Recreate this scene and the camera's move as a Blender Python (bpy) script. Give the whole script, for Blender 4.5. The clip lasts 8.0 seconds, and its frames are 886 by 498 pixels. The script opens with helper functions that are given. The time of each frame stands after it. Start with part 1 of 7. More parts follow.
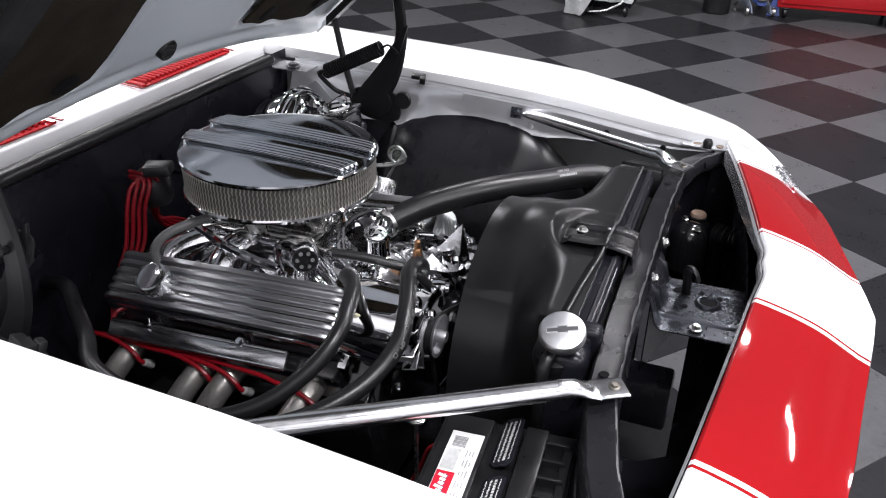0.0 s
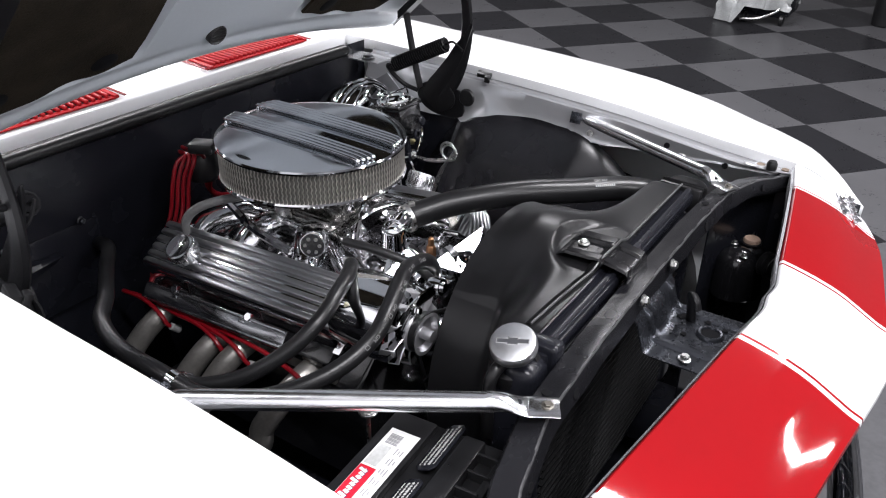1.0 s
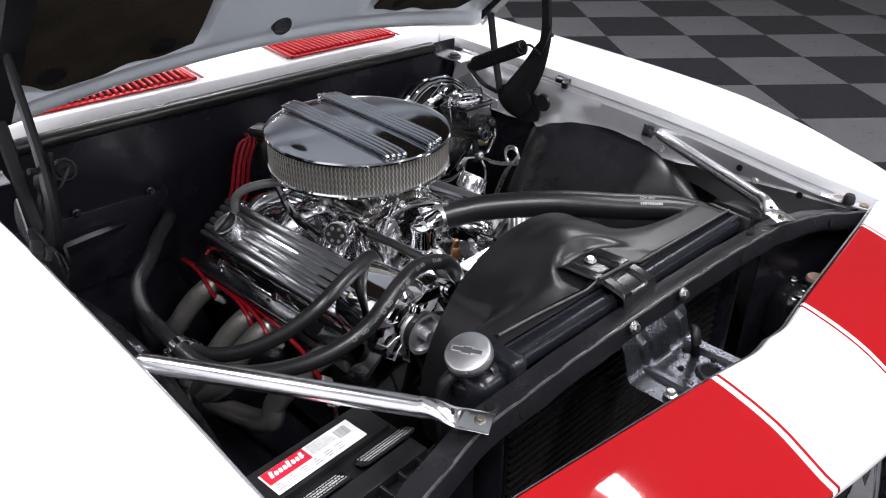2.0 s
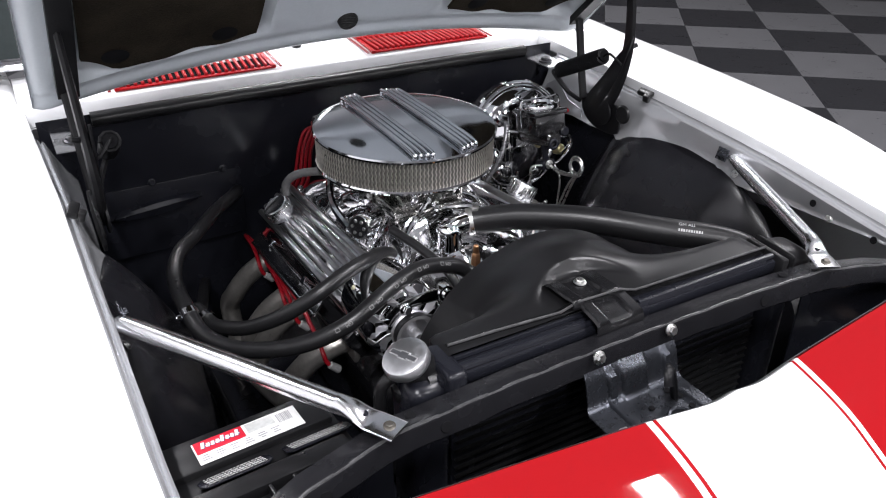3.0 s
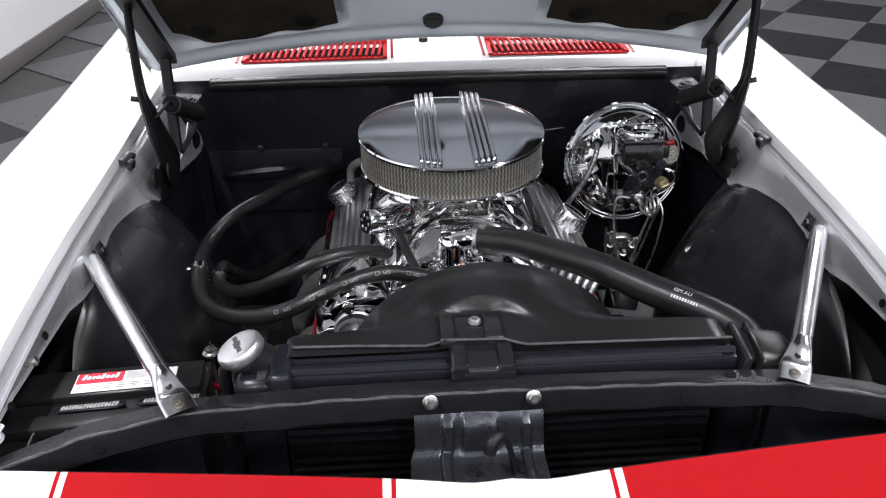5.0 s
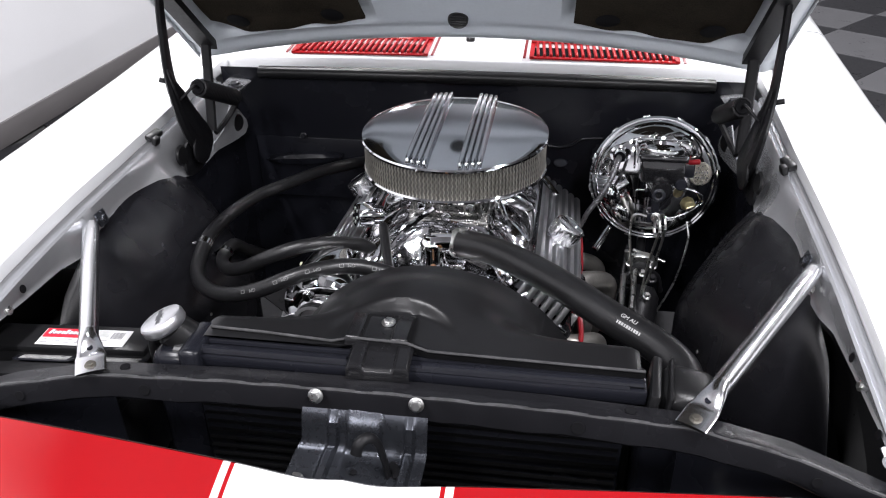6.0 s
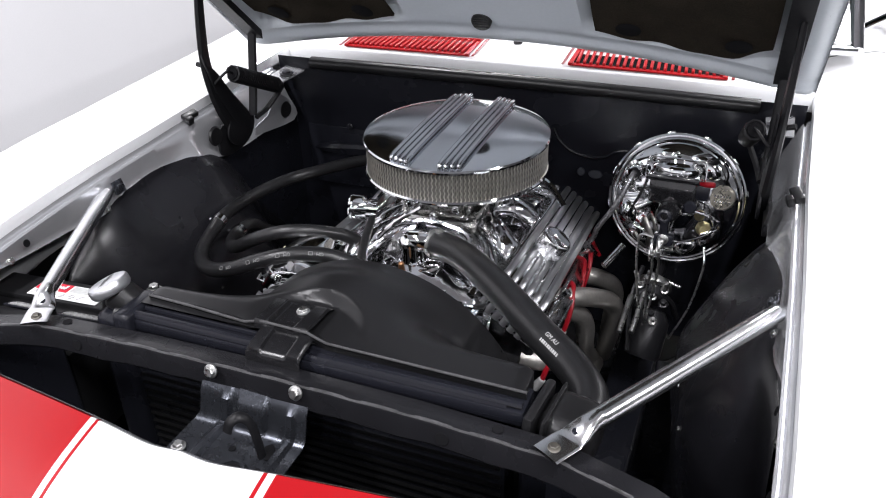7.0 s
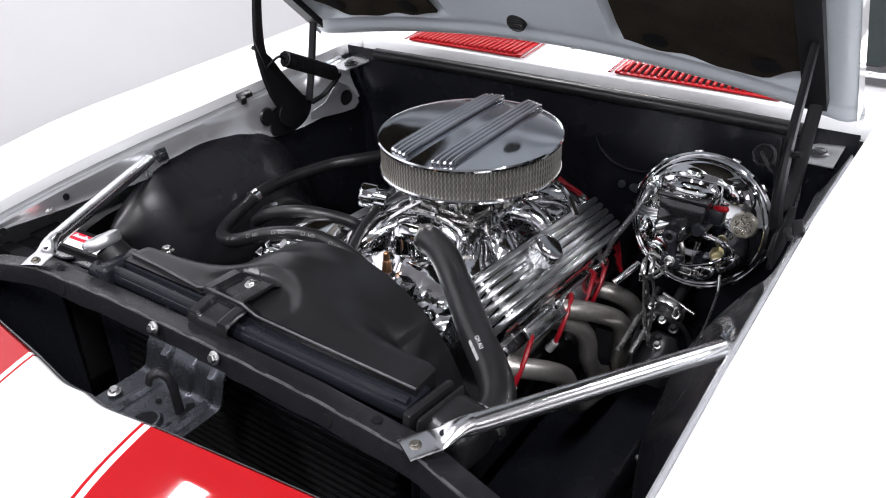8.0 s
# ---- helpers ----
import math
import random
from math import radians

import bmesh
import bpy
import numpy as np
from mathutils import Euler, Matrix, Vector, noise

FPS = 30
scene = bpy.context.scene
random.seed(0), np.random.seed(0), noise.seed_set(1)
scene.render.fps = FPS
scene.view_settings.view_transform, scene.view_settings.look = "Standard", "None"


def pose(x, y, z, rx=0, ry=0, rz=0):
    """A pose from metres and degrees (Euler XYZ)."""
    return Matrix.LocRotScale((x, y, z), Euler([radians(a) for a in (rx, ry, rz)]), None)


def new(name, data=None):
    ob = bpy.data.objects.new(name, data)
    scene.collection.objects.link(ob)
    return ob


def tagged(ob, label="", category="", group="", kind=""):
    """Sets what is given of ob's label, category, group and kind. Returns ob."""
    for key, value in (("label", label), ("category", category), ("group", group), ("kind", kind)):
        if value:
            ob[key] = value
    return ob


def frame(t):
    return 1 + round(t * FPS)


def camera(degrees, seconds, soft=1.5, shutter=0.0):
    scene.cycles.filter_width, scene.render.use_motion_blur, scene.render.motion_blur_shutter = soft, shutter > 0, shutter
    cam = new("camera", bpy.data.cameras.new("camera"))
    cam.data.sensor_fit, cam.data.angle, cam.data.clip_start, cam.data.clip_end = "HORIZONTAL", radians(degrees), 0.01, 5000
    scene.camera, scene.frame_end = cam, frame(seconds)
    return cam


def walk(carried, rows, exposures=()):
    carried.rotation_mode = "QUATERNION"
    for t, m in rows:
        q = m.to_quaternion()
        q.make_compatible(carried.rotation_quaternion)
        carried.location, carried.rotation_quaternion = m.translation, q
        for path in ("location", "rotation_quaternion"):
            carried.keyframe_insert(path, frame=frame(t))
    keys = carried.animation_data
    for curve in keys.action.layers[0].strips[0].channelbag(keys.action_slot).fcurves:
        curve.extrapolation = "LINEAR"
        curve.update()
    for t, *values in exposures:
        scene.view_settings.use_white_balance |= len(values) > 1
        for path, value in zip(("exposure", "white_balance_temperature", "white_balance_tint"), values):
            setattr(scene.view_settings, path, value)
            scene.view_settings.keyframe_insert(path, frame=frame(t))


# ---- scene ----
CAM_ROWS = [
    (0.0, pose(-1.1393, -0.4625, 1.4497, 61.376, -0.765, -68.748)),
    (0.5, pose(-1.0902, -0.5661, 1.4519, 61.185, -0.837, -63.117)),
    (1.0, pose(-1.0269, -0.6686, 1.4541, 60.986, -0.760, -56.739)),
    (1.5, pose(-0.9576, -0.7591, 1.4559, 60.875, -0.667, -50.509)),
    (3.0, pose(-0.6497, -0.9989, 1.4626, 60.630, -0.171, -29.665)),
    (3.5, pose(-0.5187, -1.0564, 1.4638, 60.575, 0.002, -22.721)),
    (4.0, pose(-0.3832, -1.0968, 1.4655, 60.501, 0.297, -16.018)),
    (4.5, pose(-0.2442, -1.1187, 1.4663, 60.464, 0.455, -9.782)),
    (6.0, pose(0.1972, -1.1008, 1.4726, 60.237, 0.834, 8.644)),
    (6.5, pose(0.3478, -1.0668, 1.4723, 60.262, 0.930, 15.029)),
    (7.0, pose(0.5024, -1.0198, 1.4720, 60.333, 1.218, 21.529)),
    (7.5, pose(0.6449, -0.9620, 1.4705, 60.415, 1.075, 28.283)),
    (8.0, pose(0.7695, -0.8945, 1.4689, 60.506, 1.128, 34.665)),
]
cam = camera(58.9, 8.0, soft=1.1)
walk(cam, CAM_ROWS, exposures=[(0.0, 0.03), (4.5, 0.03), (6.0, 0.07), (8.0, 0.09)])

# ---- light ----
world = bpy.data.worlds.new("world")
scene.world = world
world.use_nodes = True
world.node_tree.nodes["Background"].inputs[0].default_value = (0.55, 0.6, 0.68, 1)
world.node_tree.nodes["Background"].inputs[1].default_value = 0.05
CEILING = 3.6
LAMPS = [(lx, ly) for lx in (-1.3, 1.1, 3.5) for ly in (-4.2, -1.4, 1.4, 4.2, 7.2)]
LAMP_W, LAMP_L, LAMP_POWER = 0.16, 1.25, 63.0
for lx, ly in LAMPS:
    ld = bpy.data.lights.new("strip_light", "AREA")
    ld.shape, ld.size, ld.size_y, ld.energy, ld.color = "RECTANGLE", LAMP_W, LAMP_L, LAMP_POWER * (1.35 if ly < -1 else 1.0), (1.0, 0.985, 1.03)
    lo = new("strip_light", ld)
    lo.location = (lx, ly, CEILING - 0.125)

# ---- materials ----


def surf(name, col, rough=0.5, metal=0.0, coat=0.0, var=0.12, vscale=6.0, gscale=160.0, bump=0.0, bscale=300.0, rvar=0.08, spec=0.5):
    """A painted, plastic or metal surface with two scales of unevenness."""
    m = bpy.data.materials.new(name)
    m.use_nodes = True
    nt = m.node_tree
    b = nt.nodes["Principled BSDF"]
    b.inputs["Metallic"].default_value = metal
    b.inputs["Coat Weight"].default_value = coat
    b.inputs["Coat Roughness"].default_value = 0.04
    b.inputs["Specular IOR Level"].default_value = spec
    tc = nt.nodes.new("ShaderNodeTexCoord")
    big = nt.nodes.new("ShaderNodeTexNoise")
    big.inputs["Scale"].default_value, big.inputs["Detail"].default_value = vscale, 5
    fine = nt.nodes.new("ShaderNodeTexNoise")
    fine.inputs["Scale"].default_value, fine.inputs["Detail"].default_value = gscale, 3
    for n in (big, fine):
        nt.links.new(tc.outputs["Object"], n.inputs["Vector"])
    add = nt.nodes.new("ShaderNodeMath")
    add.operation = "ADD"
    nt.links.new(big.outputs["Fac"], add.inputs[0])
    nt.links.new(fine.outputs["Fac"], add.inputs[1])
    mr = nt.nodes.new("ShaderNodeMapRange")
    mr.inputs["From Min"].default_value, mr.inputs["From Max"].default_value = 0.6, 1.4
    mr.inputs["To Min"].default_value, mr.inputs["To Max"].default_value = 1 - var, 1 + var
    nt.links.new(add.outputs[0], mr.inputs["Value"])
    mix = nt.nodes.new("ShaderNodeVectorMath")
    mix.operation = "SCALE"
    mix.inputs[0].default_value = col
    nt.links.new(mr.outputs[0], mix.inputs["Scale"])
    nt.links.new(mix.outputs[0], b.inputs["Base Color"])
    rr = nt.nodes.new("ShaderNodeMapRange")
    rr.inputs["From Min"].default_value, rr.inputs["From Max"].default_value = 0.6, 1.4
    rr.inputs["To Min"].default_value, rr.inputs["To Max"].default_value = max(0.02, rough - rvar), min(1, rough + rvar)
    nt.links.new(add.outputs[0], rr.inputs["Value"])
    nt.links.new(rr.outputs[0], b.inputs["Roughness"])
    if bump:
        bn = nt.nodes.new("ShaderNodeTexNoise")
        bn.inputs["Scale"].default_value, bn.inputs["Detail"].default_value = bscale, 4
        nt.links.new(tc.outputs["Object"], bn.inputs["Vector"])
        bp = nt.nodes.new("ShaderNodeBump")
        bp.inputs["Strength"].default_value, bp.inputs["Distance"].default_value = bump, 0.002
        nt.links.new(bn.outputs["Fac"], bp.inputs["Height"])
        nt.links.new(bp.outputs[0], b.inputs["Normal"])
    return m


RED = (0.30, 0.004, 0.007)
WHITE = (0.83, 0.84, 0.85)


def striped(name):
    """White enamel with two broad red stripes, each edged by a thin red line; x across the car."""
    m = surf(name, WHITE, 0.7, 0, 1.0, var=0.02, rvar=0.05, spec=0.05)
    nt = m.node_tree
    b = nt.nodes["Principled BSDF"]
    base = b.inputs["Base Color"].links[0].from_socket
    tc = nt.nodes.new("ShaderNodeTexCoord")
    sp = nt.nodes.new("ShaderNodeSeparateXYZ")
    nt.links.new(tc.outputs["Object"], sp.inputs[0])
    ab = nt.nodes.new("ShaderNodeMath")
    ab.operation = "ABSOLUTE"
    off = nt.nodes.new("ShaderNodeMath")
    off.operation = "ADD"
    off.inputs[1].default_value = 0.0075
    nt.links.new(sp.outputs["X"], off.inputs[0])
    nt.links.new(off.outputs[0], ab.inputs[0])
    total = None
    for lo, hi in ((0.109, 0.1140), (0.1225, 0.4535), (0.461, 0.4660)):
        c = nt.nodes.new("ShaderNodeMath")
        c.operation = "COMPARE"
        c.inputs[1].default_value, c.inputs[2].default_value = (lo + hi) / 2, (hi - lo) / 2
        nt.links.new(ab.outputs[0], c.inputs[0])
        if total is None:
            total = c.outputs[0]
        else:
            a = nt.nodes.new("ShaderNodeMath")
            a.operation = "ADD"
            nt.links.new(total, a.inputs[0])
            nt.links.new(c.outputs[0], a.inputs[1])
            total = a.outputs[0]
    mx = nt.nodes.new("ShaderNodeMix")
    mx.data_type = "RGBA"
    nt.links.new(total, mx.inputs["Factor"])
    nt.links.new(base, mx.inputs["A"])
    mx.inputs["B"].default_value = (*RED, 1)
    nt.links.new(mx.outputs["Result"], b.inputs["Base Color"])
    return m


WHITE_PAINT = surf("white_enamel", WHITE, 0.7, 0, 1.0, var=0.02, rvar=0.05, spec=0.05)
STRIPE_PAINT = striped("striped_enamel")
RED_PAINT = surf("red_enamel", RED, 0.4, 0, 0.25, var=0.04, spec=0.3)
# the body's white on inner faces, greyed in the colour for their shade
SHADED_WHITE = surf("shaded_white", (0.66, 0.67, 0.69), 0.22, 0.68, 0.1, var=0.05, vscale=4, gscale=30, rvar=0.02, bump=0.006, bscale=16)
HOOD_GREY = surf("hood_underside", (0.56, 0.60, 0.635), 0.35, 0, 0.3, var=0.05, vscale=4, bump=0.08, bscale=40)
PAD = surf("insulation_felt", (0.022, 0.018, 0.013), 0.95, var=0.6, spec=0.08, vscale=14, gscale=400, bump=0.9, bscale=260)
BLACK = surf("black_satin", (0.0100, 0.0106, 0.0145), 0.27, 0, 0.0, spec=0.30, var=0.12, vscale=5, gscale=12, rvar=0.02)
WHEELHOUSE_BLACK = surf("wheelhouse_black", (0.0088, 0.0088, 0.0108), 0.27, 0, 0.0, spec=0.47, var=0.12, vscale=5, gscale=12, rvar=0.012)
BLACK_GLOSS = surf("black_gloss", (0.008, 0.008, 0.009), 0.16, 0, 0.6, var=0.2)
PLASTIC = surf("black_plastic", (0.0098, 0.0098, 0.0106), 0.30, spec=0.30, var=0.1, vscale=6, gscale=60, rvar=0.03, bump=0.03, bscale=500)
RUBBER = surf("black_rubber", (0.0095, 0.0095, 0.0102), 0.31, spec=0.42, rvar=0.04, var=0.15, vscale=12, bump=0.12, bscale=400)
CHROME = surf("chrome", (0.9, 0.905, 0.92), 0.05, 1.0, var=0.04, rvar=0.025)
LID_CHROME = surf("lid_chrome", (0.78, 0.80, 0.83), 0.09, 1.0, var=0.03, vscale=3, rvar=0.03)
POLISHED = surf("polished_aluminium", (0.88, 0.88, 0.89), 0.12, 1.0, var=0.04, vscale=9, gscale=50, rvar=0.03)
CAST = surf("finned_aluminium", (0.50, 0.505, 0.52), 0.34, 1.0, var=0.03, vscale=6, gscale=50, rvar=0.01)
ROD_CHROME = surf("rod_chrome", (0.90, 0.905, 0.92), 0.21, 1.0, var=0.05, vscale=12, gscale=90, rvar=0.05)
BRUSHED = surf("brushed_cap", (0.62, 0.63, 0.65), 0.13, 1.0, var=0.03, vscale=10, rvar=0.02)
STEEL = surf("zinc_steel", (0.55, 0.55, 0.54), 0.3, 1.0, var=0.15, vscale=40)
HEADER_COAT = surf("ceramic_header", (0.40, 0.385, 0.36), 0.34, 0.8, var=0.18, vscale=16, bump=0.15, bscale=200)
WIRE_RED = surf("red_silicone", (0.23, 0.003, 0.009), 0.35, var=0.1)
BRASS = surf("brass", (0.36, 0.19, 0.10), 0.38, 1.0, var=0.2, vscale=40)
GOLD = surf("gold_zinc", (0.50, 0.44, 0.25), 0.38, 0.9, var=0.2, vscale=30)
MESH = surf("filter_mesh", (0.54, 0.52, 0.475), 0.33, 0.85, var=0.25, vscale=60)
PAPER = surf("filter_paper", (0.15, 0.145, 0.13), 0.8, var=0.2, vscale=50)
LABEL_WHITE = surf("label_white", (0.75, 0.75, 0.74), 0.35, var=0.05)
LABEL_RED = surf("label_red", (0.55, 0.01, 0.03), 0.35, var=0.05)
INK_BLUE = surf("ink_blue", (0.03, 0.03, 0.12), 0.5, var=0.1)
PRINT_GREY = surf("print_grey", (0.17, 0.17, 0.17), 0.5, var=0.1)
GLASS = surf("dark_glass", (0.02, 0.025, 0.025), 0.04, var=0.1)
WALL = surf("white_wall", (0.64, 0.64, 0.65), 0.6, var=0.03, vscale=1.5, bump=0.1, bscale=80)
# for the unseen far walls: dark so they throw less light on the floor
WALL_DARKENED = surf("darkened_wall", (0.16, 0.16, 0.165), 0.6, var=0.06, vscale=1.5, bump=0.1, bscale=80)
SKIRT = surf("grey_skirting", (0.115, 0.108, 0.108), 0.5, var=0.08)
TILE_LIGHT = surf("light_tile", (0.078, 0.078, 0.082), 0.31, var=0.16, vscale=5, gscale=60, bump=0.04, bscale=30, rvar=0.06, spec=0.08)
TILE_DARK = surf("dark_tile", (0.0165, 0.0165, 0.0185), 0.31, var=0.22, vscale=5, gscale=60, bump=0.04, bscale=30, rvar=0.06, spec=0.08)
GROUT = surf("tile_joint", (0.03, 0.03, 0.03), 0.7)
CEIL = surf("ceiling_paint", (0.30, 0.30, 0.31), 0.8, var=0.1, vscale=1)
TOOL_RED = surf("toolbox_red", (0.36, 0.008, 0.012), 0.35, 0, 0.3, var=0.08)
FILM = surf("plastic_film", (0.30, 0.31, 0.31), 0.25, var=0.25, vscale=12, bump=0.6, bscale=25)
TAN = surf("tan_fluid", (0.30, 0.21, 0.16), 0.4, var=0.2, vscale=50)
HINGE = surf("hinge_black", (0.0075, 0.0075, 0.0085), 0.42, var=0.2, spec=0.2)
MOULD = surf("moulded_gloss", (0.008, 0.008, 0.0085), 0.26, var=0.1, spec=0.36, gscale=20, rvar=0.02)
SUPPORT = surf("support_black", (0.0105, 0.0105, 0.0122), 0.26, var=0.2, spec=0.28, gscale=20, rvar=0.04, bump=0.4, bscale=26)
# lighter than the black parts: the glint along their edges, put into the colour
EDGE_GLINT = surf("edge_glint", (0.05, 0.05, 0.052), 0.36, var=0.5, vscale=30, gscale=120, spec=0.6)
# matte near-black that stands for the shade inside holes and recesses
HOLE_SHADE = surf("hole_shade", (0.0065, 0.0065, 0.0075), 0.9, spec=0.1)
LAMP_BODY = surf("lamp_housing", (0.6, 0.6, 0.6), 0.5)

# ---- building helpers ----


def part(name, bm, mats, parent=None, label="", flat=False, angle=38):
    """Links a bmesh as one mesh object, in world coordinates, under parent."""
    me = bpy.data.meshes.new(name)
    bmesh.ops.recalc_face_normals(bm, faces=bm.faces[:])
    bm.to_mesh(me)
    bm.free()
    for m in mats if isinstance(mats, (list, tuple)) else [mats]:
        me.materials.append(m)
    if not flat:
        me.polygons.foreach_set("use_smooth", [True] * len(me.polygons))
        me.set_sharp_from_angle(angle=radians(angle))
    ob = new(name, me)
    if parent is not None:
        ob.parent = parent
        if parent.type == "EMPTY":
            ob.matrix_parent_inverse = Matrix.Translation(parent.location).inverted()
    if label:
        ob["label"] = label
    return ob


def thing(name, label, category, loc, group="", kind=""):
    ob = new(name)
    ob.empty_display_size = 0.05
    ob.location = loc
    return tagged(ob, label, category, group, kind)


def box(bm, c, s, m=None, bev=0.0, seg=2, mat=0):
    r = bmesh.ops.create_cube(bm, size=1, matrix=(m or Matrix.Translation(c)) @ Matrix.Diagonal((*s, 1)))
    vs = r["verts"]
    fs = {f for v in vs for f in v.link_faces}
    for f in fs:
        f.material_index = mat
    if bev:
        es = list({e for v in vs for e in v.link_edges})
        rb = bmesh.ops.bevel(bm, geom=es, offset=bev, segments=seg, affect="EDGES", profile=0.5)
        for f in rb["faces"]:
            f.material_index = mat
    return bm


def frame_of(p0, p1):
    """A pose at p0 with z towards p1."""
    d = Vector(p1) - Vector(p0)
    return Matrix.Translation(p0) @ d.to_track_quat("Z", "Y").to_matrix().to_4x4()


def lathe(bm, prof, m=None, n=32, mat=0):
    """Turns (radius, height) pairs about z, then poses by m."""
    m = m or Matrix()
    rings = []
    for r, h in prof:
        if r < 1e-6:
            rings.append([bm.verts.new(m @ Vector((0, 0, h)))])
        else:
            rings.append([bm.verts.new(m @ Vector((r * math.cos(2 * math.pi * i / n), r * math.sin(2 * math.pi * i / n), h))) for i in range(n)])
    for a, b in zip(rings, rings[1:]):
        for i in range(n):
            j = (i + 1) % n
            if len(a) == 1 and len(b) == 1:
                continue
            if len(a) == 1:
                f = bm.faces.new((a[0], b[i], b[j]))
            elif len(b) == 1:
                f = bm.faces.new((a[i], b[0], a[j]))
            else:
                f = bm.faces.new((a[i], b[i], b[j], a[j]))
            f.material_index = mat
    return bm


def cyl(bm, p0, p1, r0, r1=None, n=20, bev=0.0, mat=0):
    r1 = r0 if r1 is None else r1
    h = (Vector(p1) - Vector(p0)).length
    b = min(bev, h / 3)
    prof = [(0, 0), (r0 - b, 0), (r0, b), (r1, h - b), (r1 - b, h), (0, h)] if b else [(0, 0), (r0, 0), (r1, h), (0, h)]
    return lathe(bm, prof, frame_of(p0, p1), n, mat)


def curve_points(pts, steps=8, closed=False):
    """A Catmull-Rom line through the points."""
    P = [Vector(p) for p in pts]
    n = len(P)
    out = []
    for i in range(n if closed else n - 1):
        if closed:
            a, b, c, d = P[i - 1], P[i], P[(i + 1) % n], P[(i + 2) % n]
        else:
            b, c = P[i], P[i + 1]
            a = P[i - 1] if i else b * 2 - c
            d = P[i + 2] if i + 2 < n else c * 2 - b
        for k in range(steps):
            t = k / steps
            out.append(0.5 * ((2 * b) + (c - a) * t + (2 * a - 5 * b + 4 * c - d) * t * t + (3 * b - a - 3 * c + d) * t ** 3))
    if not closed:
        out.append(P[-1])
    return out


def tube(bm, pts, r, n=12, steps=8, closed=False, caps=True, mat=0, squash=None):
    """A round tube along a smooth line; r is a radius or a function of 0..1."""
    C = curve_points(pts, steps, closed) if steps > 1 else [Vector(p) for p in pts]
    k = len(C)
    up = None
    rings = []
    for i, p in enumerate(C):
        t = (C[(i + 1) % k] - C[i - 1]) if closed else (C[min(i + 1, k - 1)] - C[max(i - 1, 0)])
        t.normalize()
        if up is None:
            up = Vector((0, 0, 1)) if abs(t.z) < 0.9 else Vector((1, 0, 0))
        up = (up - up.dot(t) * t).normalized()
        sd = t.cross(up)
        rr = r(i / max(1, k - 1)) if callable(r) else r
        sx, sy = squash(i / max(1, k - 1)) if callable(squash) else (squash or (1, 1))
        rings.append([bm.verts.new(p + rr * (sx * math.cos(2 * math.pi * j / n) * sd + sy * math.sin(2 * math.pi * j / n) * up)) for j in range(n)])
    pairs = list(zip(rings, rings[1:])) + ([(rings[-1], rings[0])] if closed else [])
    for a, b in pairs:
        for j in range(n):
            f = bm.faces.new((a[j], a[(j + 1) % n], b[(j + 1) % n], b[j]))
            f.material_index = mat
    if caps and not closed:
        for ring in (rings[0], rings[-1]):
            bm.faces.new(ring).material_index = mat
    return bm


def sheet(bm, rows, thick=0.0, mat=0):
    """A surface through rows of points, given thickness when asked."""
    V = [[bm.verts.new(p) for p in row] for row in rows]
    fs = []
    for a, b in zip(V, V[1:]):
        for i in range(len(a) - 1):
            f = bm.faces.new((a[i], a[i + 1], b[i + 1], b[i]))
            f.material_index = mat
            fs.append(f)
    if thick:
        bmesh.ops.recalc_face_normals(bm, faces=fs)
        r = bmesh.ops.solidify(bm, geom=fs, thickness=thick)
        for f in r["geom"]:
            if isinstance(f, bmesh.types.BMFace):
                f.material_index = mat
    return bm


def prism(bm, poly, depth, m, bev=0.0, mat=0):
    """A flat outline in x, y, extruded by depth along z and posed by m."""
    vs = [bm.verts.new((x, y, 0)) for x, y in poly]
    f = bm.faces.new(vs)
    r = bmesh.ops.extrude_face_region(bm, geom=[f])
    top = [v for v in r["geom"] if isinstance(v, bmesh.types.BMVert)]
    for v in top:
        v.co.z += depth
    allv = vs + top
    if bev:
        es = list({e for v in allv for e in v.link_edges if all(w in allv for w in e.verts)})
        rb = bmesh.ops.bevel(bm, geom=es, offset=bev, segments=2, affect="EDGES", profile=0.5)
        allv = list({v for f in rb["faces"] for v in f.verts} | {v for v in allv if v.is_valid})
    for v in allv:
        v.co = m @ v.co
    for fc in {fc for v in allv for fc in v.link_faces}:
        fc.material_index = mat
    return bm


def smooth_outline(poly, steps=4):
    return [(p.x, p.y) for p in curve_points([(x, y, 0) for x, y in poly], steps, True)]


def lerp(table, y):
    """Piecewise linear table of (key, value)."""
    if y <= table[0][0]:
        return table[0][1]
    for (a, va), (b, vb) in zip(table, table[1:]):
        if y <= b:
            return va + (vb - va) * (y - a) / (b - a)
    return table[-1][1]


def eased(table, y, w=0.06):
    """The table's value, averaged over a stretch on either side."""
    return sum(lerp(table, y + w * k / 3) for k in range(-3, 4)) / 7


def bolt(bm, p, axis, r=0.008, h=0.006, mat=0):
    """A hex head on a washer."""
    p, axis = Vector(p), Vector(axis).normalized()
    lathe(bm, [(0, 0), (r * 1.45, 0), (r * 1.45, h * 0.25), (r * 1.1, h * 0.4), (0, h * 0.4)], frame_of(p, p + axis), 16, mat)
    lathe(bm, [(r * 0.98, h * 0.4), (r, h * 0.5), (r, h * 0.95), (r * 0.85, h * 1.1), (0, h * 1.1)], frame_of(p, p + axis), 6, mat)
    return bm


def nb():
    return bmesh.new()


def bolts(name, places, mat, parent, r=0.008, h=0.006, label=""):
    """One bolt object for each (place, axis)."""
    for p, ax in places:
        part(name, bolt(nb(), p, ax, r, h), mat, parent, label)


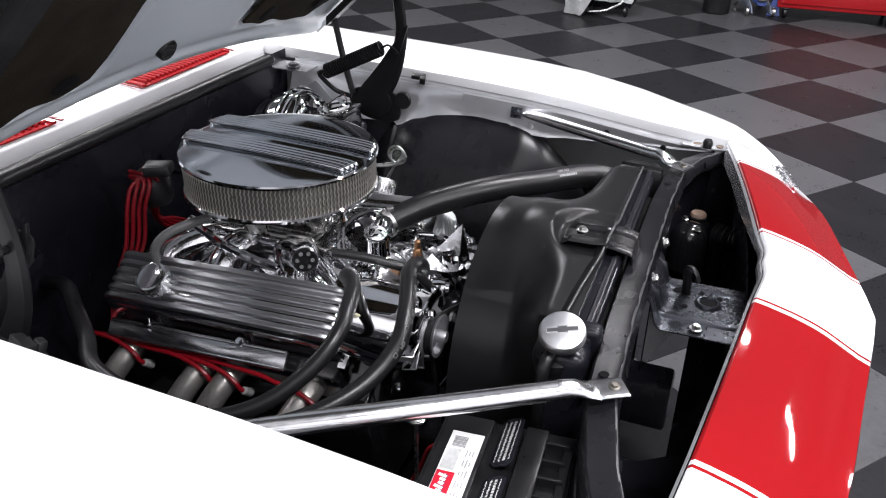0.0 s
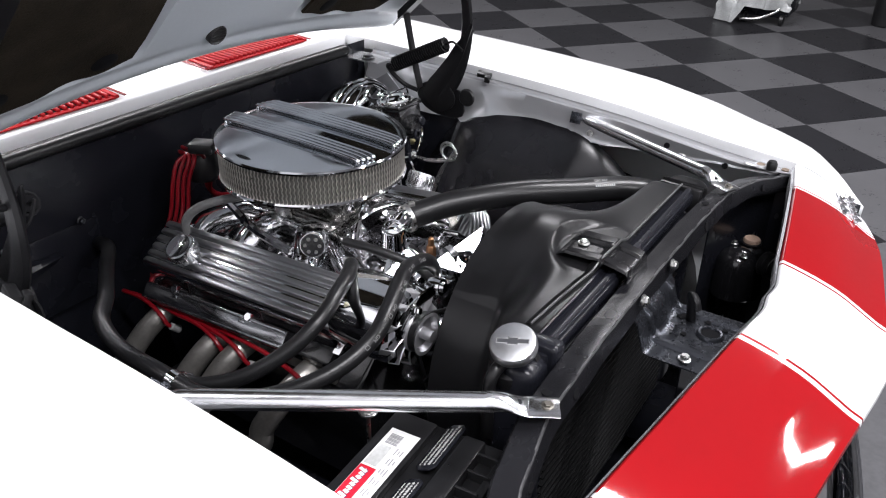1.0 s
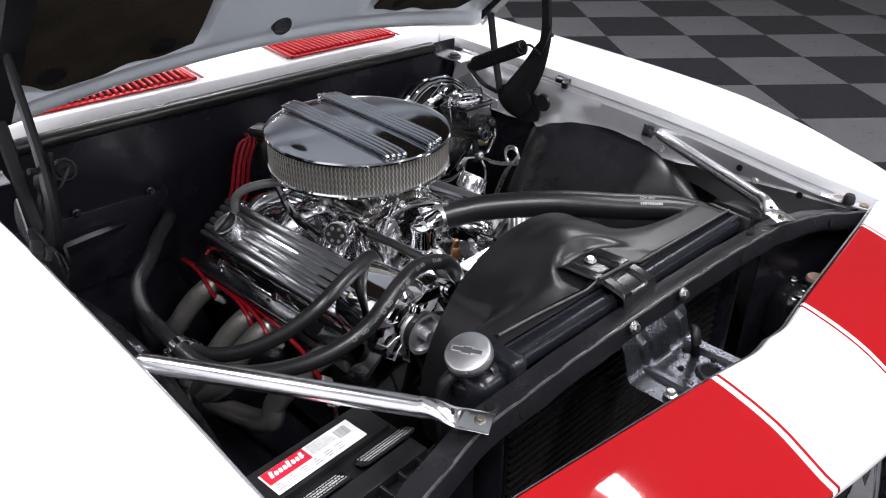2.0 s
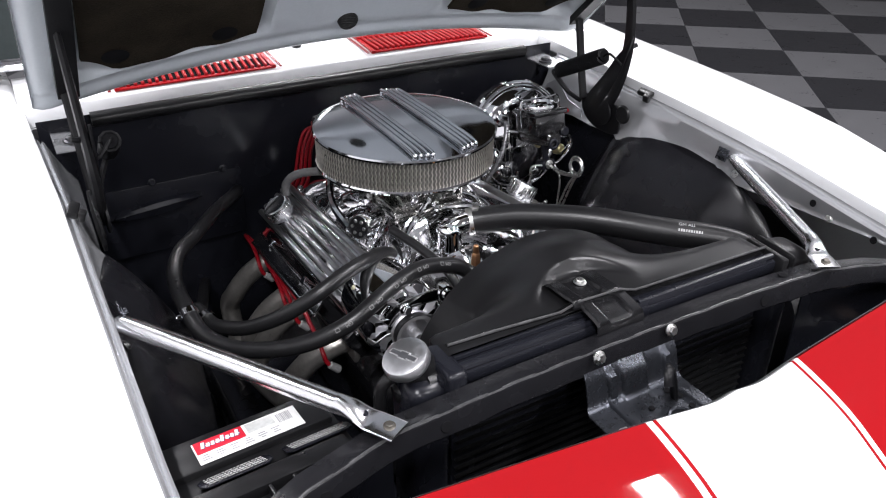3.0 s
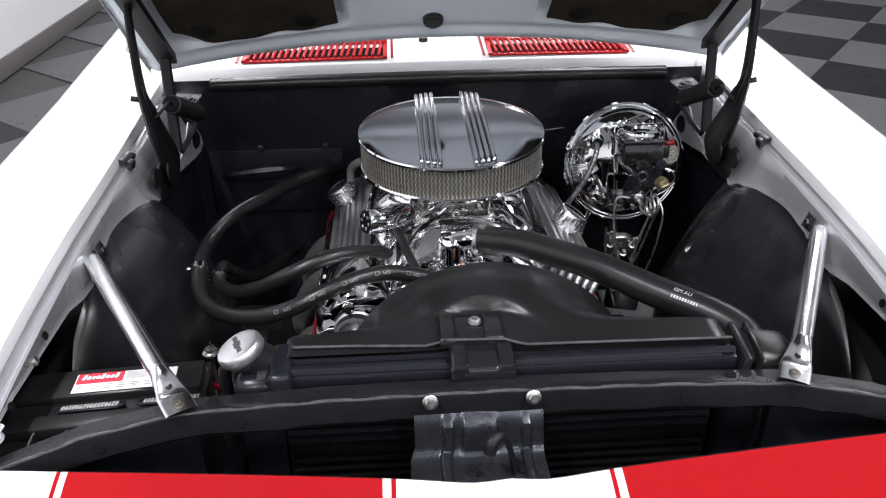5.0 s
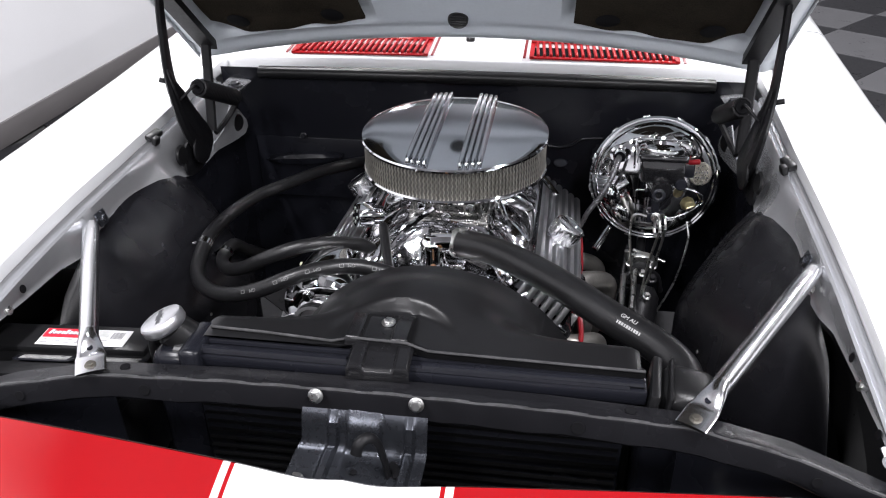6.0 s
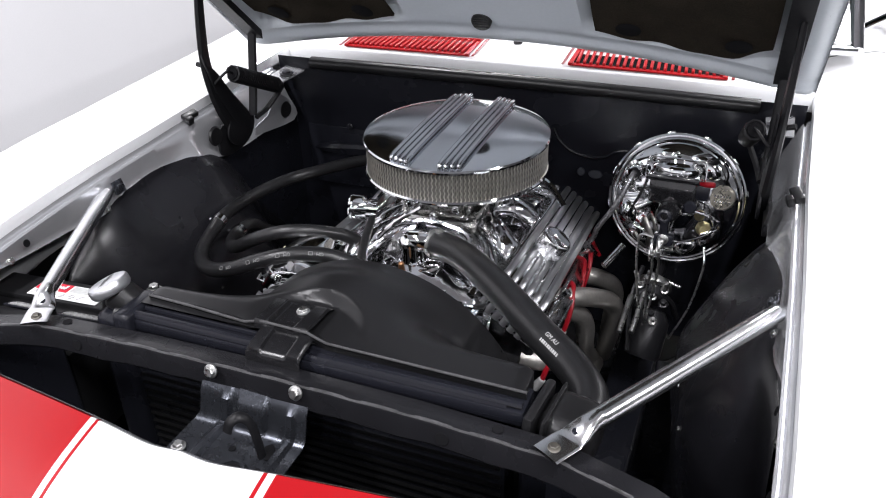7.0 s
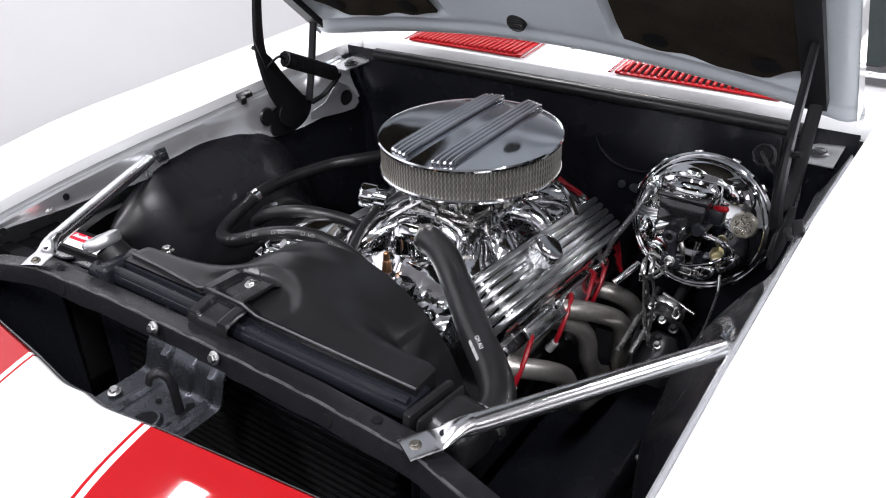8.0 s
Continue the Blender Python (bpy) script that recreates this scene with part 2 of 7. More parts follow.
def holes(name, places, r, parent, m=None):
    # flat discs on the surface; the hole's shade is only their colour
    for p, ax in places:
        p = Vector(p)
        part(name, lathe(nb(), [(0, 0.0009), (r, 0.0009), (r + 0.0008, 0)], frame_of(p, p + Vector(ax)), 14), HOLE_SHADE, parent)

# ---- the room ----
X0, X1, Y0, Y1 = -2.545, 9.0, -6.5, 9.5
bm = nb()
box(bm, ((X0 + X1) / 2, (Y0 + Y1) / 2, -0.06), (X1 - X0 + 0.4, Y1 - Y0 + 0.4, 0.1))
floor = tagged(part("floor", bm, GROUT, flat=True), "shop floor of glossy light and dark grey checkered tiles", "floor", kind="structure")


def wall(name, c, s, m=None):
    b = nb()
    box(b, c, s)
    return tagged(part(name, b, m or WALL, flat=True), "unseen far workshop wall, darkened to dim the room beyond" if m else "plain white painted workshop wall", "wall", kind="structure")


wall("wall_west", (X0 - 0.075, (Y0 + Y1) / 2, CEILING / 2), (0.15, Y1 - Y0, CEILING))
# east and north walls are out of view, darkened to dim the far room
wall("wall_east", (X1 + 0.075, (Y0 + Y1) / 2, CEILING / 2), (0.15, Y1 - Y0, CEILING), WALL_DARKENED)
wall("wall_south", ((X0 + X1) / 2, Y0 - 0.075, CEILING / 2), (X1 - X0 + 0.3, 0.15, CEILING))
wall("wall_north", ((X0 + X1) / 2, Y1 + 0.075, CEILING / 2), (X1 - X0 + 0.3, 0.15, CEILING), WALL_DARKENED)
bm = nb()
box(bm, ((X0 + X1) / 2, (Y0 + Y1) / 2, CEILING + 0.06), (X1 - X0 + 0.4, Y1 - Y0 + 0.4, 0.12))
tagged(part("ceiling", bm, CEIL, flat=True), "grey painted workshop ceiling", "ceiling", kind="structure")
bm = nb()
box(bm, (X0 + 0.008, (Y0 + Y1) / 2, 0.06), (0.016, Y1 - Y0, 0.12), bev=0.003)
tagged(part("baseboard", bm, SKIRT), "dark grey rubber skirting along the white wall", "skirting", kind="structure")
for lx, ly in LAMPS:
    bm = nb()
    box(bm, (lx, ly, CEILING - 0.06), (LAMP_W + 0.1, LAMP_L + 0.1, 0.11), bev=0.01)
    tagged(part("ceiling_light", bm, LAMP_BODY), "long white fluorescent ceiling light housing", "light", "ceiling lights")


# ---- the car body ----
XE = [(-0.6, 0.600), (-0.45, 0.606), (-0.3, 0.612), (0.0, 0.616), (0.3, 0.618), (0.75, 0.632), (1.4, 0.66)]
ZE = [(-0.62, 0.770), (-0.60, 0.785), (-0.585, 0.797), (-0.55, 0.819), (-0.5, 0.838), (-0.47, 0.846), (-0.4, 0.852), (-0.3, 0.861), (-0.2, 0.874), (-0.1, 0.887), (0.0, 0.896), (0.1, 0.903), (0.2, 0.909), (0.3, 0.914), (0.7, 0.930), (1.4, 0.95)]
WE = [(-0.61, 0.004), (-0.585, 0.020), (-0.55, 0.060), (-0.5, 0.106), (-0.45, 0.140), (-0.4, 0.163), (-0.3, 0.184), (-0.2, 0.193), (0.0, 0.198), (0.5, 0.195), (1.4, 0.215)]
HE = [(-0.6, 0.002), (-0.45, 0.004), (-0.35, 0.010), (-0.25, 0.020), (-0.1, 0.026), (0.3, 0.027), (1.4, 0.022)]
# the passenger side stands a little higher towards the nose
LIFT = [(-0.6, 0.006), (-0.45, 0.008), (-0.3, 0.011), (-0.2, 0.010), (-0.1, 0.006), (0.0, 0.004), (0.15, 0.0)]


def edge_z(s, y):
    return lerp(ZE, y) + (lerp(LIFT, y) if s < 0 else 0.0)


car = thing("car", "white two-door coupe with red stripes, hood raised", "car", (0, 0.6, 0))


def fender_rows(s, y0, y1, n):
    rows = []
    for i in range(n + 1):
        y = y0 + (y1 - y0) * i / n
        x, z, w, h = lerp(XE, y), edge_z(s, y), lerp(WE, y), lerp(HE, y)
        fl = max(0.0, min(1.0, (y + 0.61) / 0.18))
        sec = [(0.003, -0.030), (0.0, -0.014), (min(0.003, 0.1 * w), -0.003), (min(0.012, 0.2 * w), 0.001), (0.3 * w, 0.55 * h + 0.002), (0.55 * w, 0.9 * h + 0.002), (0.72 * w, h), (0.84 * w, h - 0.003), (0.93 * w, h - 0.012), (w, h - 0.032), (w + 0.014 * fl, h - 0.07), (w + 0.035 * fl, -0.1), (w + 0.060 * fl, -0.18), (w + 0.068 * fl, -0.28), (w + 0.060 * fl, -0.42), (w + 0.03 * fl, -0.56)]
        rows.append([(s * (x + dx), y, z + dz) for dx, dz in sec])
    return rows


SKIRT_X = [(-0.5, 0.596), (-0.3, 0.601), (-0.2, 0.608), (-0.1, 0.609), (-0.06, 0.599), (0.0, 0.594), (0.03, 0.599), (0.1, 0.602), (0.15, 0.598), (0.2, 0.588), (0.25, 0.578), (0.35, 0.578), (0.63, 0.572)]
SKIRT_Z = [(-0.5, 0.806), (-0.46, 0.818), (-0.31, 0.820), (-0.2, 0.809), (-0.1, 0.806), (-0.06, 0.804), (-0.005, 0.806), (0.018, 0.814), (0.034, 0.825), (0.1, 0.828), (0.2, 0.823), (0.25, 0.818), (0.30, 0.795), (0.335, 0.783), (0.36, 0.784), (0.414, 0.781), (0.5, 0.786), (0.63, 0.80)]


def fender(s):
    b = nb()
    rows = fender_rows(s, -0.605, 0.97, 72)
    sheet(b, rows, 0.0)
    f = part("fender", b, WHITE_PAINT, car, "glossy white front fender")
    # drip channel, groove and inner skirt with a wavy lower edge
    b = nb()
    rows = []
    for i in range(121):
        y = -0.50 + 1.13 * i / 120
        x, z = lerp(XE, y), edge_z(s, y)
        inn = x - lerp(SKIRT_X, y)
        zb = lerp(SKIRT_Z, y) - (0.012 if s > 0 and y < 0.32 else 0.0) * min(1.0, (y + 0.5) / 0.15)
        zg = z - 0.034
        rows.append([(s * (x + 0.001), y, z - 0.024), (s * (x - 0.004), y, z - 0.028), (s * (x - 0.006), y, z - 0.031), (s * (x - 0.0075), y, zg - 0.004), (s * (x - 0.009), y, zg - 0.004), (s * (x - 0.011), y, zg + 0.002), (s * (x - 0.014), y, zg - 0.001), (s * (x - 0.3 * inn - 0.010), y, zg + (zb - zg) * 0.35), (s * (x - 0.7 * inn - 0.003), y, zg + (zb - zg) * 0.72), (s * (x - inn), y, zb + 0.004), (s * (x - inn - 0.002), y, zb)])
    sheet(b, rows, 0.0)
    part("fender_skirt", b, SHADED_WHITE, f, "inner flange of the fender, white greyed for shade")
    b = nb()
    y = 0.272
    x, z = lerp(XE, y), edge_z(s, y)
    box(b, None, (0.017, 0.036, 0.012), pose(s * (x - 0.012), y, z - 0.014, 8, s * -20, s * 14), 0.003)
    box(b, None, (0.012, 0.015, 0.018), pose(s * (x - 0.022), y - 0.014, z - 0.020, 8, s * -20, s * 14), 0.003)
    part("rubber_bumper", b, RUBBER, f, "black rubber hood bumper")
    # small holes and screws of the skirt
    for yy, dx, dz in ((-0.20, 0.036, 0.05), (-0.33, 0.036, 0.05)):
        x, z = lerp(XE, yy), edge_z(s, yy)
        holes("hole", [((s * (x - dx * 0.42), yy, z - dz), (-s, 0, 0.25))], 0.006, f)
    bolts("screw", [((s * 0.604, -0.235, 0.806 if s > 0 else 0.818), (-s, 0, 0.4)), ((s * 0.593, -0.02, 0.815), (-s, 0, 0.5))], STEEL, f, 0.0055, 0.004)
    # flat gusset at the front end of the channel, with rubber stop and bolts
    b = nb()
    i = 0.579 if s > 0 else 0.583
    prism(b, [(i, -0.375), (0.60, -0.365), (0.604, -0.47), (i + 0.004, -0.474), (i - 0.002, -0.44)], 0.003, Matrix.Translation((0, 0, 0.826)) @ Matrix.Diagonal((s, 1, 1, 1)), 0.001)
    part("corner_plate", b, SHADED_WHITE, f, "pale corner plate with bolts")
    part("corner_cup", lathe(nb(), [(0.009, 0.003), (0.014, 0.003), (0.017, 0.0)], pose(s * 0.590, -0.402, 0.829), 24), SHADED_WHITE, f)
    for yy, r in ((-0.402, 0.0095), (-0.450, 0.008))[: 2 if s > 0 else 1]:
        b = nb()
        lathe(b, [(0, 0.002), (r * 0.9, 0.002), (r, 0)], pose(s * 0.590, yy, 0.8302), 20)
        part("corner_bolt", b, surf("worn_bolt", (0.22, 0.17, 0.13), 0.5, 0.8, var=0.3, vscale=80), f)
    if s > 0:
        part("rubber_stop", lathe(nb(), [(0, 0.018), (0.008, 0.018), (0.011, 0.012), (0.011, 0)], pose(s * 0.583, -0.424, 0.828), 16), RUBBER, f)


fender(-1)
fender(1)


EDGE = [(0.0, -0.545), (0.014, -0.547), (0.03, -0.550), (0.05, -0.548), (0.11, -0.538), (0.23, -0.522), (0.33, -0.508), (0.46, -0.489), (0.62, -0.462)]


def rear_edge(x):
    return (lerp(EDGE, abs(x) - 0.012) + lerp(EDGE, abs(x)) + lerp(EDGE, abs(x) + 0.012)) / 3


def rear_z(x):
    return 0.876 - 0.028 * (abs(x) / 0.6) ** 2.0 - 0.006 * x


NOSE = [(0.0, -0.716), (0.06, -0.709), (0.12, -0.700), (0.2, -0.688), (0.27, -0.678), (0.34, -0.668), (0.40, -0.657), (0.46, -0.641), (0.53, -0.618), (0.60, -0.588)]
DROP = [(0.0, 0.0), (0.32, 0.20), (0.55, 0.40), (0.73, 0.64), (0.88, 0.85), (1.0, 1.0)]


def nose(x):
    return (lerp(NOSE, abs(x) - 0.008) + lerp(NOSE, abs(x)) + lerp(NOSE, abs(x) + 0.008)) / 3


bm = nb()
rows = []
N = 96
for k in range(16):
    row = []
    for i in range(N + 1):
        x = -0.603 + 1.206 * i / N
        yr, zr, yn = rear_edge(x), rear_z(x), nose(x)
        zn = zr - 0.067
        if k == 0:
            p = (x, yr + 0.001, zr - 0.008)
        elif k == 1:
            p = (x, yr, zr - 0.004)
        elif k <= 12:
            t = (k - 2) / 10
            ease = (lerp(DROP, t - 0.06) + lerp(DROP, t) + lerp(DROP, t + 0.06)) / 3
            p = (x, yr - 0.004 + (yn - yr + 0.004) * t, zr + (zn - zr) * ease)
        elif k == 13:
            p = (x, yn - 0.0015, zn - 0.004)
        elif k == 14:
            p = (x, yn + 0.001, zn - 0.016)
        else:
            p = (x, yn + 0.020, zn - 0.018)
        row.append(p)
    rows.append(row)
sheet(bm, rows, 0.0)
bm.faces.ensure_lookup_table()
for f in bm.faces:
    f.material_index = 1 if f.index >= 12 * N else 0
flange = nb()
rows = []
for i in range(61):
    x = -0.6 + 0.02 * i
    deep = 0.012 + 0.024 * max(0.0, min(1.0, (abs(x) - 0.06) / 0.22))
    rows.append([(x, rear_edge(x) + dy, rear_z(x) - dz) for dy, dz in ((0.002, 0.006), (0.006, 0.010), (0.0070, 0.010 + 0.5 * deep), (0.0075, 0.010 + deep))])
sheet(flange, rows, 0.0)
header_panel = part("header_panel", bm, [STRIPE_PAINT, WHITE_PAINT], car, "white nose panel with broad red stripes and pinstripes")
part("panel_flange", flange, SHADED_WHITE, header_panel, "folded rear flange, white greyed for shade")
bm = nb()
em = pose(0.487, -0.584, 0.820, -21, 5, 198)
for row, n, w in ((0.010, 5, 0.100), (-0.011, 3, 0.070)):
    pts = []
    for i in range(n * 6 + 1):
        u = i / (n * 6)
        pts.append(em @ Vector((-w / 2 + w * u + 0.003 * math.sin(u * n * 12.5), row + 0.0075 * math.sin(u * n * 6.28), 0.005)))
    tube(bm, pts, 0.0032, 6, 2)
    tube(bm, [em @ Vector((-w / 2 - 0.004, row - 0.007, 0.004)), em @ Vector((w / 2 + 0.006, row - 0.005, 0.004))], 0.0016, 6, 1)
part("emblem", bm, surf("badge_chrome", (0.8, 0.8, 0.82), 0.22, 1.0, var=0.1, vscale=60), header_panel, "small chrome script badge")
# grille below the nose, with a bright moulding along its upper edge
bm = nb()
rows = [[(x, nose(x) + 0.06, z) for x in [i * 0.06 for i in range(-10, 11)]] for z in (0.78, 0.42)]
sheet(bm, rows, 0.004)
grille = part("front_grille", bm, BLACK, car, "black front grille")
part("grille_moulding", tube(nb(), [(i * 0.03, nose(i * 0.03) + 0.016, rear_z(i * 0.03) - 0.093) for i in range(-19, 20)], 0.008, 8, 1, squash=(0.7, 1.0)), CHROME, grille, "chrome upper grille moulding")
for i in range(9):
    bm = nb()
    tube(bm, [(x * 0.06, nose(x * 0.06) + 0.045, 0.44 + i * 0.036) for x in range(-10, 11)], 0.004, 6, 1)
    part("grille_bar", bm, BLACK_GLOSS, grille)
for i in range(-12, 13):
    part("grille_upright", tube(nb(), [(i * 0.046, nose(i * 0.046) + 0.040, 0.77), (i * 0.046, nose(i * 0.046) + 0.040, 0.43)], 0.003, 6, 1), BLACK_GLOSS, grille)
bm = nb()
tube(bm, [(x, nose(x) - 0.03, 0.42) for x in (-0.75, -0.6, -0.3, 0, 0.3, 0.6, 0.75)], 0.055, 12, 5, squash=(0.5, 1))
part("front_bumper", bm, CHROME, car, "chrome front bumper")

# black trough between nose and radiator
bm = nb()
for xs, edge in ((range(-6, 1), ((-0.54, 0.78), (-0.55, 0.50), (-0.42, 0.42), (-0.36, 0.42))), (range(0, 7), ((-0.54, 0.78), (-0.55, 0.50), (-0.466, 0.42)))):
    sheet(bm, [[(x * 0.1, y + (0.05 * (x / 6) ** 2 if y < -0.5 else 0), z) for x in xs] for y, z in edge], 0.003)
valance = part("valance", bm, BLACK, car)
for s in (-1, 1):
    bm = nb()
    sheet(bm, [[(s * 0.598, y, z) for y in (-0.60, -0.54, -0.48, -0.44)] for z in (0.79, 0.65, 0.42)], 0.002)
    part("side_apron", bm, BLACK, valance)

# radiator support: top bar with rolled front flange
bm = nb()
rows = []
BARY = [(0.0, -0.388), (0.2, -0.388), (0.37, -0.395), (0.48, -0.418), (0.57, -0.45), (0.64, -0.485)]
BARZ = [(0.0, 0.855), (0.37, 0.850), (0.48, 0.840), (0.57, 0.825), (0.64, 0.81)]
for i in range(65):
    x = -0.64 + 1.28 * i / 64
    y, z = lerp(BARY, abs(x)), lerp(BARZ, abs(x))
    wob = 0.0009 * math.sin(x * 31) + 0.0011 * math.sin(x * 57 + 1) + 0.0006 * math.sin(x * 113 + 2)
    rows.append([(x, y + 0.040, z - 0.075), (x, y + 0.038, z - 0.012), (x, y + 0.034, z - 0.0065), (x, y + 0.018, z - 0.004 + wob * 0.4), (x, y + 0.004, z - 0.0005), (x, y + 0.001, z - 0.0006), (x, y - 0.0005, z - 0.002), (x, y - 0.0015, z - 0.005), (x, y - 0.0055, z - 0.024 + wob), (x, y - 0.0065, z - 0.031 + wob), (x, y - 0.004, z - 0.035 + wob), (x, y + 0.012, z - 0.037)])
sheet(bm, rows, 0.0)
support = part("radiator_support", bm, SUPPORT, car, "black painted radiator support bar")
# thin paler bead along the bar, standing for the highlight on its edge
bm = nb()
tube(bm, [(x * 0.01, lerp(BARY, abs(x * 0.01)) + 0.0012, lerp(BARZ, abs(x * 0.01)) - 0.0022 + 0.0006 * math.sin(x * 0.9)) for x in range(-63, 64)], 0.0022, 6, 1)
part("bar_edge", bm, EDGE_GLINT, support, "upper edge of the bar, glint put into its colour")
for x, r, top in ((-0.30, 0.007, 0), (-0.335, 0.006, 1), (0.24, 0.008, 0), (0.30, 0.006, 1), (-0.46, 0.006, 0), (0.50, 0.006, 0)):
    y, z = lerp(BARY, abs(x)), lerp(BARZ, abs(x))
    holes("hole", [((x, y + 0.020, z - 0.0025), (0, 0, 1)) if top else ((x, y - 0.0050, z - 0.018), (0, -1, 0.2))], r, support)
# lower vertical wall of the support, either side of the core
for s in (-1, 1):
    bm = nb()
    sheet(bm, [[(s * x, lerp(BARY, x) + 0.02, z) for x in (0.36, 0.42, 0.5, 0.58, 0.66)] for z in (0.82, 0.7, 0.55, 0.35)], 0.003)
    part("support_panel", bm, BLACK, support)

# hood latch bracket, pressed steel with ribs
BARE = surf("bare_dark_steel", (0.055, 0.059, 0.069), 0.28, 0.8, var=0.08, vscale=20, rvar=0.05)
def ridge(u, lo, hi, soft=0.018):
    return max(0.0, min(1.0, (u - lo) / soft + 0.5, (hi - u) / soft + 0.5))


bm = nb()
rows = []
for y, z, t, w in ((-0.388, 0.836, 0.0, 0.0), (-0.396, 0.824, 0.0, 0.2), (-0.401, 0.817, 0.0, 0.9), (-0.404, 0.806, 0.0, 1.0), (-0.409, 0.790, 0.0, 1.0), (-0.411, 0.785, 0.3, 0.9), (-0.415, 0.781, 0.7, 0.5), (-0.421, 0.779, 1.0, 0.12), (-0.44, 0.779, 1.0, 0.0), (-0.50, 0.779, 1.0, 0.0), (-0.535, 0.779, 1.0, 0.0), (-0.539, 0.775, 1.0, 0.0), (-0.540, 0.75, 1.0, 0.0)):
    row = []
    for i in range(81):
        u = i / 80
        x = -0.098 + 0.160 * u + 0.006 * (0.5 - t) * (1 - u)
        long_rib = 0.006 * (ridge(u, 0.22, 0.30) + ridge(u, 0.83, 0.90))
        rib = long_rib * (1.0 if z < 0.82 else 0.0) + 0.0055 * ridge(u, 0.37, 0.64) * w
        row.append((x, y - rib * (1 - t), z + rib * t))
    rows.append(row)
sheet(bm, rows, 0.002)
latch = part("latch_bracket", bm, BARE, support, "dark pressed steel hood latch bracket")
bolts("bolt", (((-0.075, -0.397, 0.849), (0, -1, 0.35)), ((0.049, -0.397, 0.849), (0, -1, 0.35)), ((-0.084, -0.470, 0.782), (0, -0.1, 1))), STEEL, latch, 0.0066, 0.007, "bright hex bolt")
part("latch_hook", tube(nb(), [(0.022, -0.446, 0.776), (0.017, -0.444, 0.805), (0.010, -0.443, 0.828), (0.001, -0.448, 0.838), (-0.008, -0.456, 0.834), (-0.011, -0.461, 0.822)], 0.0062, 10, 6, squash=(1.15, 0.6)), HINGE, latch, "black bent release hook")
part("latch_slot", tube(nb(), [(0.020, -0.428, 0.7805), (0.028, -0.436, 0.7808), (0.034, -0.450, 0.7805)], 0.0055, 8, 4, squash=(1.0, 0.25)), HOLE_SHADE, latch)
part("latch_ring", lathe(nb(), [(0.013, 0.0006), (0.0145, 0.004), (0.0175, 0.0045), (0.021, 0.0), (0.021, -0.004)], pose(0.0, -0.482, 0.780), 28), BARE, latch)
part("latch_hole", lathe(nb(), [(0, 0.0012), (0.0135, 0.0012), (0.014, 0)], pose(0.0, -0.482, 0.780), 20), HOLE_SHADE, latch)
for x, y in ((0.030, -0.470), (-0.02, -0.448), (0.022, -0.498)):
    part("latch_hole", lathe(nb(), [(0, 0.0012), (0.0042, 0.0012), (0.0045, 0)], pose(x, y, 0.780), 12), HOLE_SHADE, latch)
# horn and fluid bottle in front of the radiator support
bm = nb()
cyl(bm, (0.487, -0.434, 0.58), (0.487, -0.434, 0.70), 0.04, 0.028, 20, 0.008)
lathe(bm, [(0.019, 0), (0.021, 0.002), (0.021, 0.006), (0.017, 0.007)], pose(0.487, -0.434, 0.70), 20)
bottle = part("washer_bottle", bm, BLACK_GLOSS, car, "black fluid bottle")
bm = nb()
lathe(bm, [(0, 0.008), (0.015, 0.008), (0.017, 0.005), (0.017, 0)], pose(0.487, -0.434, 0.706), 20)
part("bottle_cap", bm, TAN, bottle, "tan cap")
bm = nb()
tube(bm, [(0.425, -0.475, 0.70), (0.41, -0.50, 0.702), (0.40, -0.525, 0.704), (0.39, -0.55, 0.704)], lambda u: 0.021 + 0.004 * math.sin(u * 44.0), 16, 16)
part("corrugated_boot", bm, RUBBER, car, "ribbed black rubber boot")
bm = nb()
lathe(bm, [(0, 0.0), (0.018, -0.002), (0.032, -0.012), (0.039, -0.028), (0.040, -0.10), (0.0, -0.10)], pose(0.425, -0.425, 0.715), 24)
motor = part("motor_housing", bm, BLACK_GLOSS, car, "domed black motor housing")
bolts("bolt", [((0.443, -0.41, 0.714), (0, 0, 1)), ((0.402, -0.44, 0.712), (0, 0, 1))], STEEL, motor, 0.005, 0.006)

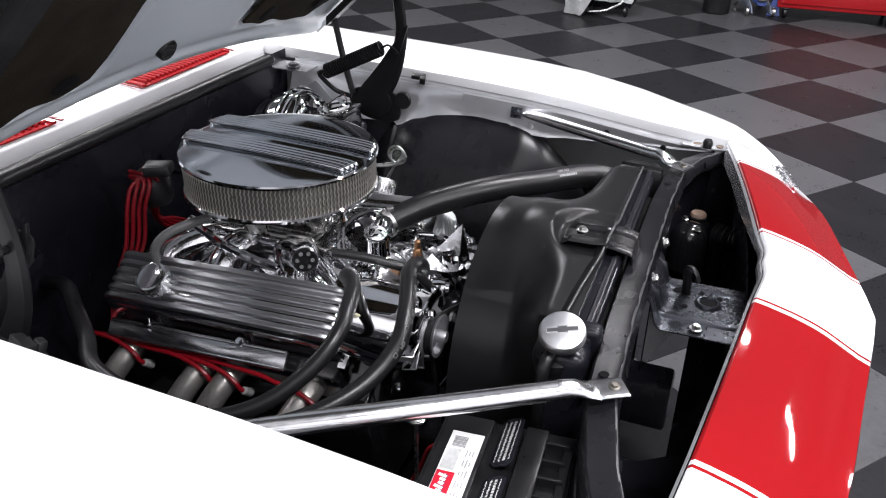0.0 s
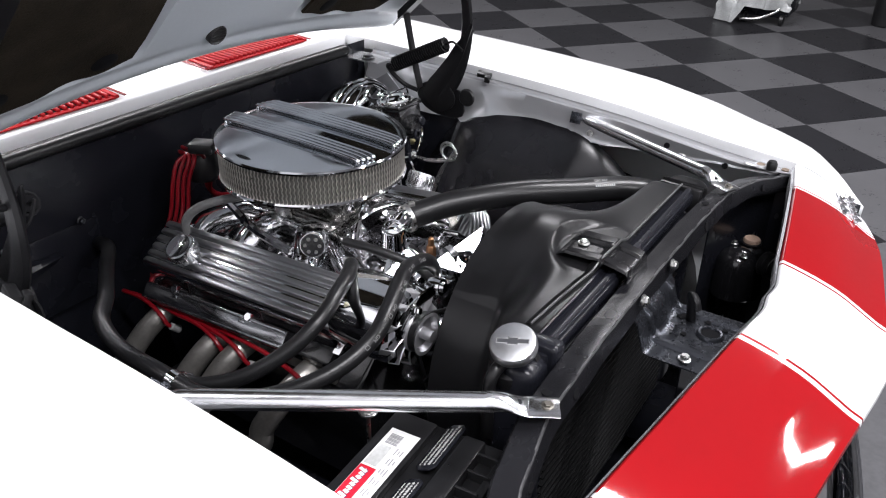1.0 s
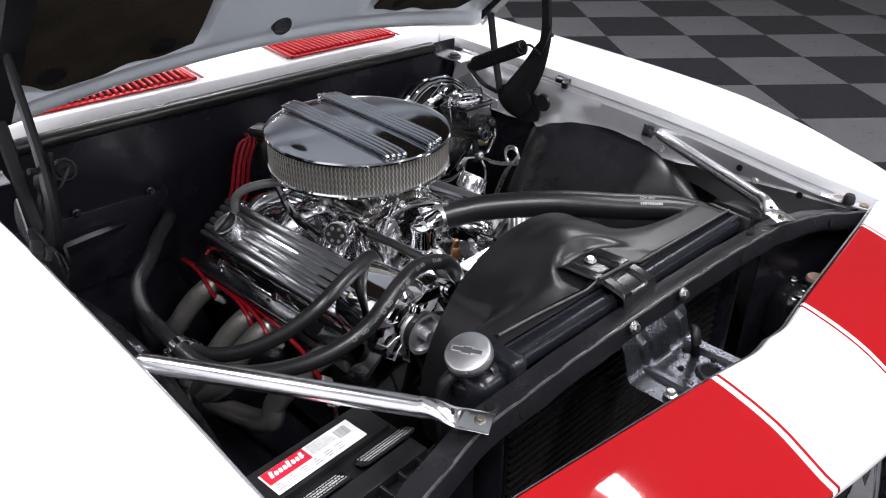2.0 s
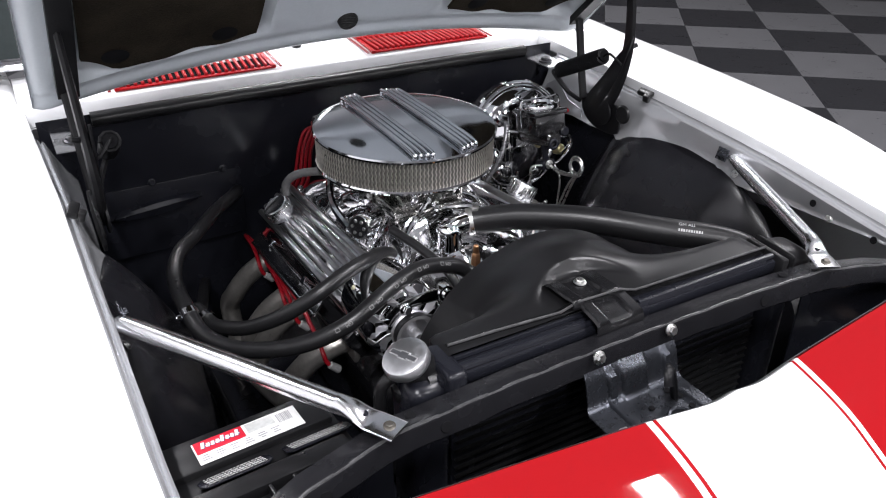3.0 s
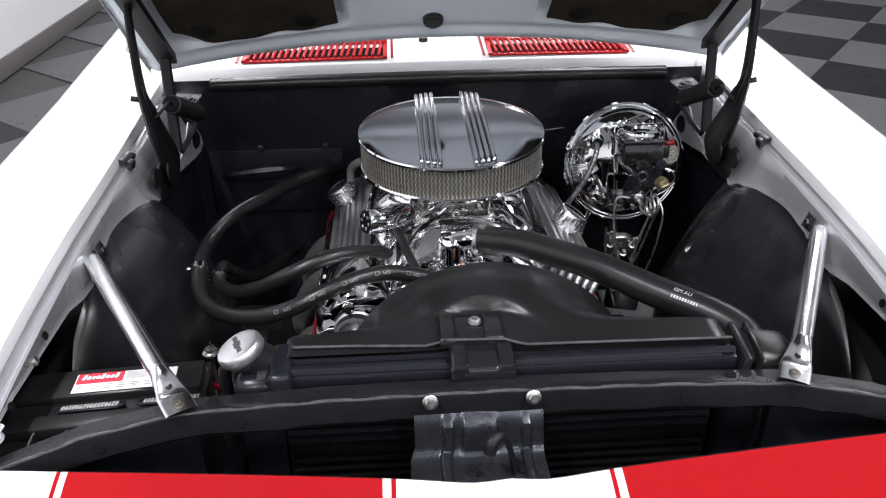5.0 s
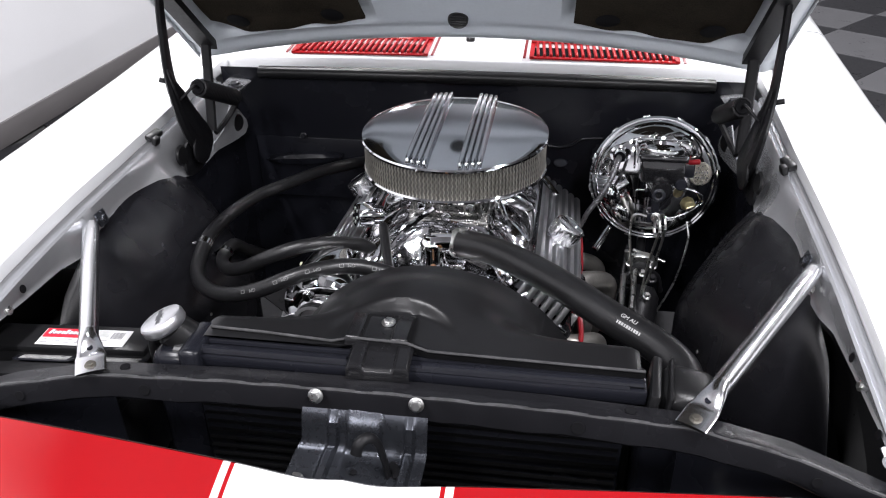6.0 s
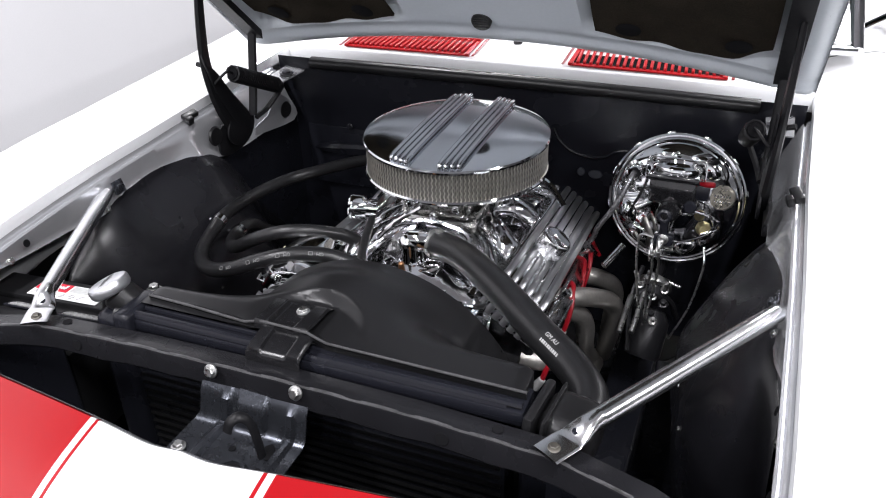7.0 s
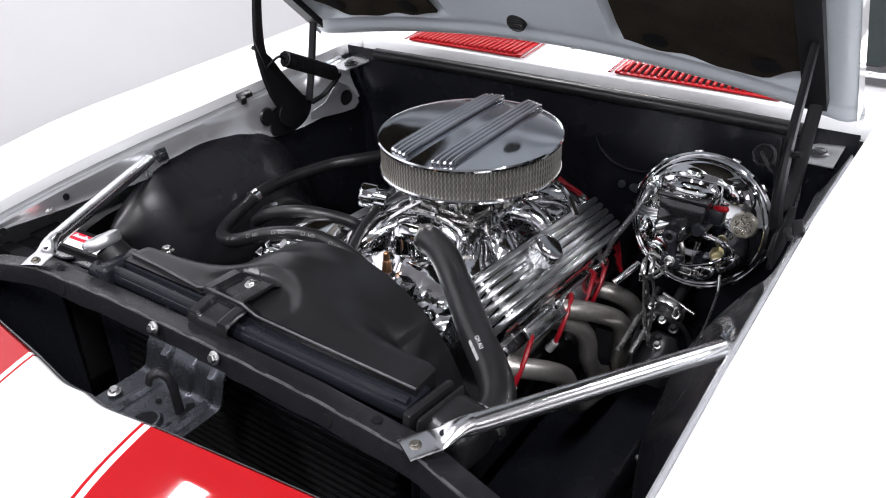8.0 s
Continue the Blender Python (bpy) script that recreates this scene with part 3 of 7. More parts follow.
# wheelhouses, black, sloping down from the fender skirts into the bay
def wheelhouse(s):
    b = nb()
    WX = [(-0.34, 0.614), (-0.25, 0.604), (-0.2, 0.592), (-0.15, 0.570), (-0.1, 0.540), (-0.05, 0.510), (0.0, 0.490), (0.06, 0.478), (0.15, 0.472), (0.21, 0.462), (0.27, 0.452), (0.33, 0.456), (0.38, 0.482), (0.45, 0.53), (0.56, 0.575)]
    TOP = [(-0.34, 0.36), (-0.3, 0.44), (-0.25, 0.53), (-0.2, 0.615), (-0.15, 0.692), (-0.1, 0.754), (-0.06, 0.792), (-0.03, 0.811), (0.03, 0.828), (0.1, 0.836), (0.2, 0.832), (0.25, 0.826), (0.31, 0.800), (0.345, 0.772), (0.39, 0.70), (0.45, 0.60), (0.56, 0.48)]
    rows = []
    for i in range(113):
        y = -0.34 + 0.90 * i / 112
        xo = lerp(SKIRT_X, y) + 0.005
        zt, xi = eased(TOP, y, 0.035) - (0.012 if s > 0 and y < 0.32 else 0.0), eased(WX, y, 0.05)
        front = max(0.0, min(1.0, (0.06 - y) / 0.16))
        row = []
        for k in range(33):
            a = k / 32
            run = min(1.0, a / 0.62)
            into = 1.0 - (1.0 - run) ** (1.12 + 0.2 * front)
            row.append((s * (xo + (xi - xo) * into), y, zt - 0.23 * run ** (1.22 + 0.3 * front) - 0.30 * max(0.0, a - 0.58)))
        rows.append(row)
    sheet(b, rows, 0.0)
    w = part("wheelhouse", b, WHEELHOUSE_BLACK, car, "satin black inner wheelhouse panel")
    bolts("screw", [((s * (lerp(WX, yy) + 0.004), yy, zz), (-s, -0.2, 0.3)) for yy, zz in ((-0.10, 0.50), (0.02, 0.57), (0.12, 0.58))], STEEL, w, 0.004, 0.005)


wheelhouse(-1)
wheelhouse(1)
for s in (-1, 1):
    bm = nb()
    sheet(bm, [[(s * 0.592, 0.28 + 0.1 * i, z) for i in range(5)] for z in (0.81, 0.65, 0.45, 0.30)], 0.002)
    part("side_panel", bm, BLACK, car)

# firewall with its seal strip and pressed details
bm = nb()
rows = []
for z in (0.925, 0.915, 0.885, 0.84, 0.78, 0.70, 0.60, 0.45, 0.3):
    row = []
    for i in range(49):
        x = -0.62 + 1.24 * i / 48
        row.append((x, 0.655 + (0.0 if z > 0.9 else 0.004) + 0.02 * (0.925 - z) - 0.012 * math.exp(-((z - 0.86) / 0.02) ** 2), z))
    rows.append(row)
sheet(bm, rows, 0.0)
firewall = part("firewall", bm, BLACK, car, "black painted firewall")
bm = nb()
tube(bm, [(x, 0.640 + 0.01 * (x / 0.5) ** 2, 0.922 - 0.006 * (x / 0.5) ** 2) for x in (-0.52, -0.3, 0, 0.3, 0.53)], 0.015, 12, 6, squash=(1.15, 1.0))
part("cowl_seal", bm, RUBBER, firewall, "black rubber cowl seal")
bm = nb()
sheet(bm, [[(x * 0.062, 0.655, 0.925) for x in range(-10, 11)], [(x * 0.062, 0.675, 0.91) for x in range(-10, 11)], [(x * 0.063, 0.70, 0.90) for x in range(-10, 11)]], 0.0)
part("seal_shelf", bm, BLACK, firewall)
# pressed lens-shaped panel and a seam with two screws on the passenger side
bm = nb()
rows = []
for i in range(25):
    t = i / 24
    x = -0.53 + 0.20 * t
    h = 0.006 + 0.016 * math.sin(math.pi * t) ** 0.8
    zc = 0.694 + 0.016 * t
    rows.append([(x, 0.660, zc - h), (x, 0.640, zc - h + 0.004), (x, 0.636, zc), (x, 0.641, zc + h * 0.6 - 0.004), (x, 0.660, zc + h * 0.6)])
sheet(bm, rows, 0.0)
part("pressed_panel", bm, BLACK, firewall)
bm = nb()
box(bm, None, (0.32, 0.012, 0.16), pose(-0.395, 0.660, 0.67, -2, 0, 0), 0.003)
part("access_cover", bm, BLACK, firewall, "flat black access cover")
bolts("screw", [((x, 0.652, 0.757), (0, -1, 0.2)) for x in (-0.429, -0.275)], BLACK, firewall, 0.006, 0.010)
PLUG = surf("grey_plug", (0.030, 0.033, 0.042), 0.45, var=0.2, vscale=60)
part("plug", lathe(nb(), [(0, 0.003), (0.011, 0.003), (0.013, 0)], frame_of((0.204, 0.658, 0.713), (0.204, 0, 0.83)) @ Matrix.Diagonal((1.3, 0.8, 1, 1)), 18), PLUG, firewall)
part("plug", lathe(nb(), [(0, 0.003), (0.008, 0.003), (0.010, 0)], frame_of((0.170, 0.658, 0.715), (0.170, 0, 0.83)), 18), PLUG, firewall)

part("pressed_bead", tube(nb(), [(0.10, 0.659, 0.815), (0.115, 0.659, 0.788), (0.145, 0.660, 0.764), (0.19, 0.660, 0.754), (0.225, 0.660, 0.760), (0.25, 0.660, 0.776), (0.30, 0.660, 0.782)], 0.006, 10, 6, squash=(1.0, 0.7)), BLACK, firewall)
# cowl panel, with the two red vent grilles
def cowl_y(x):
    return 0.675 + 0.028 * (abs(x) / 0.46) ** 2


bm = nb()
rows = []
for dy, z in ((0.004, 0.898), (0.0, 0.9385), (0.0015, 0.9415), (0.004, 0.943), (0.03, 0.948), (0.10, 0.956), (0.15, 0.961), (0.18, 0.958)):
    rows.append([(x * 0.032, cowl_y(x * 0.032) + dy, z + 0.008 - 0.020 * (x / 20) ** 2) for x in range(-20, 21)])
sheet(bm, rows, 0.0)
cowl = part("cowl_panel", bm, WHITE_PAINT, car, "white cowl panel ahead of the windshield")


DARK_RED = surf("dark_red_line", (0.2, 0.01, 0.012), 0.3, 0, 1)


def cowl_z(x, y):
    """Height of the cowl's skin at x across, y behind its front edge."""
    return 0.9580 + 0.085 * (y - 0.01) - 0.020 * (abs(x) / 0.64) ** 2


def vent(s):
    xa, xb = 0.118, 0.458
    n = 22
    b = nb()
    across = [xa + (xb - xa) * i / 10 for i in range(11)]
    for y0, y1, up in ((0.008, 0.020, 0.001), (0.100, 0.150, 0.006)):
        sheet(b, [[(s * x, cowl_y(x) + y, cowl_z(x, y) + up) for x in across] for y in (y0, (y0 + y1) / 2, y1)], 0.003)
    tube(b, [(s * x, cowl_y(x) + 0.100, cowl_z(x, 0.10) + 0.007) for x in across], 0.005, 8, 1)
    for x0, x1 in ((xa, xa + 0.010), (xb - 0.010, xb)):
        sheet(b, [[(s * x, cowl_y(x) + y, cowl_z(x, y) + 0.004) for x in (x0, x1)] for y in (0.008, 0.06, 0.12, 0.15)], 0.003)
    v = part("vent_grille", b, RED_PAINT, cowl, "red slotted vent grille")
    # dark sheet under the slats in place of the shade there
    b = nb()
    sheet(b, [[(s * x, cowl_y(x) + y, cowl_z(x, y) - 0.0006) for x in (xa + 0.004, 0.2, 0.3, 0.4, xb - 0.004)] for y in (0.014, 0.078)], 0.0)
    part("vent_recess", b, HOLE_SHADE, v)
    b = nb()
    sheet(b, [[(s * x, cowl_y(x) + 0.079, cowl_z(x, 0.079) + 0.0003) for x in (xa + 0.004, 0.3, xb - 0.004)], [(s * x, cowl_y(x) + 0.098, cowl_z(x, 0.10) + 0.001) for x in (xa + 0.004, 0.3, xb - 0.004)]], 0.0)
    part("vent_floor", b, WHITE_PAINT, v, "white inner wall of the vent")
    for x in (xa - 0.014, xb + 0.008):
        b = nb()
        sheet(b, [[(s * (x + d), cowl_y(x) + y, cowl_z(x, y) + 0.0025) for d in (0, 0.006)] for y in (0.004, 0.06, 0.15)], 0.002)
        part("pinstripe", b, DARK_RED, v)
    me = None
    for i in range(n):
        x = xa + 0.017 + (xb - xa - 0.034) * i / (n - 1)
        if me is None:
            b = nb()
            box(b, (0, 0, 0), (0.0068, 0.088, 0.008), bev=0.0018, seg=1)
            ob = part("slat", b, RED_PAINT, v)
            me = ob.data
        else:
            ob = new("slat", me)
            ob.parent = v
        ob.matrix_basis = pose(s * x, cowl_y(x) + 0.059, cowl_z(x, 0.059) + 0.004, 5, 0, s * 4)


vent(-1)
vent(1)
bm = nb()
lathe(bm, [(0, 0.012), (0.008, 0.011), (0.011, 0.006), (0.011, 0)], pose(-0.03, 0.79, 0.966), 16)
part("wiper_pivot", bm, RUBBER, cowl)

# raised hood
TILT_REAR, TILT_HOOD = radians(43.5), radians(42.5)
HOOD_Y, HOOD_Z, BEND = 0.556, 0.973, 0.165


def hood_p(x, s, d=0.0):
    """x across, s up from the rear edge, d below the skin; a shallow rear flange bends up into the panel."""
    crown = 0.062 * (1 - (x / 0.62) ** 2)
    y, z, a, done = HOOD_Y, HOOD_Z + crown, TILT_REAR, 0.0
    for lim, ang in ((BEND - 0.03, TILT_REAR), (BEND + 0.03, (TILT_REAR + TILT_HOOD) / 2), (9.0, TILT_HOOD)):
        st = min(s, lim) - done
        if st <= 0:
            break
        y, z, a, done = y - math.cos(ang) * st, z + math.sin(ang) * st, ang, min(s, lim)
    return Vector((x, y, z)) + Vector((0, -math.sin(a), -math.cos(a))) * d


# inner panel: raised rim, stepped frame
bm = nb()
rows = []
for s in [-0.085, -0.04, -0.012, 0.0, 0.006, 0.014, 0.022, 0.03, 0.038, 0.046, 0.055, 0.065, 0.075, 0.09, 0.12, 0.2] + [0.3 + 0.1 * i for i in range(7)] + [0.97, 1.0, 1.03]:
    row = []
    for i in range(-40, 41):
        x = i * 0.0155
        edge = max(0.0, min(s, 1.03 - s))
        d = 0.004 * min(1, edge / 0.015) - 0.006 * max(0, min(1, (edge - 0.026) / 0.014)) + 0.004 * max(0, min(1, (edge - 0.05) / 0.01)) - 0.026 * max(0, min(1, (edge - 0.072) / 0.015)) * max(0, min(1, (0.575 - abs(x)) / 0.02)) * max(0, min(1, (abs(x) - 0.19) / 0.02))
        if abs(x) > 0.6:
            d -= 0.012 * (abs(x) - 0.6) / 0.02
        row.append(hood_p(x, s, d) if s >= 0 else hood_p(x, 0.0, d) + Vector((0, -s, 0.22 * s)))
    rows.append(row)
sheet(bm, rows, 0.0)
hood = inner = part("hood", bm, HOOD_GREY, car, "raised hood, pale grey pressed underside")
bm = nb()
xs = [i * 0.031 for i in range(-20, 21)]
sheet(bm, [[hood_p(x, 0.0) + Vector((0, 0.088, -0.018)) for x in xs], [hood_p(x, 0.0) + Vector((0, 0.09, -0.008)) for x in xs], [hood_p(x, 0.0) + Vector((0, 0.075, 0.008)) for x in xs]] + [[hood_p(x, s, -0.036) for x in xs] for s in [0.02] + [0.1 * i for i in range(1, 11)] + [1.03]], 0.0)
for e in (-0.62, 0.62):
    sheet(bm, [[hood_p(e, s, d) for s in [0.0] + [0.1 * i for i in range(1, 11)] + [1.03]] for d in (-0.036, -0.028, 0.0)], 0.0)
sheet(bm, [[hood_p(x, 1.03, d) for x in xs] for d in (-0.036, 0.0)], 0.0)
part("hood_skin", bm, STRIPE_PAINT, hood, "white outer skin with red stripes")
for s in (-1, 1):
    bm = nb()
    rows = []
    for i in range(15):
        t = i / 14
        sv0 = 0.089 + 0.84 * t
        rows.append([hood_p(s * (0.212 + 0.01 * t + 0.32 * j / 24), sv0 + (0.003 * math.sin(j * 0.9) - 0.014 * math.sin(math.pi * j / 24) + 0.05 * max(0, j / 24 - 0.82) / 0.18) * (1 - t) ** 6, -0.002 + 0.003 * math.sin(i * 1.3 + j * 0.5)) for j in range(25)])
    sheet(bm, rows, 0.006)
    part("felt_pad", bm, PAD, hood, "dark brown felt insulation pad")
    # raised discs, coloured near-black for the shade in the clip dimples
    for j, k in ((0.276, 0.112), (0.474, 0.128), (0.276, 0.45), (0.474, 0.45)):
        part("pad_clip", lathe(nb(), [(0, 0.002), (0.020, 0.002), (0.024, 0)], Matrix.Translation(hood_p(s * j, k, 0.0055)) @ pose(0, 0, 0, 180 - 42, 0, 0), 18), HOLE_SHADE, hood, "pad clip, shade of its recess put into the colour")
bm = nb()
c = hood_p(-0.020, 0.083, 0.008)
lathe(bm, [(0, 0.002), (0.0165, 0.002), (0.0195, 0.003), (0.021, 0.001), (0.021, -0.012)], Matrix.Translation(c) @ pose(0, 0, 0, 180 - 62, 0, 0), 24)
for i in range(5):
    box(bm, None, (0.032, 0.003, 0.004), Matrix.Translation(c) @ pose(0, 0, 0, 180 - 62, 0, 0) @ pose(0, -0.012 + 0.006 * i, 0.002), 0.001, 1)
part("drain_vent", bm, RUBBER, inner, "round slotted drain vent")

# hinges
def hinge(s):
    b = nb()
    X = s * 0.572
    prism(b, smooth_outline([(-0.03, -0.03), (0.04, -0.038), (0.09, -0.018), (0.105, 0.02), (0.07, 0.042), (0.02, 0.036), (-0.025, 0.03)], 4), 0.006, Matrix.Translation((X, 0.34, 0.825)) @ Matrix(((0, 0, -s, 0), (1, 0, 0, 0), (0, 1, 0, 0), (0, 0, 0, 1))), 0.001)
    h = part("hood_hinge", b, HINGE, car, "black steel hood hinge")
    b = nb()
    tube(b, [(X - s * 0.012, 0.365, 0.835), (X - s * 0.012, 0.325, 0.90), (X - s * 0.010, 0.305, 0.965), (X - s * 0.008, 0.300, 1.03), (X - s * 0.006, 0.315, 1.13), (X - s * 0.006, 0.33, 1.19)], lambda t: 0.021 - 0.010 * t, 8, 6, squash=(0.5, 1))
    prism(b, smooth_outline([(-0.022, 0.02), (-0.008, 0.06), (-0.036, 0.115), (-0.052, 0.16), (-0.067, 0.205), (-0.061, 0.207), (-0.044, 0.18), (-0.022, 0.155), (0.002, 0.12), (0.034, 0.08), (0.062, 0.045), (0.07, 0.012), (0.03, -0.018), (-0.008, -0.008)], 4), 0.005, Matrix.Translation((X - s * 0.016, 0.345, 0.822)) @ Matrix(((0, 0, -s, 0), (1, 0, 0, 0), (0, 1, 0, 0), (0, 0, 0, 1))), 0.001)
    tube(b, [(X - s * 0.005, 0.302, 1.0), (X + s * 0.012, 0.296, 1.006)], 0.005, 6, 1)
    part("front_arm", b, HINGE, h)
    b = nb()
    tube(b, [(X - s * 0.014, 0.43, 0.85), (X - s * 0.012, 0.45, 0.92), (X - s * 0.01, 0.475, 1.03)], 0.0115, 8, 6, squash=(0.5, 1))
    part("rear_arm", b, HINGE, h)
    b = nb()
    q0, q1 = hood_p(s * 0.560, 0.085, 0.012), hood_p(s * 0.560, 0.62, 0.022)
    sheet(b, [[q0 + Vector((d * s, 0, 0)) + Vector((0, 0, e)) for d, e in ((-0.018, 0.0), (-0.018, -0.02), (0.018, -0.02), (0.018, 0.0))], [q1 + Vector((d * s, 0, 0)) + Vector((0, 0, e)) for d, e in ((-0.018, 0.0), (-0.018, -0.02), (0.018, -0.02), (0.018, 0.0))]], 0.004)
    part("hood_bracket", b, HINGE, h)
    b = nb()
    A, Bq = Vector((s * 0.524, 0.333, 0.980)), Vector((s * 0.517, 0.480, 0.910))
    turns, R = 24, 0.0155
    fr = frame_of(A, Bq)
    L = (Bq - A).length
    tube(b, [fr @ Vector((R * math.cos(a), R * math.sin(a), L * a / (2 * math.pi * turns))) for a in [j * math.pi / 5 for j in range(turns * 10 + 1)]], 0.0034, 6, 1)
    tube(b, [A, A + (A - Bq).normalized() * 0.02, A + Vector((s * 0.02, -0.03, -0.01)), A + Vector((s * 0.035, -0.025, -0.02))], 0.003, 6)
    tube(b, [Bq, Bq + (Bq - A).normalized() * 0.02, Vector((s * 0.54, 0.47, 0.86)), Vector((s * 0.55, 0.43, 0.845))], 0.006, 6)
    part("spring", b, HINGE, h, "black coil spring")
    # added dark cylinder standing for the shade inside the coil
    part("spring_inner_shade", cyl(nb(), A, Bq, 0.012, n=14), HOLE_SHADE, h)
    for p, q in (((s * 0.570, 0.30, 0.845), (s * 0.3, 0.28, 0.87)), ((s * 0.5525, 0.555, 0.822), (s * 0.3, 0.50, 0.83))):
        part("grommet", lathe(nb(), [(0, 0.004), (0.018, 0.004), (0.022, 0)], frame_of(p, q), 20), RUBBER, h)
    # white rear corner of the bay under the hinge
    b = nb()
    sheet(b, [[(s * 0.566, 0.44, 0.815), (s * 0.568, 0.44, 0.795)], [(s * 0.562, 0.49, 0.828), (s * 0.562, 0.49, 0.790)], [(s * 0.556, 0.53, 0.872), (s * 0.556, 0.545, 0.785)], [(s * 0.552, 0.565, 0.850), (s * 0.552, 0.585, 0.785)], [(s * 0.550, 0.595, 0.815), (s * 0.550, 0.60, 0.798)]], 0.003)
    sheet(b, [[(s * 0.60, 0.55, 0.893), (s * 0.60, 0.69, 0.897)], [(s * 0.55, 0.56, 0.889), (s * 0.545, 0.65, 0.891)]], 0.003)
    part("corner_gusset", b, SHADED_WHITE, h, "corner gusset, white greyed for shade")
    b = nb()
    bolt(b, (s * 0.565, 0.60, 0.897), (0, 0, 1), 0.012, 0.008)
    part("gusset_bolt", b, surf("grey_bolt", (0.10, 0.10, 0.11), 0.4, 0.8, var=0.3, vscale=80), h)


hinge(-1)
hinge(1)

# doors, glass and roof behind the raised hood
def glass_y(x):
    return 0.845 + 0.03 * (x / 0.7) ** 2


bm = nb()
sheet(bm, [[(x, glass_y(x) + 0.012, 0.996), (x * 0.97, glass_y(x) + 0.24, 1.12), (x * 0.9, 1.55, 1.33)] for x in [i * 0.0705 for i in range(-10, 11)]], 0.0)
part("windshield", bm, GLASS, car, "dark reflecting windshield")
bm = nb()
tube(bm, [(i * 0.0708, glass_y(i * 0.0708), 0.984) for i in range(-10, 11)], 0.011, 10, 2)
part("windshield_moulding", bm, CHROME, car, "bright lower windshield moulding")
MX, MY, MZ = 0.84, 1.15, 1.05
bm = nb()
sheet(bm, [[(x * 0.9, 1.55, 1.33), (x * 0.88, 2.0, 1.36), (x * 0.85, 2.7, 1.30), (x * 0.85, 3.2, 1.0)] for x in [i * 0.065 for i in range(-10, 11)]], 0.02)
part("roof", bm, WHITE_PAINT, car)
for s in (-1, 1):
    bm = nb()
    tube(bm, [(s * 0.708, 0.872, 0.984), (s * 0.69, 1.10, 1.12), (s * 0.64, 1.56, 1.345)], 0.014, 8)
    part("windshield_trim", bm, CHROME, car, "bright windshield trim")
    bm = nb()
    sheet(bm, [[(p[0], p[1], p[2]) for p in row] for row in fender_rows(s, 0.975, 3.4, 10)], 0.0)
    part("door", bm, WHITE_PAINT, car)
    bm = nb()
    sheet(bm, [[(s * 0.72, y, 0.955), (s * 0.62, y, 1.32)] for y in (1.2, 1.6, 2.2, 2.8)], 0.004)
    part("side_window", bm, GLASS, car)
    bm = nb()
    lathe(bm, [(0, -0.05), (0.03, -0.044), (0.052, -0.018), (0.058, 0.004), (0.054, 0.010), (0, 0.008)], frame_of((s * MX, MY, MZ), (s * (MX - 0.04), MY + 1, MZ + 0.02)), 28)
    tube(bm, [(s * (MX - 0.10), MY + 0.05, 0.935), (s * (MX - 0.09), MY + 0.045, 0.96), (s * (MX - 0.03), MY + 0.01, MZ - 0.04)], 0.013, 10)
    part("door_mirror", bm, CHROME, car, "round chrome door mirror")
bm = nb()
cyl(bm, (-0.737, 0.801, 0.935), (-0.737, 0.801, 0.95), 0.017, 0.013, 20, 0.003)
cyl(bm, (-0.737, 0.801, 0.95), (-0.738, 0.803, 0.968), 0.007, 0.006, 14, 0.002)
antenna = part("antenna", bm, STEEL, car, "thin steel radio antenna")
bm = nb()
cyl(bm, (-0.738, 0.803, 0.968), (-0.75, 0.86, 1.75), 0.0024, 0.0018, 8)
part("mast", bm, STEEL, antenna)
# rear deck and tail that close the body
bm = nb()
sheet(bm, [[(x, y, z - 0.05 * (abs(x) / 0.86) ** 3) for x in [k * 0.086 for k in range(-10, 11)]] for y, z in ((3.12, 0.965), (3.3, 0.975), (3.6, 0.972), (3.85, 0.955), (3.92, 0.93), (3.94, 0.85), (3.93, 0.6), (3.88, 0.40))], 0.0)
part("tail_panel", bm, WHITE_PAINT, car)
for s in (-1, 1):
    bm = nb()
    sheet(bm, [[(p[0], p[1], p[2]) for p in row] for row in fender_rows(s, 3.4, 3.93, 6)], 0.0)
    part("quarter_panel", bm, WHITE_PAINT, car)
bm = nb()
tube(bm, [(x, 3.99 - 0.05 * (abs(x) / 0.8) ** 3, 0.46) for x in (-0.82, -0.6, -0.3, 0, 0.3, 0.6, 0.82)], 0.05, 12, 5, squash=(0.5, 1))
part("rear_bumper", bm, CHROME, car, "chrome rear bumper")
# underside and wheels
for s in (-1, 1):
    for y in (0.05, 2.75):
        bm = nb()
        lathe(bm, [(0.19, -0.1), (0.30, -0.1), (0.325, -0.07), (0.325, 0.07), (0.30, 0.1), (0.19, 0.1)], frame_of((s * 0.76, y, 0.325), (s * 2, y, 0.325)), 40)
        w = part("tyre", bm, RUBBER, car)
        bm = nb()
        lathe(bm, [(0, 0.03), (0.06, 0.05), (0.17, 0.04), (0.19, 0.09), (0.2, 0.09)], frame_of((s * 0.76, y, 0.325), (s * 2, y, 0.325)), 32)
        part("rim", bm, STEEL, w)
bm = nb()
box(bm, (0, 0.15, 0.22), (1.0, 1.0, 0.02))
box(bm, (-0.36, 0.2, 0.30), (0.09, 1.3, 0.12), bev=0.01)
box(bm, (0.36, 0.2, 0.30), (0.09, 1.3, 0.12), bev=0.01)
part("chassis", bm, BLACK, car)

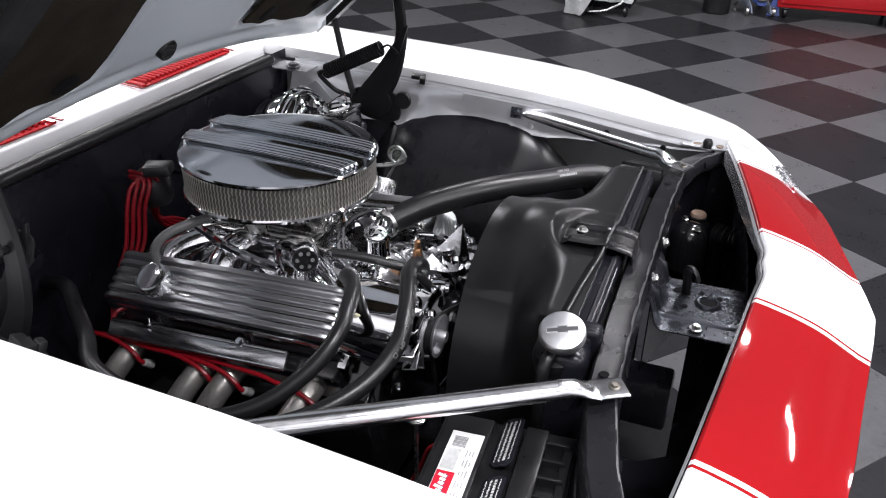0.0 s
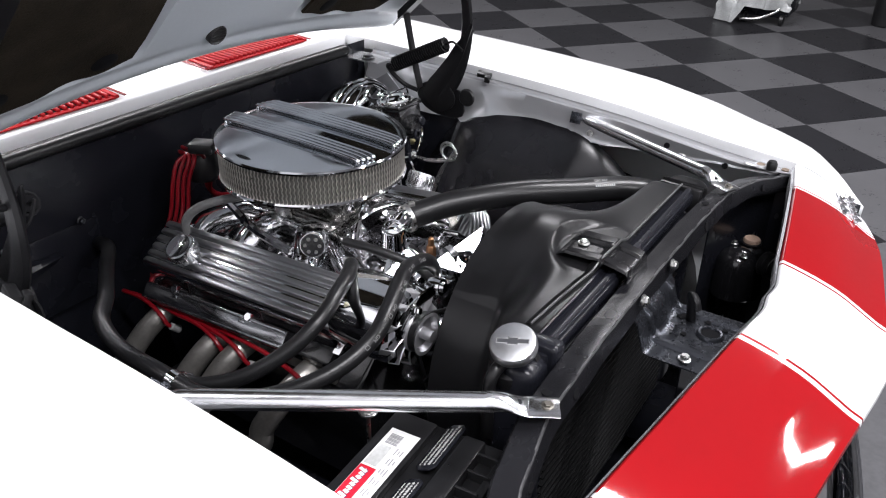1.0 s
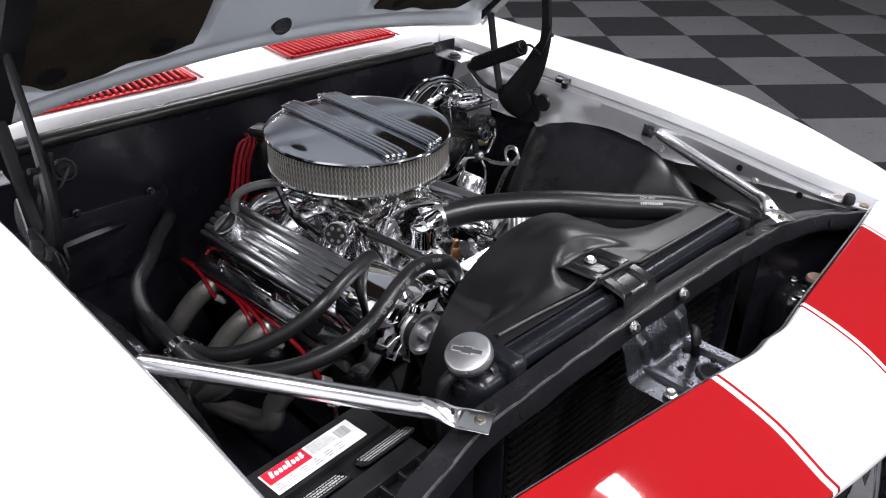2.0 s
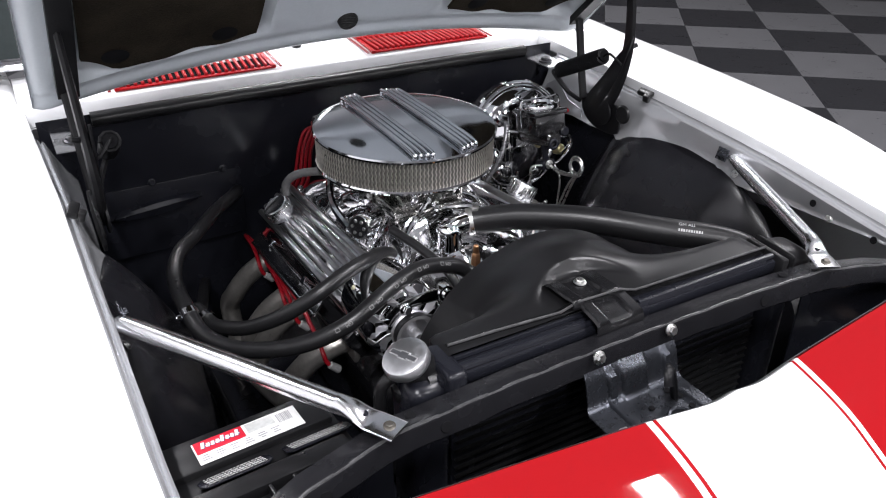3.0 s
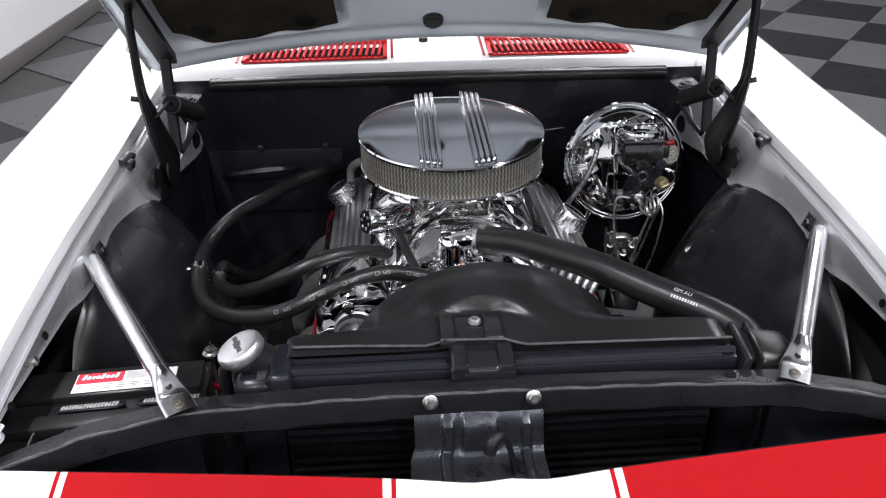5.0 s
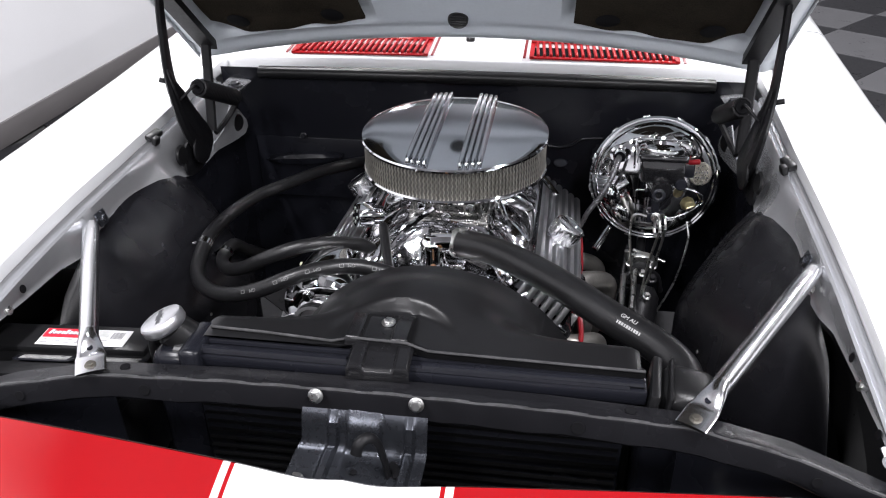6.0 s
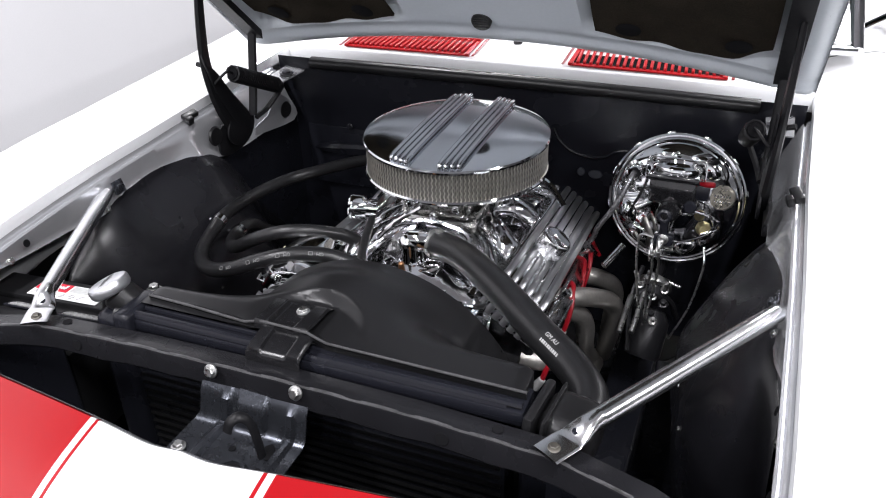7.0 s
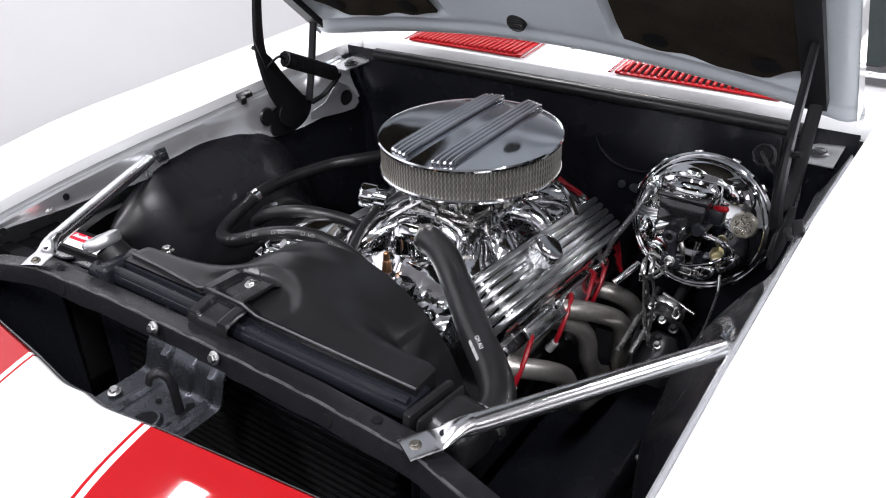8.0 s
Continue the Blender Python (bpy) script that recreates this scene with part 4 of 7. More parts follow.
# ---- support rods ----
def rod(s):
    t = thing("support_rod", "chrome brace rod from fender to radiator support", "rod", (s * 0.37, -0.39, 0.855), "chrome brace rods")
    a, e = Vector((s * 0.398, -0.345, 0.864)), Vector((s * 0.592, -0.012, 0.846))
    b = nb()
    d = (e - a).normalized()
    tube(b, [a + d * 0.012, a + d * 0.05, a + (e - a) * 0.5, e - d * 0.05, e - d * 0.012, e + d * 0.012], lambda u: 0.0140 - 0.003 * abs(u - 0.5), 18, 8, squash=lambda u: (1.0, 0.9 if u < 0.85 else 0.9 - 3.2 * (u - 0.85)))
    part("tube", b, ROD_CHROME, t)
    b = nb()
    h = Vector((d.x, d.y, 0)).normalized()
    pl = Vector((s * 0.370, -0.391, 0.8585))
    tube(b, [a + d * 0.016, a - d * 0.004, pl + h * 0.030, pl + h * 0.014, pl, pl - h * 0.014], lambda u: 0.0126, 20, 8, squash=lambda u: (1.0 + 0.48 * max(0, min(1, (u - 0.1) / 0.4)), 1.0 - 0.84 * max(0, min(1, (u - 0.05) / 0.45))))
    part("foot", b, ROD_CHROME, t, "flattened chrome end")
    b = nb()
    bolt(b, (s * 0.370, -0.391, 0.8606), (0, -0.1, 1), 0.0050, 0.004)
    part("bolt", b, surf("yellow_zinc", (0.17, 0.16, 0.14), 0.45, 1.0, var=0.2, vscale=60), t)
    b = nb()
    lathe(b, [(0, 0.001), (0.004, 0.001), (0.0045, 0)], pose(s * 0.387, -0.362, 0.8645, 16, 0, 0), 12)
    part("hole", b, BLACK, t)
    b = nb()
    box(b, None, (0.003, 0.027, 0.026), pose(s * 0.586, 0.014, 0.847, 0, s * 18, 0), 0.001)
    bolt(b, (s * 0.585, 0.012, 0.847), (-s, 0, 0.3), 0.006)
    part("end_bracket", b, BARE, t, "dark square bracket plate")


rod(-1)
rod(1)

# ---- radiator, shroud ----
BLACK_STRAP = surf("black_strap", (0.008, 0.008, 0.009), 0.24, var=0.2, spec=0.45)
radiator = thing("radiator", "black radiator with chrome cap and plastic fan shroud", "radiator", (0.01, -0.31, 0.40))
bm = nb()
box(bm, (0.02, -0.318, 0.61), (0.56, 0.045, 0.42), bev=0.003)
core = part("core", bm, BLACK, radiator)
FIN = surf("fin_black", (0.010, 0.010, 0.0105), 0.4, 0.5, var=0.8, vscale=300, gscale=700)
fin = part("cooling_fin", box(nb(), (0, 0, 0), (0.55, 0.006, 0.002)), FIN, core, flat=True)
fin.location = (0.02, -0.343, 0.43)
for i in range(1, 27):
    ob = new("cooling_fin", fin.data)
    ob.parent = core
    ob.location = (0.02, -0.343, 0.43 + i * 0.0148)
bm = nb()
box(bm, (0.022, -0.318, 0.842), (0.60, 0.052, 0.022), bev=0.005)
for y in (-0.336, -0.314):
    tube(bm, [(-0.26, y, 0.855), (0.30, y, 0.853)], 0.005, 8, 1)
part("top_channel", bm, BLACK, radiator, "black ribbed upper channel")
for x, n in ((-0.29, "tank"), (0.345, "tank")):
    bm = nb()
    box(bm, (x, -0.315, 0.63 if x < 0 else 0.615), (0.06, 0.065, 0.44 if x < 0 else 0.41), bev=0.018, seg=3)
    part(n, bm, BLACK, radiator)
bm = nb()
cyl(bm, (-0.272, -0.298, 0.83), (-0.302, -0.308, 0.868), 0.027, 0.024, 22, 0.004)
tube(bm, [(-0.312, -0.302, 0.850), (-0.330, -0.298, 0.842), (-0.338, -0.296, 0.82), (-0.334, -0.294, 0.74)], 0.0085, 10)
lathe(bm, [(0, 0.02), (0.012, 0.02), (0.030, 0.010), (0.034, -0.004), (0.032, -0.03), (0, -0.03)], pose(-0.292, -0.305, 0.832, 0, -20, 0), 26)
tube(bm, [(-0.25, -0.32, 0.83), (-0.29, -0.32, 0.835)], 0.022, 14, 1)
part("filler_neck", bm, RUBBER, radiator)
part("tank_band", box(nb(), None, (0.03, 0.075, 0.052), pose(-0.258, -0.318, 0.838), 0.008, 3), BLACK, radiator, "black band round the tank end")
bm = nb()
box(bm, None, (0.072, 0.078, 0.07), pose(0.372, -0.312, 0.818, 0, 6, -6), 0.022, 4)
part("tank_end", bm, RUBBER, radiator, "rounded black tank end")
for x, w in ((0.331, 0.013), (0.349, 0.007)):
    part("tank_band", box(nb(), None, (w, 0.084, 0.058), pose(x, -0.314, 0.829, 0, 6, -6), 0.005, 2), PLASTIC, radiator, "black clip band round the tank end")
bm = nb()
capm = frame_of((-0.304, -0.311, 0.868), (-0.344, -0.314, 0.9595)) @ Matrix.Diagonal((0.92, 0.92, 1.0, 1))
lathe(bm, [(0, 0.018), (0.027, 0.018), (0.031, 0.0165), (0.033, 0.013), (0.033, 0.004), (0.030, 0.0), (0, 0.0)], capm, 48)
rcap = part("radiator_cap", bm, surf("satin_cap", (0.80, 0.81, 0.83), 0.36, 1.0, var=0.06, vscale=40, rvar=0.04), radiator, "polished round cap with a cross-shaped mark")
bm = nb()
M = capm @ pose(0, 0, 0.0183, 0, 0, 17)
part("cap_emblem", box(box(nb(), None, (0.014, 0.011, 0.0007), M), None, (0.043, 0.007, 0.0006), M), surf("etched_field", (0.055, 0.057, 0.062), 0.5, 0.2), rcap)
for (px, py, sx, sy) in ((0.0, 0.0055, 0.014, 0.0012), (0, -0.0055, 0.014, 0.0012), (0.0145, 0.0035, 0.015, 0.001), (-0.0145, 0.0035, 0.015, 0.001), (0.0145, -0.0035, 0.015, 0.001), (-0.0145, -0.0035, 0.015, 0.001)):
    box(bm, None, (sx, sy, 0.0008), M @ pose(px, py, 0))
for px in (-0.022, -0.007, 0.007, 0.022):
    box(bm, None, (0.001, 0.007 if abs(px) > 0.01 else 0.004, 0.0008), M @ pose(px, 0 if abs(px) > 0.01 else 0.0045, 0))
part("cap_mark", bm, surf("etched_line", (0.45, 0.45, 0.46), 0.45, 0.6), rcap)
# shroud: flat box at the core blending into a round fan tunnel, with a half-round pocket pressed into its crown
def smooth(a, b, v):
    t = max(0.0, min(1.0, (v - a) / (b - a)))
    return t * t * (3 - 2 * t)


def pocket_height(x, y, z):
    """The moulded height of the shroud's top at x, y, where the plain form stands at z."""
    if z < 0.80:
        return z
    crown = 0.004 + 0.013 * math.exp(-((x + 0.003) / 0.135) ** 2) * smooth(-0.306, -0.235, y)
    fade = 1.0 - 0.8 * smooth(-0.19, -0.13, y)
    r = math.hypot(x + 0.003, (y + 0.312) / 0.90)
    wall = smooth(0.084, 0.099, r)
    return 0.8672 + (z + crown * fade - 0.8672) * wall


bm = nb()
rows = []
FC = (0.025, 0.63)
for k in range(41):
    v = k / 40
    y = -0.318 + v * 0.199
    row = []
    for i in range(181):
        a = math.radians(-20 + 220 * i / 180)
        R = 0.241
        cx, cz = FC[0] + R * math.cos(a), FC[1] + R * math.sin(a)
        c, s_ = math.cos(a), math.sin(a)
        kk = min(0.285 / max(1e-6, abs(c)), 0.232 / max(1e-6, abs(s_)))
        rx, rz = 0.03 + kk * c, FC[1] + kk * s_
        t = smooth(-0.277, -0.198, y)
        px, pz = rx + (cx - rx) * t, rz + (cz - rz) * t
        row.append((px, y, pocket_height(px, y, pz)))
    rows.append(row)
sheet(bm, rows, 0.0)
shroud = part("fan_shroud", bm, PLASTIC, radiator, "black moulded plastic fan shroud")
# front lip with a crisp bright-edged bead, stepping up beside the strap
def lip_y(x):
    return lerp([(-0.25, -0.303), (-0.17, -0.307), (-0.066, -0.316), (0.046, -0.320), (0.32, -0.320)], x)


def lip_z(x):
    return lerp([(-0.25, 0.870), (-0.066, 0.8715), (-0.058, 0.880), (0.026, 0.880), (0.046, 0.8705), (0.32, 0.866)], x)


bm = nb()
lip_x = [-0.245 + 0.0141 * i for i in range(41)]
sheet(bm, [[(x, lip_y(x) + dy, lip_z(x) + z) for x in lip_x] for _, dy, z in ((0, 0.012, -0.0052), (0, 0.005, -0.0015), (0, 0.001, 0.0), (0, -0.0005, -0.002), (0, 0.001, -0.012))], 0.0)
lip = part("shroud_lip", bm, MOULD, shroud)
# the bead's paler colour stands for the highlight on the lip
part("lip_bead", tube(nb(), [(x, lip_y(x), lip_z(x)) for x in lip_x], 0.0019, 8, 1), EDGE_GLINT, lip, "rolled edge, glint put into its colour")
for x0, x1 in ((-0.255, -0.052), (0.046, 0.318)):
    bm = nb()
    tube(bm, [(x0, -0.334, 0.8575), (x1, -0.334, 0.8575)], 0.0055, 8, 1, squash=(1.0, 0.8))
    part("channel_rib", bm, BLACK, radiator)
# the strap in the pocket and its bolt
bm = nb()
rows = []
for j in range(49):
    u = j / 48
    x = -0.058 + 0.082 * u
    rib = 0.0075 * (ridge(u, 0.0, 0.24, 0.03) + ridge(u, 0.72, 1.0, 0.03))
    mid = ridge(u, 0.26, 0.70, 0.03)
    rows.append([(x, -0.246, 0.869), (x, -0.254, 0.872 + rib * 0.5), (x, -0.262, 0.8735 + rib), (x, -0.300, 0.8745 + rib), (x, -0.306, 0.8755 + rib - 0.002 * mid), (x, -0.316, 0.8790 + 0.5 * rib - 0.001 * mid), (x, -0.319, 0.8770 + 0.3 * rib), (x, -0.3195, 0.870)])
sheet(bm, rows, 0.0022)
strap = part("mount_strap", bm, BLACK_STRAP, radiator, "black pressed steel mounting strap")
bm = nb()
rows = []
for j in range(41):
    u = j / 40
    x = -0.047 + 0.080 * u
    rib = 0.005 * (ridge(u, 0.02, 0.26, 0.03) + ridge(u, 0.74, 0.98, 0.03))
    rows.append([(x, -0.309, 0.871), (x, -0.318, 0.8715 + rib), (x, -0.335, 0.869 + rib), (x, -0.352, 0.8655 + rib), (x, -0.3575, 0.8635 + rib), (x, -0.360, 0.860 + 0.5 * rib), (x, -0.361, 0.850)])
sheet(bm, rows, 0.0022)
part("strap_tongue", bm, BLACK_STRAP, strap, "ribbed front tongue of the strap")
bm = nb()
bolt(bm, (-0.010, -0.272, 0.8755), (0, -0.1, 1), 0.0065, 0.005)
part("bolt", bm, STEEL, strap)

# ---- upper radiator hose ----
hose = thing("radiator_hose", "thick black rubber radiator hose with pale print", "hose", (0.3, -0.15, 0.80))
HOSE = [(0.028, 0.100, 0.792), (0.060, 0.080, 0.800), (0.115, 0.035, 0.812), (0.20, -0.050, 0.821), (0.285, -0.132, 0.816), (0.350, -0.192, 0.812), (0.380, -0.236, 0.806), (0.376, -0.275, 0.796), (0.350, -0.302, 0.790)]
bm = nb()
tube(bm, HOSE, 0.0245, 22, 12)
hb = part("hose_body", bm, RUBBER, hose)
bm = nb()
hp = curve_points(HOSE, 12)


def ring(b, k, r, w, h=0.0):
    p, q = hp[k], hp[min(k + 1, len(hp) - 1)]
    d = (q - p).normalized()
    lathe(b, [(r, -w), (r + 0.002, -w), (r + 0.002, w), (r, w)], frame_of(p, p + d), 24)


ring(bm, 3, 0.0247, 0.006)
box(bm, None, (0.012, 0.012, 0.010), pose(0.042, 0.092, 0.821, 0, 0, 45), 0.002)
part("hose_clamp", bm, STEEL, hose, "steel worm clamp")
bm = nb()
ring(bm, len(hp) - 18, 0.0247, 0.006)
part("hose_clamp", bm, STEEL, hose, "steel worm clamp")


def words(txt, size, m, mat, parent, name="print"):
    cu = bpy.data.curves.new(name, "FONT")
    cu.body, cu.size, cu.extrude, cu.align_x, cu.align_y = txt, size, 0.0002, "CENTER", "CENTER"
    tmp = bpy.data.objects.new(name, cu)
    scene.collection.objects.link(tmp)
    dg = bpy.context.evaluated_depsgraph_get()
    me = bpy.data.meshes.new_from_object(tmp.evaluated_get(dg))
    bpy.data.objects.remove(tmp)
    me.transform(m)
    me.materials.clear()
    me.materials.append(mat)
    ob = new(name, me)
    ob.parent = parent
    if parent.type == "EMPTY":
        ob.matrix_parent_inverse = Matrix.Translation(parent.location).inverted()
    return ob


def on_line(pts, u, r, roll):
    """A pose on a tube's skin at fraction u, its x along the tube; roll turns it round the tube from the top."""
    k = max(1, min(len(pts) - 2, int(u * (len(pts) - 1))))
    p, d = pts[k], (pts[k + 1] - pts[k - 1]).normalized()
    side = d.cross(Vector((0, 0, 1))).normalized()
    n = side.cross(d)
    nn = math.cos(radians(roll)) * n + math.sin(radians(roll)) * side
    yy = nn.cross(d)
    q = p + nn * r
    return Matrix(((d.x, yy.x, nn.x, q.x), (d.y, yy.y, nn.y, q.y), (d.z, yy.z, nn.z, q.z), (0, 0, 0, 1)))


PRINT_PALE = surf("print_pale", (0.42, 0.42, 0.42), 0.5, var=0.1)
words("GM AU", 0.0088, on_line(hp, 0.56, 0.0248, 22), PRINT_PALE, hb)
bm = nb()
mm = on_line(hp, 0.565, 0.0247, 48)
for i in range(10):
    box(bm, None, (0.003 if i % 3 else 0.002, 0.0046, 0.0006), mm @ pose(-0.020 + i * 0.0043, 0, 0))
part("small_print", bm, PRINT_PALE, hb)

# ---- heater hoses ----
def heater_hose(line, r, marks):
    t = thing("heater_hose", "black rubber heater hose looping over the engine", "hose", line[len(line) // 2], "heater hoses")
    b = nb()
    tube(b, line, r, 14, 10)
    o = part("hose_body", b, RUBBER, t)
    pts = curve_points(line, 10)
    for u in marks:
        words("GM", 0.0085, on_line(pts, u, r + 0.0002, -55), PRINT_GREY, o)
        b = nb()
        m = on_line(pts, u + 0.02, r + 0.0002, -55)
        for dx, dy, sx, sy in ((0, 0.0028, 0.007, 0.0008), (0, -0.0028, 0.007, 0.0008), (0.0033, 0, 0.0008, 0.006), (-0.0033, 0, 0.0008, 0.006)):
            box(b, None, (sx, sy, 0.0005), m @ pose(dx, dy, 0))
        part("small_print", b, PRINT_GREY, o)
    return t, pts


L1 = [(-0.008, 0.008, 0.700), (-0.024, 0.000, 0.748), (-0.050, -0.006, 0.775), (-0.083, -0.008, 0.789), (-0.132, -0.020, 0.803), (-0.183, -0.041, 0.804), (-0.231, -0.058, 0.793), (-0.282, -0.066, 0.772), (-0.340, -0.050, 0.748), (-0.395, -0.014, 0.730), (-0.442, 0.042, 0.716), (-0.470, 0.105, 0.714), (-0.478, 0.175, 0.728), (-0.473, 0.275, 0.728), (-0.445, 0.36, 0.730), (-0.40, 0.41, 0.736), (-0.34, 0.49, 0.736), (-0.28, 0.57, 0.725), (-0.25, 0.645, 0.70)]
L2 = [(-0.124, 0.102, 0.764), (-0.148, 0.084, 0.785), (-0.20, 0.046, 0.804), (-0.25, 0.028, 0.800), (-0.30, 0.022, 0.780), (-0.35, 0.041, 0.747), (-0.40, 0.082, 0.715), (-0.435, 0.130, 0.699), (-0.447, 0.165, 0.695), (-0.452, 0.225, 0.685), (-0.450, 0.29, 0.635), (-0.42, 0.40, 0.56), (-0.36, 0.62, 0.50)]
h1, P1 = heater_hose(L1, 0.0135, [k / 18 for k in (3, 4, 5, 6, 7)])
h2, P2 = heater_hose(L2, 0.0125, ())
for t, P, u in ((h1, P1, 0.655), (h1, P1, 0.03), (h2, P2, 0.675)):
    bm = nb()
    k = int(u * (len(P) - 1))
    d = (P[k + 1] - P[k]).normalized()
    lathe(bm, [(0.0135, -0.007), (0.0158, -0.007), (0.0158, 0.007), (0.0135, 0.007)], frame_of(P[k], P[k] + d), 20)
    box(bm, None, (0.012, 0.008, 0.008), frame_of(P[k], P[k] + d) @ pose(0.017, 0, 0), 0.001)
    part("hose_clamp", bm, CHROME, t, "bright steel clamp")

# ---- air cleaner ----
AC = (0.001, 0.291)
air = thing("air_cleaner", "round chrome air cleaner with ribbed lid and mesh filter", "air cleaner", (*AC, 0.845))
bm = nb()
LID = Matrix.Translation((*AC, 0.93)) @ pose(0, 0, 0, 1.6) @ Matrix.Translation((0, 0, -0.93))
lathe(bm, [(0, 0.9356), (0.06, 0.9354), (0.12, 0.9345), (0.155, 0.9328), (0.170, 0.931), (0.1765, 0.929), (0.1785, 0.926), (0.1775, 0.922), (0.170, 0.921), (0, 0.922)], LID, 96)
lid = part("lid", bm, LID_CHROME, air, "mirror chrome lid")
for gx in (-0.062, 0.032):
    for i in range(4):
        x = gx + 0.0105 * i
        yl = math.sqrt(0.168 ** 2 - x * x)
        bm = nb()
        tube(bm, [LID @ Vector((x, y, z)) for y, z in ((-yl - 0.004, 0.931), (-yl + 0.004, 0.9395), (-0.08, 0.9418), (0, 0.9426), (0.08, 0.9418), (yl - 0.004, 0.9395), (yl + 0.004, 0.931))], 0.0042, 10, 8)
        part("lid_rib", bm, LID_CHROME, lid)
# pleated, mesh-wrapped element
bm = nb()
n = 150
rings = []
for z in (0.862, 0.866, 0.918, 0.922):
    rings.append([(AC[0] + (0.167 + (0.0045 if i % 2 else 0)) * math.cos(2 * math.pi * i / (2 * n)), AC[1] + (0.167 + (0.0045 if i % 2 else 0)) * math.sin(2 * math.pi * i / (2 * n)), z) for i in range(2 * n)] )
    rings[-1].append(rings[-1][0])
sheet(bm, rings, 0.0)
elem = part("filter_element", bm, PAPER, air, "pleated paper filter element")
bm = nb()
for i in range(n):
    a = 2 * math.pi * i / n
    tube(bm, [(AC[0] + 0.1725 * math.cos(a + (0.0055 if k % 2 else -0.0055)), AC[1] + 0.1725 * math.sin(a + (0.0055 if k % 2 else -0.0055)), 0.862 + 0.006 * k) for k in range(11)], 0.0013, 4, 1)
part("wire_mesh", bm, MESH, elem, "expanded metal mesh")
bm = nb()
lathe(bm, [(0.06, 0.845), (0.10, 0.846), (0.155, 0.852), (0.172, 0.856), (0.1765, 0.858), (0.1775, 0.862), (0.1755, 0.865), (0.170, 0.864), (0.06, 0.85)], pose(*AC, 0), 80)
part("base_pan", bm, CHROME, air, "chrome base pan")

# ---- engine ----
engine = thing("engine", "chrome-dressed V8 engine in a black engine bay", "engine", (0, 0.25, 0.3))
bm = nb()
prism(bm, [(-0.18, -0.18), (-0.22, 0.08), (-0.10, 0.20), (0.10, 0.20), (0.22, 0.08), (0.18, -0.18)], 0.52, Matrix.Translation((0, 0.54, 0.50)) @ pose(0, 0, 0, 90, 0, 0), 0.01)
block = part("block", bm, BLACK_GLOSS, engine, "black engine block")
for s in (-1, 1):
    bm = nb()
    box(bm, None, (0.105, 0.47, 0.085), pose(-0.176, 0.300, 0.622, -3, 0, 0) @ pose(0, 0, 0, 0, -36, 0) if s < 0 else pose(0.176, 0.272, 0.630, -5, 0, 0) @ pose(0, 0, 0, 0, 36, 0), 0.01)
    part("cylinder_head", bm, BLACK_GLOSS, engine)

# valve covers
def vc_pose(s):
    if s > 0:
        return pose(0.198, 0.275, 0.722, -5, 0, 0) @ pose(0, 0, 0, 0, 35, 0)
    return pose(-0.190, 0.303, 0.714, -3, 0, 0) @ pose(0, 0, 0, 0, -36, 0)


